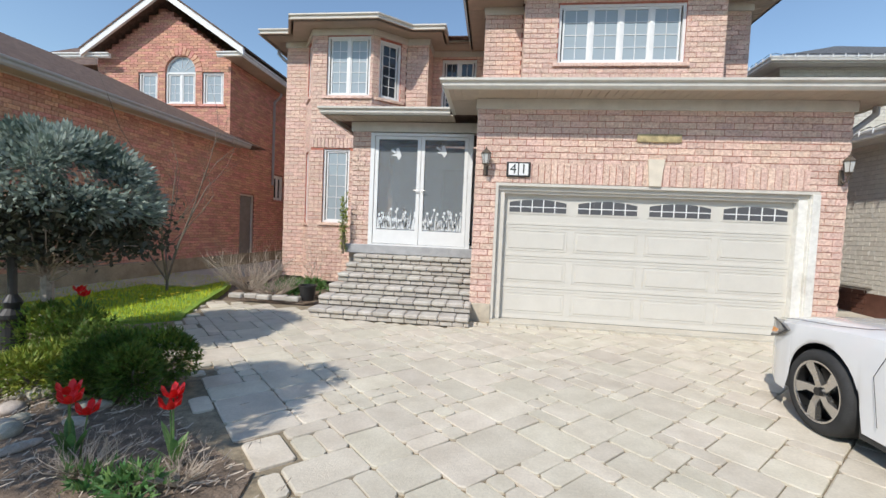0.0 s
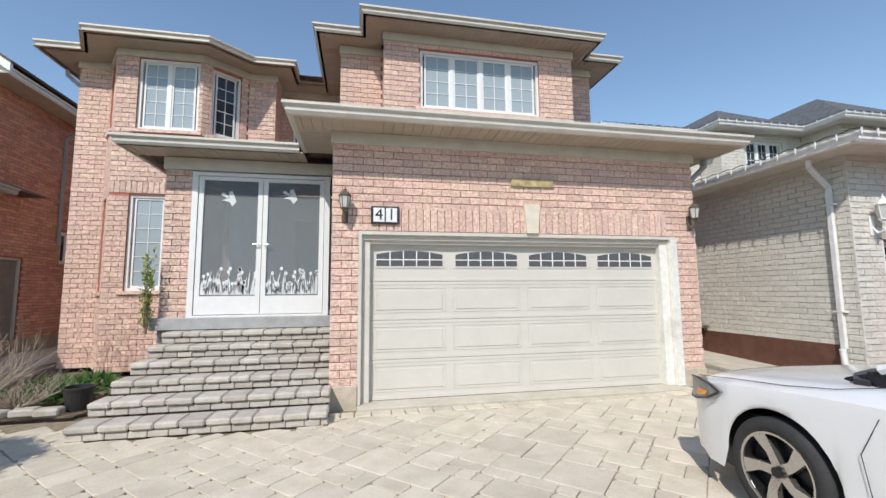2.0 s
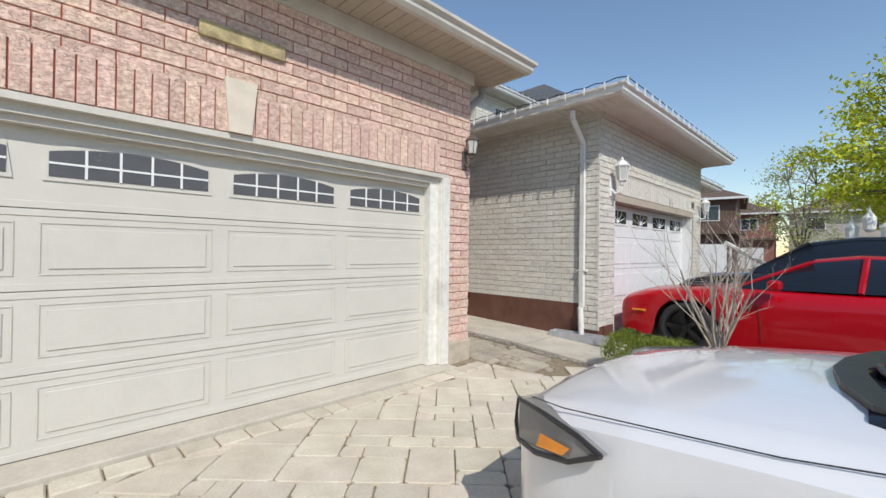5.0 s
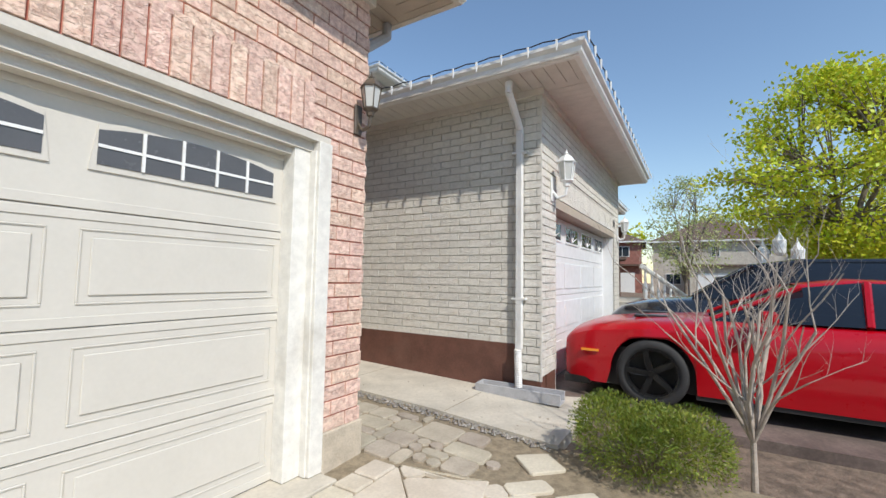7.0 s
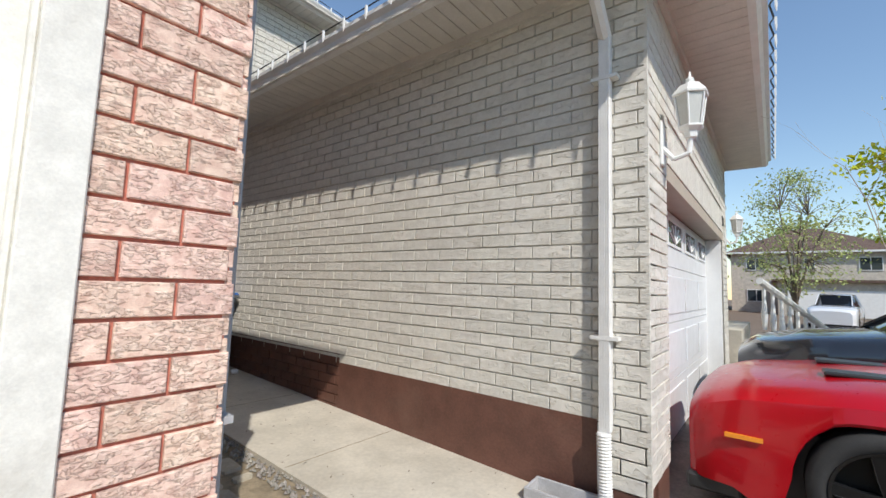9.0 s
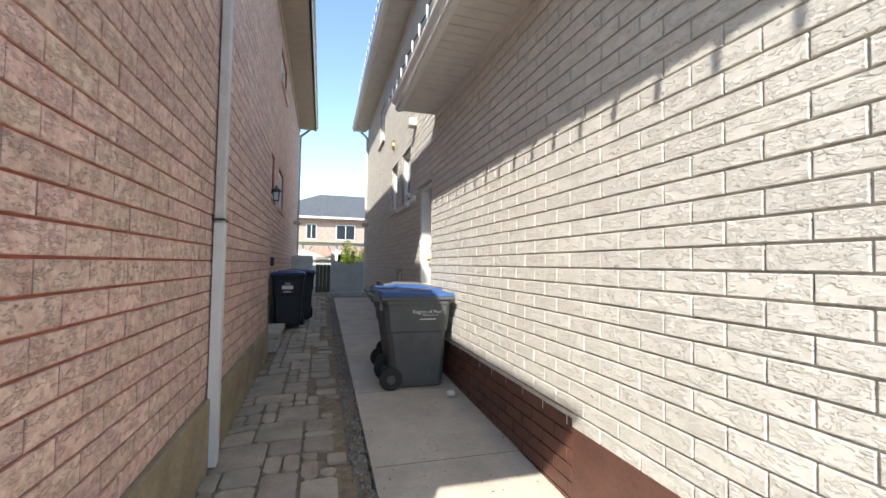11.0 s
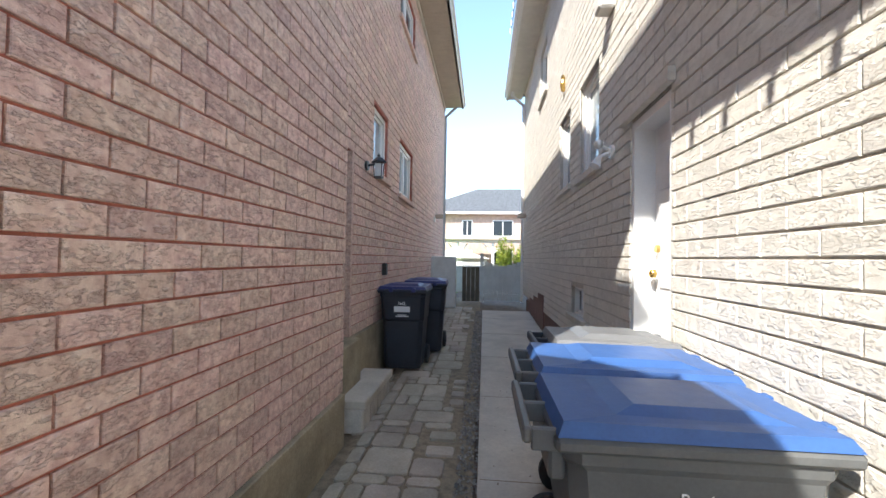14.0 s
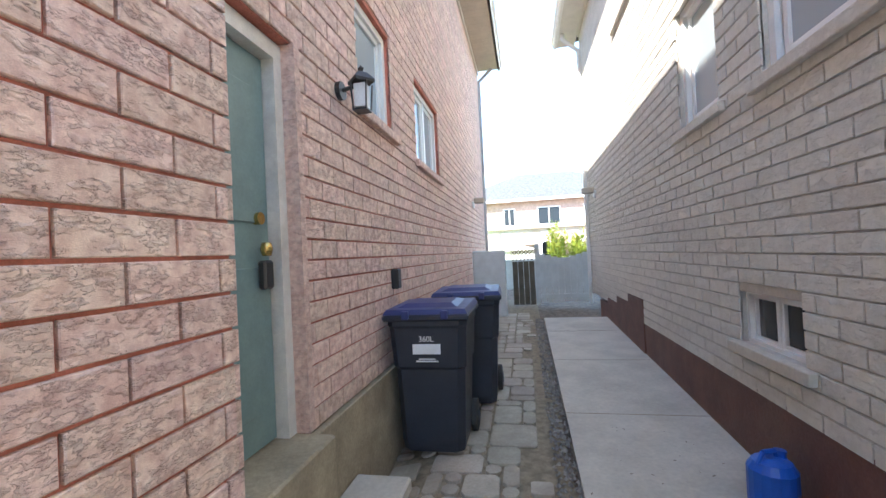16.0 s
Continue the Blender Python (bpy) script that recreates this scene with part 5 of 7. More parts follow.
# ---- wheeled bins ----
def bin_(at, rz, body, lid, label, w=0.62, d=0.78, h=1.12, words=()):
    """A wheeled cart: local -y is its front, wheels at +y."""
    r = root("wheeled_bin", at, rz, label=label, category="bin", group="wheeled bins")
    bm = bmesh.new()
    def ring(z, sx, sy, yo=0.0, c=0.05):
        a, b = w / 2 * sx, d / 2 * sy
        return [bm.verts.new((x, y + yo, z)) for x, y in ((-a + c, -b), (a - c, -b), (a, -b + c), (a, b - c), (a - c, b), (-a + c, b), (-a, b - c), (-a, -b + c))]
    rs = [ring(0.03, 0.76, 0.66, -0.03), ring(0.10, 0.80, 0.70, -0.03), ring(0.62, 0.88, 0.82), ring(0.64, 0.92, 0.87), ring(0.92, 0.97, 0.94), ring(0.94, 1.0, 0.98), ring(0.99, 1.0, 0.98)]
    for p, q in zip(rs, rs[1:]):
        for i in range(8): bm.faces.new((p[i], p[(i + 1) % 8], q[(i + 1) % 8], q[i]))
    bm.faces.new(rs[0][::-1]); bm.faces.new(rs[-1])
    part("body", bm, body, r)
    part("rim", boxes((-w / 2 - 0.02, -d / 2 - 0.02, 0.975, w / 2 + 0.02, d / 2 + 0.02, 1.02), bevel=0.012), body, r)
    bm = bmesh.new()
    a, b = w / 2 + 0.015, d / 2 + 0.015
    lo = [bm.verts.new(q) for q in ((-a, -b, 1.022), (a, -b, 1.022), (a, b, 1.022), (-a, b, 1.022))]
    mi = [bm.verts.new(q) for q in ((-a + 0.02, -b + 0.02, 1.055), (a - 0.02, -b + 0.02, 1.055), (a - 0.02, b - 0.02, 1.065), (-a + 0.02, b - 0.02, 1.065))]
    i1 = [bm.verts.new(q) for q in ((-a * 0.72, -b * 0.70, 1.06), (a * 0.72, -b * 0.70, 1.06), (a * 0.72, b * 0.55, 1.07), (-a * 0.72, b * 0.55, 1.07))]
    i2 = [bm.verts.new(q) for q in ((-a * 0.55, -b * 0.50, 1.085), (a * 0.55, -b * 0.50, 1.085), (a * 0.55, b * 0.38, 1.09), (-a * 0.55, b * 0.38, 1.09))]
    for p, q in ((lo, mi), (mi, i1), (i1, i2)):
        for i in range(4): bm.faces.new((p[i], p[(i + 1) % 4], q[(i + 1) % 4], q[i]))
    bm.faces.new(lo[::-1]); bm.faces.new(i2)
    part("lid", bm, lid, r)
    e = d / 2 + 0.115
    part("handle_bar", boxes((-w * 0.47, e - 0.03, 0.985, w * 0.47, e, 1.035), bevel=0.008), body, r)
    for x in (-w * 0.47 + 0.012, -0.01, w * 0.47 - 0.036): part("handle_bracket", boxes((x, d / 2 + 0.005, 0.96, x + 0.024, e - 0.028, 1.03), bevel=0.005), body, r)
    part("handle_apron", boxes((-w * 0.40, d / 2 - 0.02, 0.86, w * 0.40, d / 2 + 0.03, 0.96), bevel=0.01), body, r)
    for x in (-0.16, 0.12): part("lid_tab", boxes((x, -b - 0.025, 0.99, x + 0.05, -b + 0.01, 1.05), bevel=0.006), lid, r)
    for sx in (-1, 1):
        x = sx * (w / 2 * 0.98 - 0.03)
        wh = part("wheel", lathe(bmesh.new(), [(0.0, -0.028), (0.09, -0.028), (0.125, -0.020), (0.125, 0.020), (0.09, 0.028), (0.0, 0.028)], 20), TYRE, r, "black rubber wheel", False)
        wh.matrix_basis = pose(x, d / 2 * 0.72, 0.128, 0, 90, 0)
        hub = part("hub", lathe(bmesh.new(), [(0.0, -0.034), (0.055, -0.034), (0.055, 0.034), (0.0, 0.034)], 5), body, wh)
    part("axle", cyl(bmesh.new(), (-w * 0.44, d / 2 * 0.72, 0.128), (w * 0.44, d / 2 * 0.72, 0.128), 0.012, n=6), BLACK, r)
    return r, w, d


LT = "white printed label"
b1, w, d_ = bin_((5.63, 8.66, ground_z(5.7, 8.6)), 0, BINB, LIDN, "navy wheeled bin with a purple blue lid against the brick", w=0.58, d=0.62, h=1.1)
part("label_plate", boxes((-0.10, -0.300, 0.74, 0.10, -0.292, 0.81)), PAPER, b1, LT)
text("360L", 0.055, PAPER, b1, (0, -0.300, 0.845), (88, 0, 0), "white capacity mark", 0.001)
part("label_line", boxes((-0.06, -0.293, 0.70, 0.06, -0.288, 0.708), (-0.08, -0.292, 0.683, 0.08, -0.287, 0.693)), PAPER, b1)
b2, _, _ = bin_((5.78, 9.55, ground_z(5.7, 9.5)), 3, BINB, LIDN, "navy wheeled bin behind the first one", w=0.60, d=0.66)
# the grey carts stand side on: their long side faces the street
for yy, lidm, off, lab in ((4.80, LIDB, 0.0, "grey wheeled recycling cart with a blue lid beside the cream wall"), (5.36, LIDB, 0.02, "grey wheeled recycling cart with a blue lid in the row"), (5.86, LIDG, 0.10, "black and grey wheeled cart at the end of the row")):
    c, cw, cd = bin_((7.27 + off, yy, ground_z(7.2, yy)), 90, BING if lidm is LIDB else BINB, lidm, lab, w=0.54 if lidm is LIDB else 0.48, d=0.80 if lidm is LIDB else 0.66)
    # its side with the printing faces the street
    text("Region of Peel", 0.056, PAPER, c, (-0.262, -0.10, 0.85), (90, 0, -90), "white printed words", 0.001)
    text("Working for you", 0.026, PAPER, c, (-0.262, -0.14, 0.815), (90, 0, -90), "white printed words", 0.001)
    part("printed_line", boxes((-0.264, -0.20, 0.765, -0.252, -0.02, 0.775)), PAPER, c)
jg = root("jug", (7.57, 8.02, ground_z(7.4, 8.0)), 20, label="blue plastic jug on the concrete path", category="jug")
part("body", lathe(bmesh.new(), [(0.0, 0.0), (0.10, 0.0), (0.115, 0.02), (0.115, 0.24), (0.09, 0.28), (0.04, 0.30), (0.0, 0.30)], 18), JUG, jg, smooth=False)
part("cap", cyl(bmesh.new(), (0.05, 0, 0.285), (0.055, 0, 0.33), 0.03, n=12), JUG, jg)
part("handle", tube(bmesh.new(), [(-0.09, 0, 0.27), (-0.05, 0, 0.33), (0.02, 0, 0.33), (0.03, 0, 0.29)], 0.013), JUG, jg)
rnd = random.Random(4)
pp = root("crumpled_paper", (7.56, 4.25, ground_z(7.5, 4.2) + 0.02), label="crumpled white tissue on the path", category="litter")
bm = bmesh.new(); bmesh.ops.create_icosphere(bm, subdivisions=2, radius=0.05)
for v in bm.verts: v.co = v.co * rnd.uniform(0.55, 1.2); v.co.z *= 0.8
bmesh.ops.translate(bm, verts=bm.verts, vec=(0, 0, 0.03)); part("tissue", bm, PAPER, pp)

# pebble strip between paving and path
V, F = [], []
rnd = random.Random(9)
for i in range(2600):
    y = rnd.uniform(-1.2, 13.4); x = rnd.uniform(6.46, 6.61); s_ = rnd.uniform(0.008, 0.02); zz = ground_z(x, y) - 0.012
    k = len(V)
    V += [(x + s_, y, zz), (x, y + s_ * 1.2, zz), (x - s_, y, zz), (x, y - s_ * 1.1, zz), (x, y, zz + s_ * 1.1)]
    F += [(k, k + 1, k + 4), (k + 1, k + 2, k + 4), (k + 2, k + 3, k + 4), (k + 3, k, k + 4)]
raw("pebbles", V, F, PEBBLE, kind="stuff")

# control joints and blown litter on the concrete
for y in (-0.1, 1.45, 3.0, 4.55, 6.1, 7.65, 9.2, 10.75, 12.3):
    z = ground_z(7.2, y) + 0.0155
    slab("control_joint", 6.625, y, z - 0.004, 7.725, y + 0.007, z + 0.001, JOINT, "tooled joint across the concrete path")
V, F = [], []
rnd = random.Random(57)
for i in range(900):
    if i % 3: x, y = rnd.uniform(6.9, 9.5), rnd.gauss(-1.6, 0.5)
    else: x, y = rnd.uniform(6.65, 7.7), rnd.uniform(-1.2, 9.0)
    if x < 7.75 and y < -1.2: continue
    if x > 7.72 and y > -0.8: continue
    z = (ground_z(x, y) + 0.017) if x < 7.75 else 0.003
    s_, a = rnd.uniform(0.004, 0.018), rnd.uniform(0, 6.3)
    c, d = math.cos(a) * s_, math.sin(a) * s_
    k = len(V); V += [(x - c, y - d, z), (x + d * 0.4, y - c * 0.4, z + 0.003), (x + c, y + d, z + s_ * 0.3), (x - d * 0.4, y + c * 0.4, z + 0.002)]; F.append((k, k + 1, k + 2, k + 3))
raw("blown_litter", V, F, BARK, kind="stuff")

# gate and fences at the end of the passage
fg = root("gate", (6.62, 15.1, ground_z(7, 15) - 0.02), 0, label="grey vertical board gate across the path", category="gate")
for i in range(8): part("board", boxes((0.03 + i * 0.13, 0.0, 0.05, 0.15 + i * 0.13, 0.03, 1.02 + 0.12 * abs(i - 3.5) / 3.5)), FENCEG, fg)
for z in (0.15, 0.90): part("rail", boxes((0.0, -0.03, z, 1.08, 0.0, z + 0.09)), FENCEG, fg)
part("post", boxes((-0.08, -0.04, 0, 0.02, 0.06, 1.38)), FENCEG, fg)
dg = root("lattice_gate", (6.05, 14.8, ground_z(6.2, 15)), 0, label="dark board gate with a lattice top", category="gate")
for i in range(4): part("board", boxes((0.0 + i * 0.12, 0.0, 0.03, 0.11 + i * 0.12, 0.03, 0.98)), FENCED, dg)
bm = bmesh.new()
for k in range(-3, 6):
    for sg in (1, -1):
        for u in range(6):
            xa = k * 0.08 + u * 0.04 * sg if sg > 0 else k * 0.08 + 0.2 - u * 0.04
            if 0 <= xa <= 0.44: cyl(bm, (xa, 0.015, 1.0 + u * 0.04), (xa + 0.04 * sg, 0.015, 1.04 + u * 0.04), 0.009, n=4)
part("lattice", bm, FENCED, dg, "dark diamond lattice")
fp = root("fence_panel", (5.35, 13.4, ground_z(6, 13.4)), 0, label="plain grey panel by the rear corner", category="fence")
part("panel", boxes((0.0, 0.0, 0.05, 0.62, 0.06, 1.30), bevel=0.02), FENCEG, fp)


# ---- cars ----
def car(name, at, rz, L, Wd, paint, label, prof, roof, wheels, wr=0.34, rim=RIMS, spokes=5, dual=True, cat="car"):
    """A car whose nose points to local +y; at: ground point under the middle of the nose."""
    r = root(name, at, rz, label=label, category=cat)
    def lerp(tab, s):
        for (a, *u), (b, *v) in zip(tab, tab[1:]):
            if a <= s <= b:
                f = (s - a) / (b - a); f = f * f * (3 - 2 * f) if len(tab) < 6 else f
                return [p + (q - p) * f for p, q in zip(u, v)]
        return tab[-1][1:] if s > tab[-1][0] else tab[0][1:]
    st = sorted({round(i * L / 60, 3) for i in range(61)} | {round(w0 + wr * 1.16 * math.sin(a * math.pi / 16), 3) for w0 in wheels for a in range(-8, 9)})
    bm = bmesh.new(); rings = []
    for s in st:
        hw, top, shoulder = lerp(prof, s)
        bot = 0.20 if 0.25 < s < L - 0.3 else 0.24
        for w0 in wheels:
            q = (wr * 1.16) ** 2 - (s - w0) ** 2
            if q > 0: bot = max(bot, wr + math.sqrt(q) - 0.0)
        bot = min(bot, shoulder - 0.10)
        half = [(0.0, top + 0.02), (hw * 0.45, top + 0.012), (hw * 0.78, top - 0.012), (hw * 0.90, shoulder + (top - shoulder) * 0.55), (hw * 0.975, shoulder), (hw, shoulder - 0.10 if shoulder - 0.10 > bot + 0.02 else bot + 0.02), (hw * 0.995, max(bot + 0.01, shoulder * 0.55)), (hw * 0.985, bot)]
        rings.append([bm.verts.new((-x, -s, z)) for x, z in reversed(half[1:])] + [bm.verts.new((x, -s, z)) for x, z in half])
    for p, q in zip(rings, rings[1:]):
        for i in range(len(p) - 1): bm.faces.new((p[i], p[i + 1], q[i + 1], q[i]))
    for ring_, rev in ((rings[0], True), (rings[-1], False)):
        bm.faces.new(ring_ if rev else ring_[::-1])
    body = part("body", bm, paint, r, smooth=True)
    md = body.modifiers.new("edge", "EDGE_SPLIT"); md.split_angle = radians(38)
    part("underbody", boxes((-Wd / 2 + 0.22, -L + 0.2, 0.16, Wd / 2 - 0.22, -0.15, 0.62), (-Wd / 2 + 0.03, -wheels[1] + wr * 1.15, 0.15, Wd / 2 - 0.03, -wheels[0] - wr * 1.15, 0.26)), BLACK, r, "black underbody and sills")
    # cabin: rows of (s, half width low, z low, half width high, z high)
    bm = bmesh.new(); rg = []
    for s, w1, za, w2, zb in roof:
        rg.append([bm.verts.new(q) for q in ((-w1, -s, za), (-w2, -s, zb), (0, -s, zb + 0.03), (w2, -s, zb), (w1, -s, za))])
    for p, q in zip(rg, rg[1:]):
        for i in range(4): bm.faces.new((p[i], p[i + 1], q[i + 1], q[i]))
    bm.faces.new(rg[0]); bm.faces.new(rg[-1][::-1])
    part("cabin_glass", bm, CARG, r, "dark tinted car windows", True)
    bm = bmesh.new(); k = [(s, w2, zb) for s, w1, za, w2, zb in roof if zb > max(q[4] for q in roof) - 0.10]
    rg = [[bm.verts.new(q) for q in ((-w2 - 0.012, -s, zb - 0.025), (-w2 + 0.01, -s, zb + 0.012), (0, -s, zb + 0.045), (w2 - 0.01, -s, zb + 0.012), (w2 + 0.012, -s, zb - 0.025))] for s, w2, zb in k]
    for p, q in zip(rg, rg[1:]):
        for i in range(4): bm.faces.new((p[i], p[i + 1], q[i + 1], q[i]))
    part("roof_panel", bm, paint, r, smooth=True)
    bm = bmesh.new()
    for sg in (-1, 1):
        for (s, w1, za, w2, zb), (s2, w12, za2, w22, zb2) in zip(roof, roof[1:]):
            if zb2 - zb > 0.12 or zb - zb2 > 0.12: cyl(bm, (sg * (w2 + 0.004), -s, zb + 0.005), (sg * (w22 + 0.004), -s2, zb2 + 0.005), 0.03, n=6)
        m = roof[len(roof) // 2]
        cyl(bm, (sg * (m[1] - 0.01), -m[0], m[2]), (sg * (m[3] + 0.008), -m[0] - 0.05, m[4]), 0.035, n=6)
    part("pillars", bm, paint, r)
    for w0 in wheels:
        for sg in (-1, 1):
            t = part("wheel", lathe(bmesh.new(), [(wr * 0.70, -0.11), (wr * 0.93, -0.115), (wr, -0.085), (wr, 0.085), (wr * 0.93, 0.115), (wr * 0.70, 0.11), (wr * 0.70, -0.11)], 36, caps=False), TYRE, r, "black tyre on an alloy rim", True)
            t.matrix_basis = pose(sg * (Wd / 2 - 0.115), -w0, wr, 0, 90 * sg, 0)
            part("rim_dish", lathe(bmesh.new(), [(0.0, 0.0), (wr * 0.70, 0.0), (wr * 0.74, 0.10), (wr * 0.70, 0.111), (wr * 0.68, 0.10), (wr * 0.66, 0.02), (0.0, 0.015)], 32, caps=False), RIMB, t, "dark rim dish")
            part("rim_lip", lathe(bmesh.new(), [(wr * 0.69, 0.100), (wr * 0.735, 0.105), (wr * 0.735, 0.116), (wr * 0.69, 0.112), (wr * 0.69, 0.100)], 32, caps=False), rim, t)
            for i in range(spokes):
                a = 2 * math.pi * i / spokes + 0.3
                c, s_ = math.cos(a), math.sin(a)
                bm = bmesh.new()
                tw = 0.32 if dual else 0.0
                R = wr * 0.70
                pts = [(0.03, -0.032, 0.085), (R * 0.5, -0.030, 0.10), (R * math.cos(tw * 0.5), -0.05 + R * math.sin(tw * 0.5), 0.108), (R * math.cos(tw), 0.012 + R * math.sin(tw), 0.108), (R * 0.5, 0.030, 0.10), (0.03, 0.032, 0.085)]
                up = [bm.verts.new((x * c - y * s_, x * s_ + y * c, z)) for x, y, z in pts]; dn = [bm.verts.new((x * c - y * s_, x * s_ + y * c, z - 0.045)) for x, y, z in pts]
                bm.faces.new(up); bm.faces.new(dn[::-1])
                for j in range(6): bm.faces.new((up[j], up[(j + 1) % 6], dn[(j + 1) % 6], dn[j]))
                part("spoke", bm, rim, t)
            part("hub_cap", cyl(bmesh.new(), (0, 0, 0.06), (0, 0, 0.108), 0.034, n=16), RIMB if rim is RIMS else rim, t)
    return r, lerp


SED = [(0.0, 0.60, 0.74, 0.68), (0.05, 0.70, 0.79, 0.71), (0.15, 0.78, 0.83, 0.75), (0.30, 0.85, 0.87, 0.79), (0.60, 0.905, 0.92, 0.84), (1.0, 0.925, 0.96, 0.88), (1.45, 0.93, 1.0, 0.91), (2.0, 0.93, 1.0, 0.92), (3.6, 0.93, 1.0, 0.94), (4.5, 0.90, 1.02, 0.92), (4.88, 0.80, 0.96, 0.80)]
SROOF = [(1.16, 0.60, 0.955, 0.56, 0.985), (1.42, 0.72, 0.97, 0.66, 1.075), (2.15, 0.80, 0.97, 0.58, 1.36), (2.6, 0.82, 0.98, 0.57, 1.43), (3.3, 0.82, 0.99, 0.56, 1.42), (3.9, 0.80, 1.0, 0.54, 1.30), (4.45, 0.70, 1.02, 0.66, 1.03)]
sedan, lp = car("sedan", (3.66, -2.55, 0.0), 0, 4.88, 1.86, CARW, "white sedan parked on the paving with its nose to the garage", SED, SROOF, (0.95, 3.78), wr=0.345)
for sg in (-1, 1):
    bm = bmesh.new()
    pts = [(0.64, -0.035, 0.775), (0.72, -0.095, 0.80), (0.80, -0.24, 0.815), (0.875, -0.45, 0.80), (0.90, -0.55, 0.77), (0.885, -0.42, 0.70), (0.83, -0.25, 0.655), (0.745, -0.11, 0.635), (0.66, -0.035, 0.665)]
    cx = [sum(q[i] for q in pts) / len(pts) for i in range(3)]
    a = [bm.verts.new((sg * (x + 0.018), y + 0.015, z)) for x, y, z in pts]; b = [bm.verts.new((sg * (x - 0.10), y - 0.02, z)) for x, y, z in pts]
    bm.faces.new(a)
    for i in range(len(a)): bm.faces.new((a[i], a[(i + 1) % len(a)], b[(i + 1) % len(a)], b[i]))
    hl = part("headlight", bm, LENS, sedan, "clear headlight with a lit amber lamp")
    bm = bmesh.new(); a = [bm.verts.new((sg * (x + 0.024), y + 0.015, z)) for x, y, z in ((0.838, -0.26, 0.69), (0.884, -0.40, 0.715), (0.884, -0.43, 0.75), (0.838, -0.28, 0.745))]
    bm.faces.new(a); part("turn_lamp", bm, AMBER, hl, "amber turn lamp")
    part("headlight_rim", tube(bmesh.new(), [(sg * (x + 0.02), y + 0.014, z) for x, y, z in pts + pts[:1]], 0.010, 6), BLACK, hl)
    mr = part("mirror", boxes((sg * 0.90, -2.02, 0.98, sg * 1.10, -1.86, 1.13) if sg > 0 else (-1.10, -2.02, 0.98, -0.90, -1.86, 1.13), bevel=0.035), CARW, sedan, "white door mirror")
    part("mirror_glass", boxes((min(sg * 0.93, sg * 1.07), -2.027, 1.0, max(sg * 0.93, sg * 1.07), -2.021, 1.11)), CARG, mr)
    part("door_seam", tube(bmesh.new(), [(sg * 0.934, -1.52, 0.30), (sg * 0.942, -1.47, 0.65), (sg * 0.925, -1.56, 0.86)], 0.0026, 4), BLACK, sedan)
    part("hood_seam", tube(bmesh.new(), [(sg * 0.70, -0.12, 0.812), (sg * 0.80, -0.33, 0.845), (sg * 0.845, -0.60, 0.880), (sg * 0.862, -1.0, 0.915), (sg * 0.845, -1.30, 0.955), (sg * 0.74, -1.50, 1.0)], 0.0026, 4), BLACK, sedan)
part("grille", boxes((-0.60, -0.03, 0.40, 0.60, 0.012, 0.60), bevel=0.02), BLACK, sedan, "black grille")
part("wiper", tube(bmesh.new(), [(-0.60, -1.32, 1.04), (-0.1, -1.20, 1.035), (0.05, -1.19, 1.03)], 0.012), BLACK, sedan)
part("wiper", tube(bmesh.new(), [(0.05, -1.24, 1.045), (0.6, -1.34, 1.05)], 0.012), BLACK, sedan)
part("cowl", prism(bmesh.new(), [(-0.72, -1.40), (-0.70, -1.30), (-0.50, -1.17), (-0.25, -1.09), (0.0, -1.06), (0.25, -1.09), (0.50, -1.17), (0.70, -1.30), (0.72, -1.40), (0.5, -1.28), (0.0, -1.20), (-0.5, -1.28)], 0.94, 1.012), BLACK, sedan, "black ribbed cowl")

MUS = [(0.0, 0.80, 0.72, 0.66), (0.08, 0.88, 0.80, 0.72), (0.3, 0.93, 0.88, 0.80), (0.9, 0.96, 0.95, 0.86), (1.6, 0.96, 0.99, 0.88), (2.2, 0.96, 1.0, 0.86), (3.4, 0.97, 1.02, 0.90), (4.2, 0.97, 1.06, 0.96), (5.0, 0.90, 0.98, 0.86)]
MROOF = [(1.55, 0.72, 0.97, 0.68, 0.985), (2.35, 0.80, 1.0, 0.56, 1.36), (2.8, 0.82, 1.0, 0.55, 1.42), (3.3, 0.82, 1.02, 0.54, 1.40), (4.25, 0.72, 1.05, 0.66, 1.08)]
mus, _ = car("coupe", (9.17, -0.84, 0.0), 0, 5.0, 1.92, CARR, "bright red coupe with black wheels on the neighbouring driveway", MUS, MROOF, (0.98, 3.93), wr=0.37, rim=RIMB, dual=False)
part("side_marker", boxes((-0.953, -0.42, 0.56, -0.925, -0.22, 0.585)), AMBER, mus)
part("hood_scoop", boxes((-0.45, -1.15, 0.955, -0.25, -0.75, 0.985), (0.25, -1.15, 0.955, 0.45, -0.75, 0.985), bevel=0.01), BLACK, mus)
part("front_lip", boxes((-0.85, -0.30, 0.14, 0.85, 0.02, 0.25), bevel=0.02), BLACK, mus)
part("mirror", boxes((-1.13, -2.10, 1.0, -0.93, -1.95, 1.13), bevel=0.03), CARR, mus)
part("mirror", boxes((0.93, -2.10, 1.0, 1.13, -1.95, 1.13), bevel=0.03), CARR, mus)
part("door_seam", tube(bmesh.new(), [(-0.968, -1.9, 0.3), (-0.972, -1.85, 0.8)], 0.004, 4), BLACK, mus)
SUV = [(0.0, 0.78, 0.86, 0.78), (0.15, 0.90, 0.98, 0.88), (0.6, 0.96, 1.08, 0.98), (1.4, 0.97, 1.16, 1.04), (3.0, 0.97, 1.18, 1.06), (4.6, 0.95, 1.2, 1.06), (4.9, 0.90, 1.1, 0.98)]
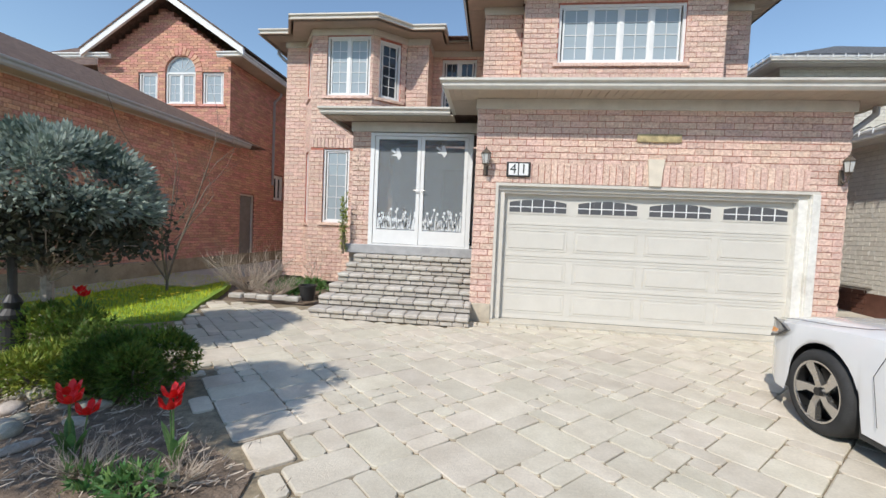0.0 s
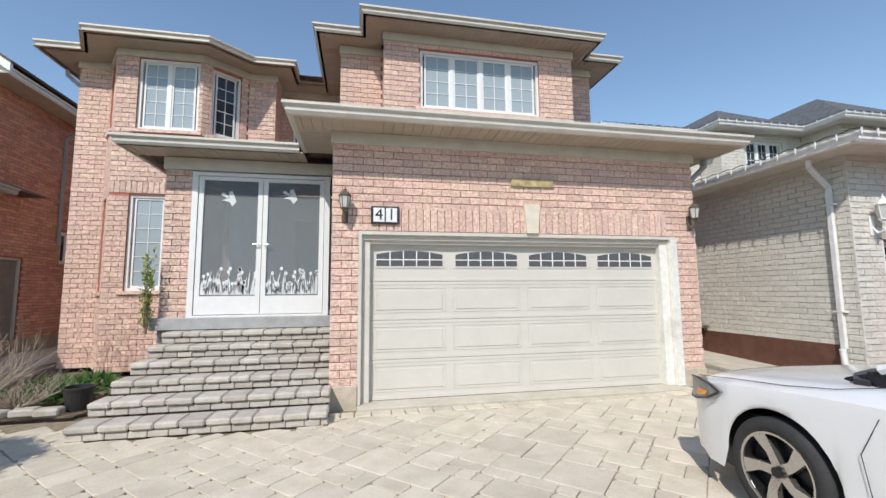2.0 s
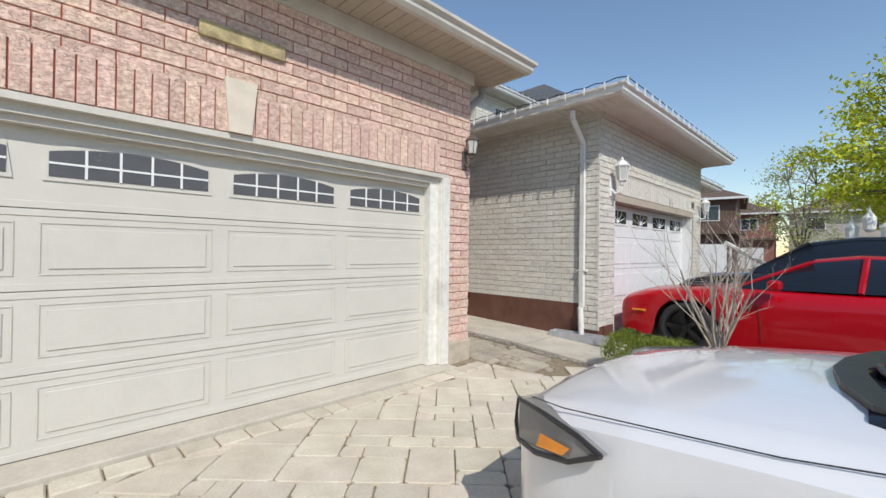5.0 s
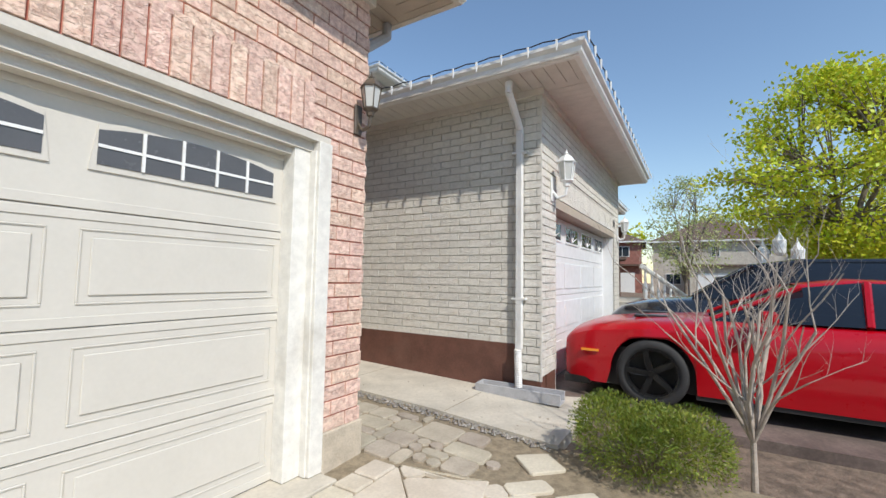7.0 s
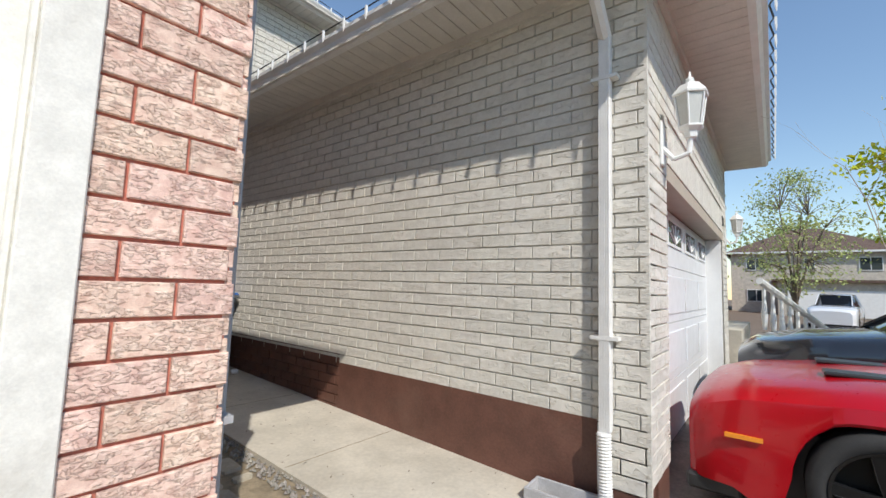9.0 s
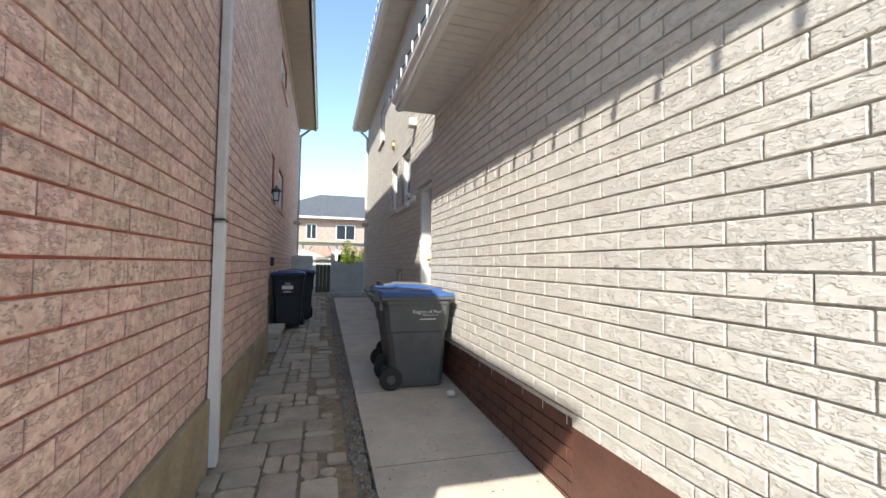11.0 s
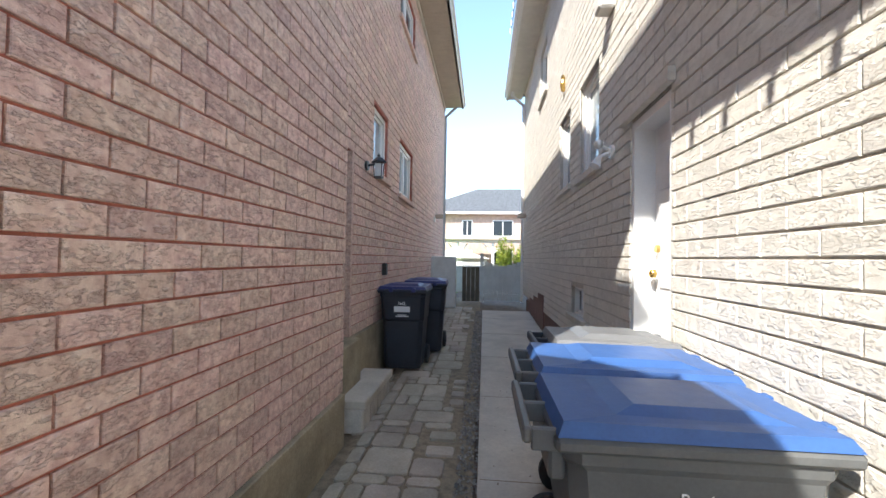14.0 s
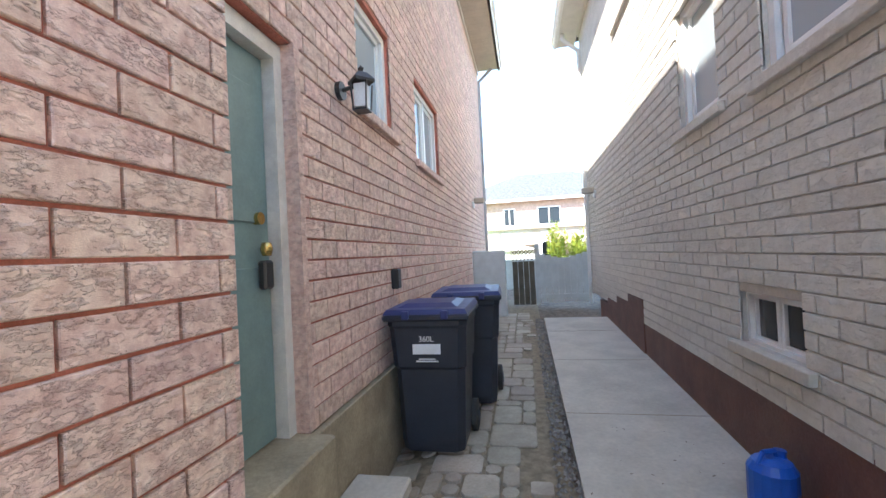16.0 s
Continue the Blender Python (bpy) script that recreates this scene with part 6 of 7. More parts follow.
UROOF = [(1.2, 0.74, 1.14, 0.70, 1.155), (2.0, 0.84, 1.16, 0.64, 1.66), (2.6, 0.86, 1.17, 0.64, 1.74), (3.8, 0.86, 1.17, 0.63, 1.74), (4.7, 0.80, 1.18, 0.60, 1.62), (4.85, 0.80, 1.18, 0.74, 1.22)]
suv, _ = car("suv", (11.45, -1.0, 0.0), 0, 4.9, 1.94, CARB, "black sport utility vehicle beyond the red coupe", SUV, UROOF, (0.95, 3.8), wr=0.38, rim=RIMS)
for i, (x, y, rz, m, lab) in enumerate(((33, -3.5, 80, CARW, "white van parked across the street"), (36, -9.0, 95, CARB, "dark car parked far down the street"), (31, -8.0, 60, CARW, "white car parked down the street"))):
    car("parked_car", (x, y, 0.0), rz, 4.9, 1.9, m, lab, SUV, UROOF, (0.95, 3.8), wr=0.36)


# ---- plants ----
def limbs(rnd, base, height, spread, levels, r0, kids=4, up=0.55, first=0.25):
    """Branch segments of a tree: (a, b, ra, rb, level)."""
    segs, tips = [], []
    def grow(p, d, ln, r, lv):
        n = 3
        for i in range(n):
            d2 = (d + Vector((rnd.uniform(-1, 1), rnd.uniform(-1, 1), rnd.uniform(-0.3, 0.5))) * 0.16).normalized()
            q = p + d2 * ln / n
            segs.append((p, q, r, r * 0.82, lv))
            if lv < levels and (i >= 1 or lv > 0):
                for _ in range(kids if lv == 0 else max(1, kids - 2)):
                    a = rnd.uniform(0, 2 * math.pi)
                    out = Vector((math.cos(a), math.sin(a), rnd.uniform(0.1, 0.9) * up * 2))
                    grow(q, (out * spread + d2 * 0.6).normalized(), ln * rnd.uniform(0.5, 0.78), r * 0.55, lv + 1)
            p, d, r = q, d2, r * 0.82
        tips.append((p, lv))
    grow(Vector(base), Vector((0, 0, 1)), height, r0, 0)
    return segs, tips


def leaves(rnd, centres, per, spread, size, flatten=0.7):
    V, F = [], []
    for c in centres:
        for _ in range(per):
            p = Vector(c) + Vector((rnd.gauss(0, spread), rnd.gauss(0, spread), rnd.gauss(0, spread * flatten)))
            a = Vector((rnd.uniform(-1, 1), rnd.uniform(-1, 1), rnd.uniform(-1, 1))).normalized()
            b = a.cross(Vector((rnd.uniform(-1, 1), rnd.uniform(-1, 1), rnd.uniform(-1, 1)))).normalized()
            s = size * rnd.uniform(0.6, 1.3)
            k = len(V)
            V += [tuple(p - a * s), tuple(p + b * s * 0.55), tuple(p + a * s), tuple(p - b * s * 0.55)]
            F.append((k, k + 1, k + 2, k + 3))
    return V, F


def tree(name, at, height, spread, r0, leaf, per, size, seed, label, levels=3, kids=4, lspread=0.35, bark=BARK, trunk=0.35):
    rnd = random.Random(seed)
    r = root(name, at, label=label, category="tree")
    segs, tips = limbs(rnd, (0, 0, 0), height * trunk, spread, levels, r0, kids)
    top = max(q.z for _, q, *_ in segs)
    k = height / top
    bm = bmesh.new()
    for a, b, ra, rb, lv in segs: cyl(bm, a * k, b * k, ra, max(rb, 0.006), n=8 if lv == 0 else 5, caps=False)
    part("trunk", bm, bark, r, "branching trunk and limbs", True)
    cs = [tuple(b * k) for a, b, ra, rb, lv in segs if lv >= 2]
    V, F = leaves(rnd, cs, per, lspread, size)
    if V: raw("crown", V, F, leaf, r, "crown of small leaves")
    return r


def maple(name, at, h, rad, z0, leaf, clumps, per, size, seed, label, r0=0.16, blur=0.30):
    """A broad tree: a forked trunk, a limb to each clump of small leaves, the clumps set unevenly through an egg-shaped crown."""
    rnd = random.Random(seed)
    r = root(name, at, label=label, category="tree")
    bm = bmesh.new()
    fork = z0 * 0.8
    cyl(bm, (0, 0, -0.1), (0.05, 0.02, fork), r0, r0 * 0.75, 10, False)
    mains = []
    for i in range(7):
        a = 2 * math.pi * i / 7 + rnd.uniform(-0.3, 0.3)
        m = Vector((math.cos(a) * rad * rnd.uniform(0.25, 0.5), math.sin(a) * rad * rnd.uniform(0.25, 0.5), z0 + (h - z0) * rnd.uniform(0.3, 0.7)))
        q = Vector((0.05, 0.02, fork)).lerp(m, 0.45) + Vector((0, 0, 0.25))
        cyl(bm, (0.05, 0.02, fork - 0.1), q, r0 * 0.5, r0 * 0.34, 7, False); cyl(bm, q, m, r0 * 0.34, r0 * 0.18, 6, False)
        mains += [q, m, q.lerp(m, 0.5)]
    cs = []
    for i in range(clumps):
        u = rnd.random()
        z = z0 + (h - z0) * u
        a = rnd.uniform(0, 2 * math.pi)
        lobe = 1 + 0.16 * math.sin(3 * a + seed) + 0.10 * math.sin(5 * a + 2.1 * seed + 4 * u)
        k = rad * lobe * (max(0.02, 4 * u * (1 - u)) ** 0.55) * (1.12 - 0.35 * u) * math.sqrt(rnd.uniform(0.12, 1.0))
        c = Vector((k * math.cos(a), k * math.sin(a), z))
        cs.append(c)
        near = min(mains, key=lambda q: (q - c).length + (1.5 if q.z > c.z else 0))
        cyl(bm, near, near.lerp(c, 0.5) + Vector((0, 0, 0.08)), r0 * 0.13, r0 * 0.09, 5, False); cyl(bm, near.lerp(c, 0.5) + Vector((0, 0, 0.08)), c, r0 * 0.09, r0 * 0.04, 4, False)
    part("trunk", bm, BARK, r, "forked trunk and limbs", True)
    V, F = [], []
    for c in cs:
        b = blur * rnd.uniform(0.6, 1.2)
        v, f = leaves(rnd, [c], int(per * rnd.uniform(0.5, 1.4)), b, size, 0.55)
        n = len(V); V += v; F += [tuple(q + n for q in g) for g in f]
    raw("crown", V, F, leaf, r, "crown of small leaves")
    return r


maple("street_tree", (15.3, -5.05, 0), 6.1, 2.6, 2.0, LEAFY, 330, 75, 0.055, 7, "maple in bright spring green beside the next driveway", blur=0.24)
maple("street_tree", (22.3, -1.9, 0), 5.5, 1.75, 1.7, LEAFP, 150, 26, 0.05, 17, "thinly leafed pale young tree by the street", r0=0.09, blur=0.26)
maple("street_tree", (34.0, -12.0, 0), 9.0, 4.0, 2.6, LEAFY, 200, 45, 0.10, 19, "leafy green tree down the street", blur=0.4)
for i, (x, y) in enumerate(((60, 6), (66, -12), (58, -24), (70, -2), (48, -26))):
    tree("far_tree", (x, y, 0), 8 + i, 1.0, 0.2, LEAFP if i % 2 else LEAFY, 8, 0.3, 40 + i, "distant tree in thin spring leaf", kids=3, lspread=0.8)


def bare_shrub(name, at, height, n, r0, seed, label, bark=BARKP, lean=0.5, levels=3, stem=0.25):
    rnd = random.Random(seed)
    r = root(name, at, label=label, category="shrub")
    def grow(bm, p, d, ln, rad, lv):
        for i in range(3):
            d = (d + Vector((rnd.uniform(-1, 1), rnd.uniform(-1, 1), rnd.uniform(-0.2, 0.45))) * 0.22).normalized()
            q = p + d * ln / 3
            cyl(bm, p, q, rad, rad * 0.85, n=5, caps=False)
            p, rad = q, rad * 0.85
            if lv < levels and rnd.random() < 0.85:
                s = (d + Vector((rnd.uniform(-1, 1), rnd.uniform(-1, 1), rnd.uniform(0, 0.8))) * 0.9).normalized()
                grow(bm, p, s, ln * rnd.uniform(0.4, 0.7), rad * 0.6, lv + 1)
    b = Vector((0, 0, 0))
    if stem: part("trunk", cyl(bmesh.new(), (0, 0, -0.05), (0, 0, stem), r0 * 1.5, r0 * 1.2, 8), bark, r); b = Vector((0, 0, stem))
    for i in range(n):
        a = 2 * math.pi * i / n + rnd.uniform(-0.3, 0.3)
        bm = bmesh.new()
        grow(bm, b, Vector((math.cos(a) * lean, math.sin(a) * lean, 1)).normalized(), height * rnd.uniform(0.65, 1.0), r0, 0)
        part("branch", bm, bark, r, smooth=True)
    return r


bare_shrub("bare_shrub", (6.64, -2.59, 0.0), 1.18, 13, 0.015, 5, "bare pale many-stemmed shrub between the two driveways", lean=0.36, stem=0.30, levels=4)
bare_shrub("bare_shrub", (-6.7, 0.6, 0.0), 2.6, 5, 0.02, 8, "bare thin shrub in front of the red house", bark=BARK, lean=0.5)
bare_shrub("bare_shrub", (-5.2, 1.1, 0.0), 0.95, 40, 0.011, 15, "dry tangled shrub of cut twigs", bark=TWIG, lean=1.3, stem=0)
bare_shrub("bare_shrub", (-4.5, 0.9, 0.0), 0.55, 40, 0.010, 16, "heap of dry twigs beside the bay", bark=TWIG, lean=2.2, stem=0)
bare_shrub("bare_shrub", (-4.7, 3.3, 0.0), 0.9, 7, 0.006, 18, "thin bare rose stems against the bay", bark=TWIG, lean=0.5, stem=0)


def bush(name, at, rx, ry, rz_, leaf, n, size, seed, label, inner=None, lumps=14):
    """A dense low evergreen: many small sprays over uneven lumps."""
    rnd = random.Random(seed)
    r = root(name, at, label=label, category="shrub")
    ls = [(Vector((rnd.uniform(-0.7, 0.7) * rx, rnd.uniform(-0.7, 0.7) * ry, rnd.uniform(0.25, 0.75) * rz_)), rnd.uniform(0.35, 0.55)) for _ in range(lumps)] + [(Vector((0, 0, rz_ * 0.35)), 0.75)]
    V, F = [], []
    for i in range(n):
        c, k = rnd.choice(ls)
        d = Vector((rnd.gauss(0, 1), rnd.gauss(0, 1), rnd.gauss(0.3, 1))).normalized()
        p = c + Vector((d.x * rx * k, d.y * ry * k, d.z * rz_ * k)) * rnd.uniform(0.8, 1.08)
        if p.z < 0.01: continue
        out = (d + Vector((rnd.uniform(-0.5, 0.5), rnd.uniform(-0.5, 0.5), rnd.uniform(0, 0.6)))).normalized()
        sd = out.cross(Vector((rnd.uniform(-1, 1), rnd.uniform(-1, 1), rnd.uniform(-1, 1)))).normalized()
        s = size * rnd.uniform(0.6, 1.3)
        j = len(V)
        V += [tuple(p - out * s * 0.4 - sd * s * 0.22), tuple(p + out * s), tuple(p - out * s * 0.4 + sd * s * 0.22), tuple(p + sd * s * 0.5 + out * s * 0.3)]
        F += [(j, j + 1, j + 2), (j, j + 2, j + 3)]
    raw("foliage", V, F, leaf, r)
    bm = bmesh.new()
    for c, k in ls[::2]:
        cyl(bm, (0, 0, 0), tuple(c), 0.015, 0.008, 5)
    part("stem", bm, BARK, r)
    return r


bush("evergreen_shrub", (6.42, -1.93, 0.0), 0.48, 0.50, 0.46, MOSS, 22000, 0.018, 3, "low bright green evergreen beside the concrete path")
bush("yew_shrub", (-3.12, -4.0, 0.0), 0.46, 0.42, 0.50, YEW, 14000, 0.032, 4, "dark green yew bush at the edge of the bed")
bush("yew_shrub", (-3.85, -4.15, 0.0), 0.40, 0.38, 0.34, MOSS, 3500, 0.045, 6, "yellow green low shrub in the bed")
bush("box_shrub", (-4.45, -3.3, 0.0), 0.45, 0.4, 0.55, YEW, 4000, 0.04, 9, "small leafed reddish green shrub in the bed")
bush("ground_plant", (-4.3, 1.5, 0.0), 0.6, 0.5, 0.28, TULIPG, 1200, 0.10, 13, "leafy green perennials beside the steps")
bush("vine", (-3.2, 1.35, 0.95), 0.10, 0.07, 1.1, MOSS, 500, 0.045, 14, "climbing vine on the brick pier by the steps", lumps=18)

# clipped spruce on a bare trunk, behind a black lamp post
rnd = random.Random(77)
spz = root("clipped_spruce", (-5.0, -3.15, 0.0), label="clipped blue spruce ball on a bare twiggy trunk", category="tree")
bm = bmesh.new(); cyl(bm, (0, 0, -0.1), (0, 0, 1.7), 0.07, 0.05, 8)
V, F = [], []
lumps = []
for i in range(90):
    a, e = rnd.uniform(0, 2 * math.pi), rnd.uniform(-0.15, 1.4)
    d = Vector((math.cos(a) * math.cos(e), math.sin(a) * math.cos(e), math.sin(e)))
    lumps.append((Vector((0, 0, 1.68)) + Vector((d.x * 0.97, d.y * 0.95, d.z * 0.70)), d))
for i in range(70):
    a = rnd.uniform(0, 2 * math.pi)
    q = Vector((math.cos(a) * rnd.uniform(0.5, 1.3), math.sin(a) * rnd.uniform(0.5, 1.2), rnd.uniform(1.0, 1.5)))
    m = Vector((q.x * 0.5, q.y * 0.5, rnd.uniform(0.9, 1.25)))
    cyl(bm, (0, 0, rnd.uniform(0.75, 1.2)), m, 0.014, 0.009, 5, False); cyl(bm, m, q, 0.009, 0.004, 4, False)
part("trunk", bm, BARKP, spz, "bare trunk and dead lower twigs")
for c, d0 in lumps:
    for k in range(170):
        d = Vector((rnd.gauss(0, 1), rnd.gauss(0, 1), rnd.gauss(0, 1))).normalized()
        p = c + d * rnd.uniform(0.08, 0.22)
        out = (d + d0 * 0.8).normalized()
        sd = out.cross(Vector((rnd.uniform(-1, 1), rnd.uniform(-1, 1), rnd.uniform(-1, 1)))).normalized()
        s = rnd.uniform(0.03, 0.07); j = len(V)
        V += [tuple(p - sd * s * 0.35), tuple(p + out * s), tuple(p + sd * s * 0.35), tuple(p - out * s * 0.5)]; F.append((j, j + 1, j + 2, j + 3))
raw("crown", V, F, SPRUCE, spz, "crown of blue green needle sprays")
# needles inside the crown, in a darker colour than the outer sprays
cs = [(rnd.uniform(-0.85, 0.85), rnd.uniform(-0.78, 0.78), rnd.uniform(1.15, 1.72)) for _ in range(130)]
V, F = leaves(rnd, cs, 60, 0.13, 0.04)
raw("inner_needles", V, F, SPRUCED, spz, "dark inner needles of the crown")
bush("ball_shrub", (-3.95, -6.65, 2.1), 0.85, 0.85, 1.4, SPRUCE, 16000, 0.06, 91, "clipped evergreen ball on a trunk beside the street", lumps=26)
ob = bpy.data.objects["ball_shrub"]
part("trunk", cyl(bmesh.new(), (0, 0, -2.15), (0, 0, 0.5), 0.05, 0.04, 8), BARK, ob)
lpst = root("lamp_post", (-4.90, -3.57, 0.0), label="dark fluted lamp post base in the garden bed", category="lamp post")
part("post_base", lathe(bmesh.new(), [(0.16, -0.02), (0.16, 0.10), (0.11, 0.14), (0.10, 0.42), (0.125, 0.46), (0.125, 0.50), (0.07, 0.56), (0.085, 0.62), (0.04, 0.70), (0.035, 1.6)], 16), BLACK, lpst)


def tulip(at, seed, heads):
    rnd = random.Random(seed)
    r = root("tulip", at, label="red tulips with broad green leaves", category="flower", group="tulips in the bed")
    for i in range(heads):
        x, y, h = rnd.uniform(-0.07, 0.07), rnd.uniform(-0.06, 0.06), rnd.uniform(0.28, 0.46)
        part("stalk", cyl(bmesh.new(), (x * 0.5, y * 0.5, 0), (x, y, h), 0.006, 0.005, 6), TULIPG, r)
        for k in range(6):
            bm = bmesh.new()
            a = k * math.pi / 3 + (0.2 if k % 2 else 0)
            c, s = math.cos(a), math.sin(a)
            def P(rad, z, w): return bm.verts.new((x + c * rad - s * w, y + s * rad + c * w, h + z))
            v = [P(0.008, 0.0, -0.012), P(0.008, 0.0, 0.012), P(0.05, 0.025, 0.026), P(0.065, 0.065, 0.018), P(0.075, 0.08, 0.0), P(0.065, 0.065, -0.018), P(0.05, 0.025, -0.026)]
            bm.faces.new(v)
            part("petal", bm, TULIP, r, "open red tulip petal")
    for i in range(9):
        a, h, w = rnd.uniform(0, 2 * math.pi), rnd.uniform(0.14, 0.30), rnd.uniform(0.018, 0.032)
        c, s, o = math.cos(a), math.sin(a), rnd.uniform(0.06, 0.16)
        bm = bmesh.new()
        pts = [(0.01, 0, 0.5), (o * 0.35, h * 0.5, 1.0), (o * 0.75, h * 0.85, 0.7), (o, h, 0.05)]
        L_ = [bm.verts.new((c * q - s * w * k, s * q + c * w * k, z)) for q, z, k in pts]; M_ = [bm.verts.new((c * q * 0.9, s * q * 0.9, z - 0.012)) for q, z, k in pts]; R_ = [bm.verts.new((c * q + s * w * k, s * q - c * w * k, z)) for q, z, k in pts]
        for k in range(3): bm.faces.new((L_[k], L_[k + 1], M_[k + 1], M_[k])); bm.faces.new((M_[k], M_[k + 1], R_[k + 1], R_[k]))
        part("leaf", bm, TULIPG, r)
    return r


tulip((-1.92, -4.94, 0.0), 1, 2)
tulip((-2.56, -5.03, 0.0), 2, 3)
tulip((-5.0, -2.75, 0.25), 3, 2)

# boulders and litter of the bed
for i in range(26):
    x, y = rnd.uniform(-4.6, -3.0), rnd.uniform(-5.1, -4.2)
    if i < 9: x, y = -3.4 - 0.22 * i * 0.5 + rnd.uniform(-0.1, 0.1), -4.75 + 0.12 * (i % 3)
    b = root("garden_stone", (x, y, 0.0), rnd.uniform(0, 180), label="rounded grey garden stone in the bed", category="stone", group="stones of the bed")
    bm = bmesh.new(); bmesh.ops.create_icosphere(bm, subdivisions=2, radius=1)
    sx, sy, sz = rnd.uniform(0.06, 0.15), rnd.uniform(0.05, 0.10), rnd.uniform(0.03, 0.07)
    for v in bm.verts: v.co = Vector((v.co.x * sx, v.co.y * sy, v.co.z * sz + sz * 0.3)) * (1 + 0.08 * noise.noise(v.co * 2))
    part("stone", bm, BOULD, b, smooth=True)
V, F = [], []
for i in range(2600):
    x, y = rnd.uniform(-5.0, -1.1), rnd.uniform(-6.0, -3.2)
    if in_drive(x, y) and rnd.random() < (0.9 if y < -4.6 else 0.985): continue
    a, ln, w, z = rnd.uniform(0, math.pi), rnd.uniform(0.008, 0.045), rnd.uniform(0.002, 0.007), rnd.uniform(0.0, 0.03)
    c, s, t = math.cos(a) * ln, math.sin(a) * ln, rnd.uniform(0, 0.03)
    k = len(V); V += [(x - c, y - s, z + 0.01), (x + c, y + s, z + t + 0.01), (x + c - s * w / ln, y + s + c * w / ln, z + t + 0.015), (x - c - s * w / ln, y - s + c * w / ln, z + 0.015)]; F.append((k, k + 1, k + 2, k + 3))
raw("dry_litter", V, F, TWIG, kind="stuff")
bare_shrub("dry_perennial", (-2.35, -5.15, 0.0), 0.22, 26, 0.006, 33, "low clump of dry stalks at the corner of the bed", bark=TWIG, lean=1.5, stem=0)
bare_shrub("dry_perennial", (-1.75, -5.12, 0.0), 0.20, 24, 0.005, 34, "low clump of dry stalks at the corner of the bed", bark=TWIG, lean=1.6, stem=0)
bush("ground_plant", (-2.05, -5.25, 0.0), 0.32, 0.14, 0.14, TULIPG, 260, 0.06, 35, "new grey green shoots among dry stalks")
V, F = [], []
for i in range(14000):
    x, y = rnd.uniform(-8.6, -4.7), rnd.uniform(-3.2, 3.0)
    if x > -4.85 - 0.42 * (y + 1.4) or (x > -5.9 and y < -1.8): continue
    h, a, z = rnd.uniform(0.03, 0.08), rnd.uniform(0, 6.3), 0.03
    k = len(V); c, s = math.cos(a) * 0.006, math.sin(a) * 0.006
    V += [(x - c, y - s, z), (x + c, y + s, z), (x + s * 4, y - c * 4, z + h)]; F.append((k, k + 1, k + 2))
raw("grass_blades", V, F, LEAFY, kind="stuff")
V, F = [], []
for i in range(80):
    x, y = rnd.uniform(-8.0, -5.9), rnd.uniform(-1.2, 2.4) if i % 2 else rnd.uniform(-0.9, 1.0); k = len(V)
    V += [(x + 0.03 * math.cos(t), y + 0.03 * math.sin(t), 0.11) for t in [j * math.pi / 3 for j in range(6)]]; F.append(tuple(range(k, k + 6)))
raw("dandelions", V, F, mat("dandelion", (0.85, 0.62, 0.02), 0.6), kind="stuff")
pt = root("planter", (-3.72, 0.80, 0.0), label="black plastic plant pot beside the steps", category="plant pot")
part("pot", lathe(bmesh.new(), [(0.13, 0.0), (0.17, 0.28), (0.185, 0.28), (0.185, 0.31), (0.165, 0.31), (0.16, 0.25), (0.0, 0.24)], 20), BLACK, pt)
for i in range(5):
    b = root("edging_stone", (-3.9 - 0.3 * i, 0.55 + 0.05 * (i % 2), 0.0), rnd.uniform(-8, 8), label="rough stone block edging the bed", category="stone", group="edging stones")
    part("stone", boxes((-0.14, -0.09, 0, 0.14, 0.09, 0.10), bevel=0.02), STEP, b)

# ---- the red brick house ----
RW = dict(brick=RED, mortar=REDM, mod=0.27, course=0.085)
XL = -8.7
wall("wall_red_garage_side", (XL, -5.0), (XL, 9.6), 0.42, 3.98, holes=[(11.14, 11.98, 0.0, 2.50), (13.32, 14.03, 2.45, 3.42)], label="red brick side wall of the next garage", **RW)
wall("wall_red_upper_side", (XL, 5.5), (XL, 16.0), 3.98, 6.7, **RW)
wall("wall_red_side_rear", (XL, 9.6), (XL, 16.0), 0.3, 3.98, **RW)
slab("red_foundation", -9.0, -5.0, -0.1, XL + 0.03, 16.0, 0.42, FOUND)
gt = lambda s: 6.86 + min(s - 0.0, 4.83 - s) * 0.66
wall("wall_red_gable", (-13.53, 5.5), (XL, 5.5), 3.9, 8.7, holes=[(2.50, 3.59, 5.32, 6.87), (1.52, 2.22, 5.32, 6.36), (3.83, 4.58, 5.32, 6.36)], top=gt, label="red brick gable front with an arched window", brick=RED, mortar=REDM, mod=0.27, course=0.085)
window("window_red_arched", (-11.03, 5.5, 5.32), 0, 1.09, 1.05, 2, (2, 3), gl=BLINDG, brickm=RED, label="white arched window with a fan light")
window("window_red_left", (-12.01, 5.5, 5.32), 0, 0.70, 1.04, 1, (2, 3), gl=BLINDG, brickm=RED)
window("window_red_right", (-9.70, 5.5, 5.32), 0, 0.75, 1.04, 1, (2, 3), gl=BLINDG, brickm=RED)
fan = root("fan_light", (-10.485, 5.5, 6.37), 0, kind="structure", label="half round fan light")
R_ = 0.545
ring = [(R_ * math.cos(t), R_ * math.sin(t)) for t in [math.pi * k / 16 for k in range(17)]]
def upright(bm, y0): bmesh.ops.transform(bm, matrix=Matrix(((1, 0, 0, 0), (0, 0, -1, y0), (0, 1, 0, 0), (0, 0, 0, 1))), verts=bm.verts); return bm
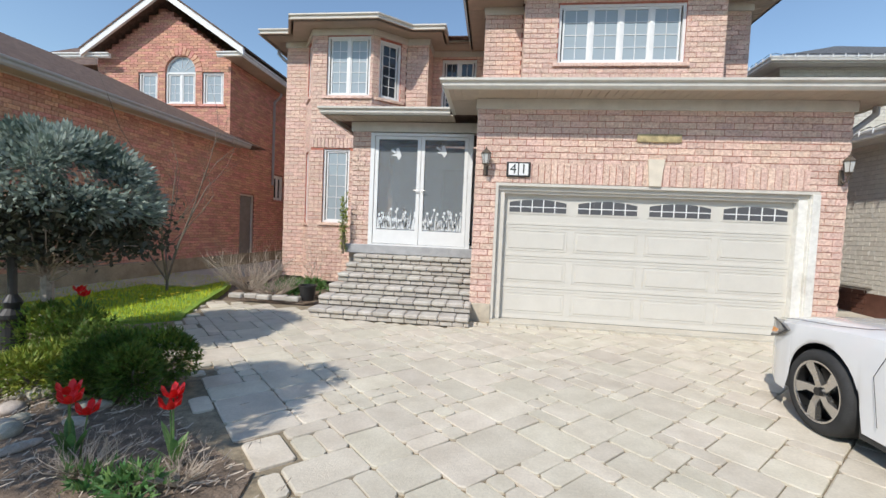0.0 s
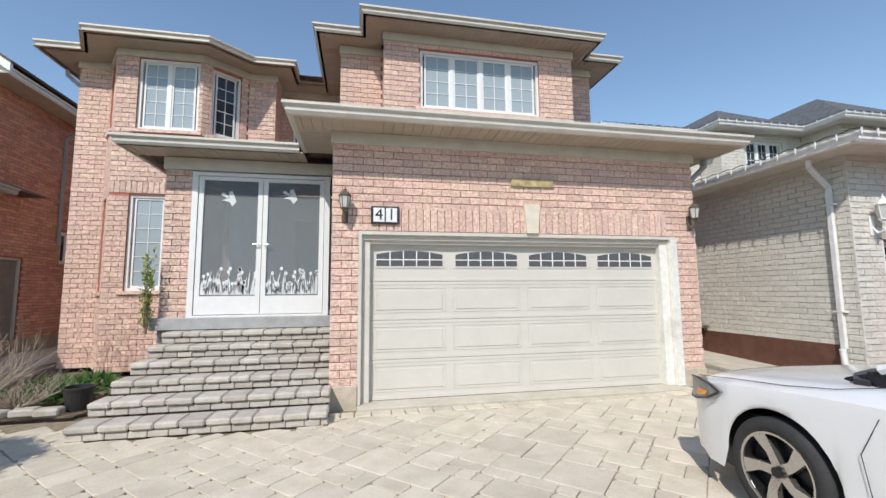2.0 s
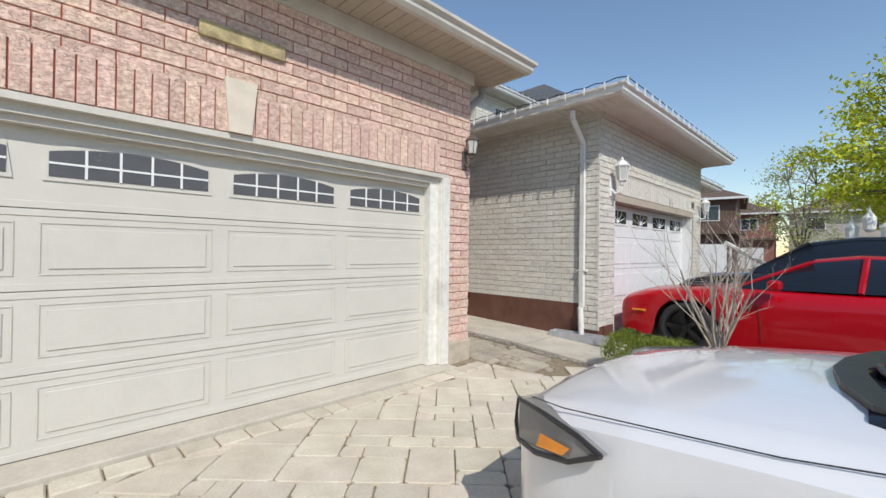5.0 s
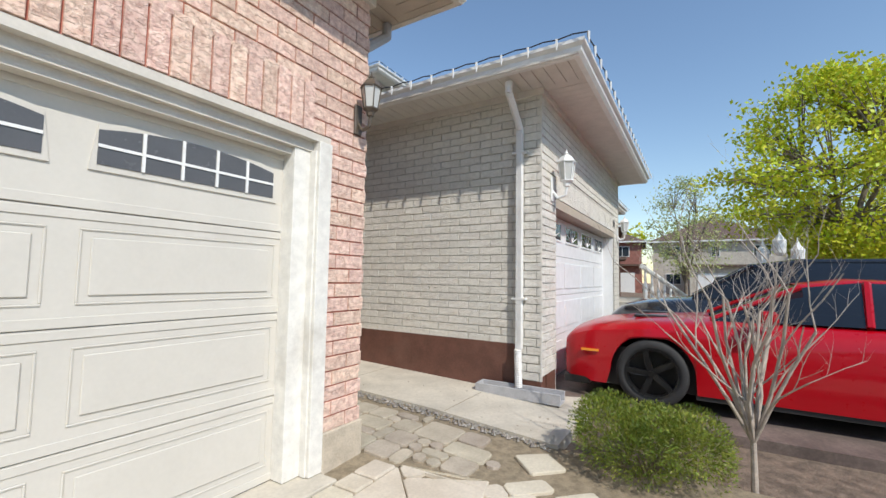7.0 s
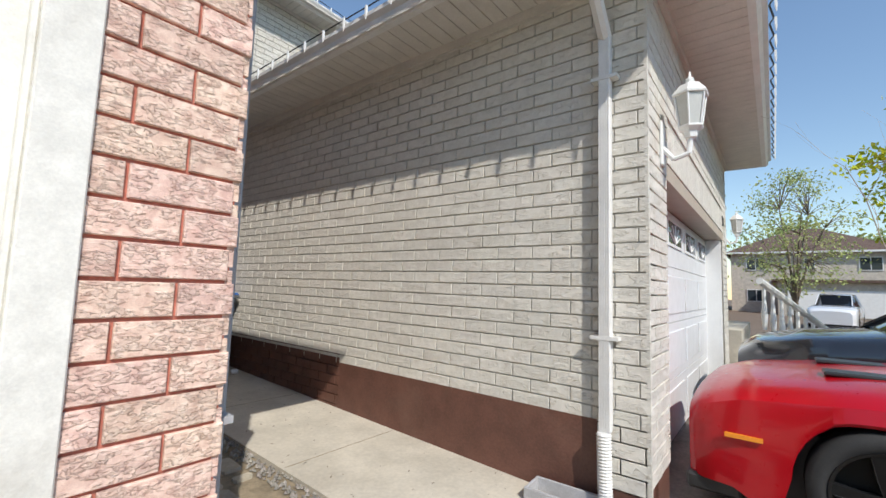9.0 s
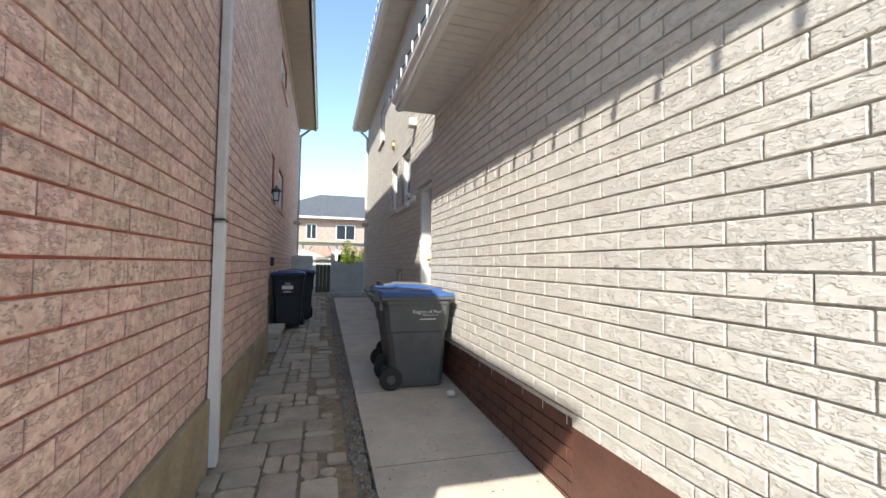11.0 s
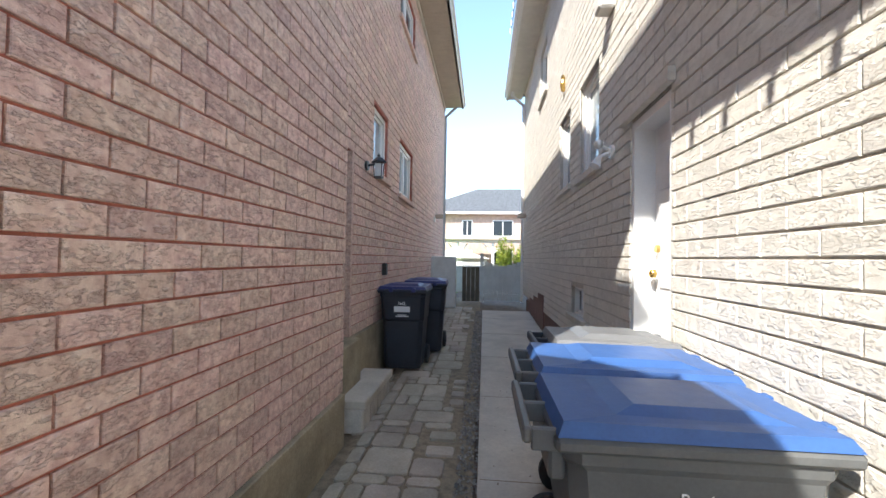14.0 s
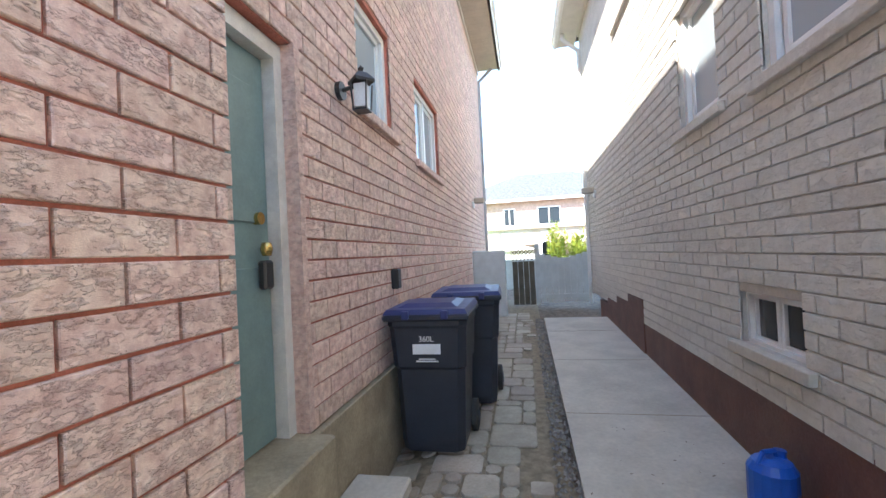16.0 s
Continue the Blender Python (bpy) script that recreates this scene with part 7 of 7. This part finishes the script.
part("pane", upright(prism(bmesh.new(), [(x * 0.93, y * 0.93) for x, y in ring], 0, 0.01), 0.10), BLINDG, fan)
bm = bmesh.new()
for (x0_, y0_), (x1_, y1_) in zip(ring, ring[1:]): cyl(bm, (x0_ * 0.95, 0.08, y0_ * 0.95), (x1_ * 0.95, 0.08, y1_ * 0.95), 0.03, n=6)
for k in range(1, 6):
    t = math.pi * k / 6; cyl(bm, (0.14 * math.cos(t), 0.085, 0.14 * math.sin(t)), (R_ * 0.95 * math.cos(t), 0.085, R_ * 0.95 * math.sin(t)), 0.008, n=5)
part("frame", bm, WHITE, fan)
spandrel = prism(bmesh.new(), [(R_ + 0.01, 0), (R_ + 0.01, 0.52), (0.3, 0.52), *[(x * 1.0, y * 1.0) for x, y in ring[5::-1]]], 0, 0.08)
part("spandrel", upright(spandrel, 0.085), RED, fan)
spandrel = prism(bmesh.new(), [(-R_ - 0.01, 0), *[(x, y) for x, y in ring[16:10:-1]], (-0.3, 0.52), (-R_ - 0.01, 0.52)], 0, 0.08)
part("spandrel", upright(spandrel, 0.085), RED, fan)
for k in range(15):
    t0, t1 = math.pi * k / 15 + 0.02, math.pi * (k + 1) / 15 - 0.02
    a_, b_ = R_ + 0.0, R_ + 0.24
    part("arch_brick", upright(prism(bmesh.new(), [(a_ * math.cos(t0), a_ * math.sin(t0)), (b_ * math.cos(t0), b_ * math.sin(t0)), (b_ * math.cos(t1), b_ * math.sin(t1)), (a_ * math.cos(t1), a_ * math.sin(t1))], 0, 0.05), 0.03), RED, fan)
# rakes, roofs and eaves
bm = bmesh.new()
for sg in (-1, 1):
    x0_, xa = -10.83 + sg * 2.85, -10.83
    vs = [bm.verts.new(q) for q in ((x0_, 5.02, 6.72), (xa, 5.02, 8.58), (xa, 5.02, 8.80), (x0_, 5.02, 6.94), (x0_, 5.10, 6.72), (xa, 5.10, 8.58), (xa, 5.10, 8.80), (x0_, 5.10, 6.94))]
    for f in ((0, 1, 2, 3), (7, 6, 5, 4), (3, 2, 6, 7), (0, 4, 5, 1), (0, 3, 7, 4)): bm.faces.new([vs[k] for k in f])
obj("rake_board", bm, WHITE, label="white rake boards of the gable", kind="structure")
bm = bmesh.new()
for sg in (-1, 1):
    x0_, xa = -10.83 + sg * 2.87, -10.83
    vs = [bm.verts.new(q) for q in ((x0_, 5.0, 6.92), (xa, 5.0, 8.80), (xa, 16.3, 8.80), (x0_, 16.3, 6.92), (x0_, 5.0, 6.98), (xa, 5.0, 8.86), (xa, 16.3, 8.86), (x0_, 16.3, 6.98))]
    for f in ((3, 2, 1, 0), (4, 5, 6, 7), (0, 1, 5, 4), (1, 2, 6, 5), (2, 3, 7, 6), (3, 0, 4, 7)): bm.faces.new([vs[k] for k in f])
obj("roof_red_gable", bm, ROOFB, label="brown shingle gable roof", kind="structure")
slab("soffit_red", -8.7, 5.1, 6.70, -8.10, 16.3, 6.72, SOFF)
gutter("gutter_red_return", [(-8.95, 5.1), (-8.02, 5.1), (-8.02, 16.3)], 6.86, GUTW)
gutter("gutter_red_left", [(-14.8, 5.1), (-12.75, 5.1)], 6.86, GUTW)
gutter("gutter_red_garage", [(-8.15, -5.4), (-8.15, 5.9)], 4.13, DOWN)
slab("soffit_red_garage", XL, -5.4, 4.0, -8.2, 5.9, 4.02, SOFF)
slab("frieze_red", XL - 0.1, -5.0, 3.98, XL + 0.03, 5.6, 4.1, TRIM)
hip("roof_red_garage", -14.6, -5.4, -8.17, 6.8, 4.12, 1.5, ROOFB, label="brown shingle roof of the next garage")
hip("roof_red_main", -20, 6.2, -12.5, 16, 6.9, 2.6, ROOFB)
wall("wall_red_upper_left", (-18, 6.6), (-13.5, 6.6), 4.0, 6.8, holes=[(2.7, 3.9, 5.4, 6.4)], **RW)
window("window_red_far", (-15.3, 6.6, 5.4), 0, 1.2, 1.0, 2, (2, 3), brickm=RED)
dr = root("door_red_house", (XL - 0.1, 6.14, 0.42), 0, kind="structure", label="grey side door in the red brick wall")
part("door_leaf", boxes((-0.05, 0.05, 0, 0, 0.79, 2.03)), mat("grey_door", (0.22, 0.21, 0.19), 0.5), dr)
part("door_frame", boxes((-0.06, 0, 0, 0.05, 0.05, 2.08), (-0.06, 0.79, 0, 0.05, 0.84, 2.08), (-0.06, 0.05, 2.03, 0.05, 0.79, 2.08)), TRIM, dr)
window("window_red_side", (XL, 8.32, 2.45), 90, 0.71, 0.97, 2, None, brickm=RED)
downspout("downspout", (XL, 8.15), (1, 0), 6.2, 3.0, DOWN, 0.3, "thin downspout on the red brick")


# ---- houses far off ----
def house(at, rz, w, d, h, brick, roofm, label, bays=3, garage=True):
    r = root("house", at, rz, label=label, category="house")
    part("wall", boxes((-w / 2, 0, -0.1, w / 2, d, h)), brick, r)
    ov = 0.5
    bm = bmesh.new()
    k = min(w, d) / 2 + ov
    lo = [bm.verts.new(q) for q in ((-w / 2 - ov, -ov, h), (w / 2 + ov, -ov, h), (w / 2 + ov, d + ov, h), (-w / 2 - ov, d + ov, h))]
    if w >= d: a, b = bm.verts.new((-w / 2 - ov + k, d / 2, h + k * 0.5)), bm.verts.new((w / 2 + ov - k, d / 2, h + k * 0.5))
    else: a, b = bm.verts.new((0, -ov + k, h + k * 0.5)), bm.verts.new((0, d + ov - k, h + k * 0.5))
    if w >= d: fs = ((lo[0], lo[1], b, a), (lo[1], lo[2], b), (lo[2], lo[3], a, b), (lo[3], lo[0], a))
    else: fs = ((lo[0], lo[1], a), (lo[1], lo[2], b, a), (lo[2], lo[3], b), (lo[3], lo[0], a, b))
    for f in fs: bm.faces.new(f)
    bm.faces.new(lo[::-1])
    part("roof", bm, roofm, r)
    part("eave_trim", boxes((-w / 2 - ov - 0.05, -ov - 0.05, h - 0.14, w / 2 + ov + 0.05, -ov + 0.02, h + 0.02), (-w / 2 - ov - 0.05, -ov + 0.02, h - 0.14, -w / 2 - ov + 0.02, d + ov, h + 0.02), (w / 2 + ov - 0.02, -ov + 0.02, h - 0.14, w / 2 + ov + 0.05, d + ov, h + 0.02)), WHITE, r)
    for i in range(bays):
        x = -w / 2 + w * (i + 0.5) / bays
        ww = 1.5 if i % 2 == 0 else 0.8
        for z in ((h - 1.75,) if garage and i > 0 else (h - 1.75, 1.0)):
            wd = part("window", boxes((x - ww / 2, -0.07, z, x + ww / 2, 0.0, z + 1.2)), WHITE, r, "white framed window")
            part("pane", boxes((x - ww / 2 + 0.07, -0.085, z + 0.07, x - 0.03, -0.071, z + 1.13), (x + 0.03, -0.085, z + 0.07, x + ww / 2 - 0.07, -0.071, z + 1.13)), GLASS, wd)
    if garage:
        part("garage_bay", boxes((-0.2 * w, -3.2, -0.1, w / 2, 0, 2.9)), brick, r)
        part("garage_roof", boxes((-0.2 * w - 0.4, -3.7, 2.9, w / 2 + 0.4, 0, 3.1)), roofm, r)
        part("garage_door", boxes((-0.2 * w + 0.7, -3.27, 0, w / 2 - 0.7, -3.2, 2.2)), WHITE, r)
    return r


FARP = mat("far_pink_brick", (0.50, 0.36, 0.30), 0.9, vary=0.15, scale=4)
FARR = mat("far_red_brick", (0.30, 0.13, 0.10), 0.9, vary=0.18, scale=4)
# dark brown puts the shade on one far house into its brick colour
FARD = mat("far_shaded_brick", (0.13, 0.08, 0.06), 0.9, vary=0.2, scale=4)
FARC = mat("far_cream_brick", (0.55, 0.50, 0.42), 0.9, vary=0.12, scale=4)
house((8.0, 34.0, 0.2), 0, 13, 9, 5.0, FARP, ROOF, "pink brick two storey house behind the garden fence", bays=5, garage=False)
house((-8.5, 36.0, 0.2), 0, 12, 9, 5.0, FARP, ROOFB, "brick two storey house behind the gardens", bays=3, garage=False)
house((23, 35.0, 0.2), 0, 12, 9, 5.0, FARP, ROOF, "brick two storey house behind the gardens", bays=3, garage=False)
for i, (x, y, rz, bm_) in enumerate(((54, 9, -84, FARR), (56, -4, -90, FARC), (54, -18, -98, FARR), (46, 20, -80, FARP), (52, -33, -105, FARP), (24, -40, 180, FARR), (8, -38, 180, FARP), (-8, -38, 180, FARR), (-24, -38, 180, FARC), (38, -44, 170, FARC), (-40, -34, 190, FARP), (38, 9.0, -80, FARD), (-26, 6, 0, FARR))):
    house((x, y, 0), rz, 12, 10, 5.8, bm_, ROOFB, "brick two storey house along the street", bays=3)
# pergola, shed and cedars behind the gate
pg = root("pergola", (7.2, 29.5, 0.2), label="white pergola on a rear terrace", category="pergola")
for x in (-2.2, 0.0, 2.2): part("post", boxes((x - 0.08, 0, 0, x + 0.08, 0.16, 2.6)), WHITE, pg)
for x in (-2.2, 0.0, 2.2):
    for sg in (-1, 1): part("brace", cyl(bmesh.new(), (x, 0.08, 1.9), (x + 0.6 * sg, 0.08, 2.55), 0.05, n=6), WHITE, pg)
part("beam", boxes((-3.2, -0.1, 2.6, 3.2, 0.25, 2.8)), WHITE, pg)
part("canopy", boxes((-3.3, -0.4, 2.8, 3.3, 3.6, 2.98)), SOFF, pg)
sh = root("shed", (5.3, 25.0, 0.2), label="white garden shed with a low roof", category="shed")
part("wall", boxes((-1.8, 0, 0, 1.5, 2, 1.6)), WHITE, sh)
bm = prism(bmesh.new(), [(-2.0, 1.6), (1.7, 1.6), (-0.15, 2.15)], -2.2, 0.15); upright(bm, 0); part("roof", bm, SOFFW, sh)
for i in range(4): bush("cedar", (7.6 + 0.75 * i, 22.5 + 0.2 * (i % 2), 0.3), 0.42, 0.42, 2.1 - 0.12 * (i % 2), MOSS, 2600, 0.09, 60 + i, "bright green cedar in a hedge beyond the gate", lumps=18)
slab("rear_fence", 5.0, 20.0, 0.1, 12, 20.06, 1.5, FENCEG, "grey board fence at the end of the gardens")
slab("rear_lawn", -15, 15.5, -0.1, 25, 33.5, 0.45, GRASS, "rear lawns")

# porch lamps cluster, railing and stone posts in front of the next house
lc = root("lamp_post", (13.63, -3.71, 0.0), 70, label="white post lamp with three lanterns", category="lamp post")
part("post", lathe(bmesh.new(), [(0.09, 0), (0.09, 0.2), (0.045, 0.3), (0.04, 1.75), (0.06, 1.8)], 12), WHITE, lc)
for sx, z in ((-0.28, 1.75), (0.0, 1.95), (0.28, 1.75)):
    part("lantern", lathe(bmesh.new(), [(0.05, 0.0), (0.10, 0.06), (0.115, 0.28), (0.12, 0.30), (0.05, 0.40), (0.02, 0.46), (0.005, 0.55)], 8, (sx, 0, z)), WHITE, lc)
    if sx: part("arm", tube(bmesh.new(), [(0, 0, 1.5), (sx * 0.7, 0, 1.45), (sx, 0, 1.75)], 0.02), WHITE, lc)
rl = root("stair_rail", (14.2, -1.2, 0.0), label="white stair rail with turned posts", category="railing")
for i in range(9): part("baluster", lathe(bmesh.new(), [(0.03, 0), (0.05, 0.25), (0.03, 0.5), (0.03, 0.75)], 8, (0.45 * i * 0.6, -0.12 * i, 0.9 - 0.11 * i)), WHITE, rl)
part("rail", cyl(bmesh.new(), (-0.2, 0.05, 1.75), (2.6, -1.1, 0.72), 0.06, n=8), WHITE, rl)


# ---- single pieces of walls and paving, last ----
def lay_paving():
    for host, single, material in PAVES:
        for _, v, f in single:
            c = Vector((sum(q[0] for q in v) / len(v), sum(q[1] for q in v) / len(v), 0))
            o = raw("paving_stone", [(q[0] - c.x, q[1] - c.y, q[2]) for q in v], f, material, host)
            o.location = c


lay_single_bricks()
lay_paving()
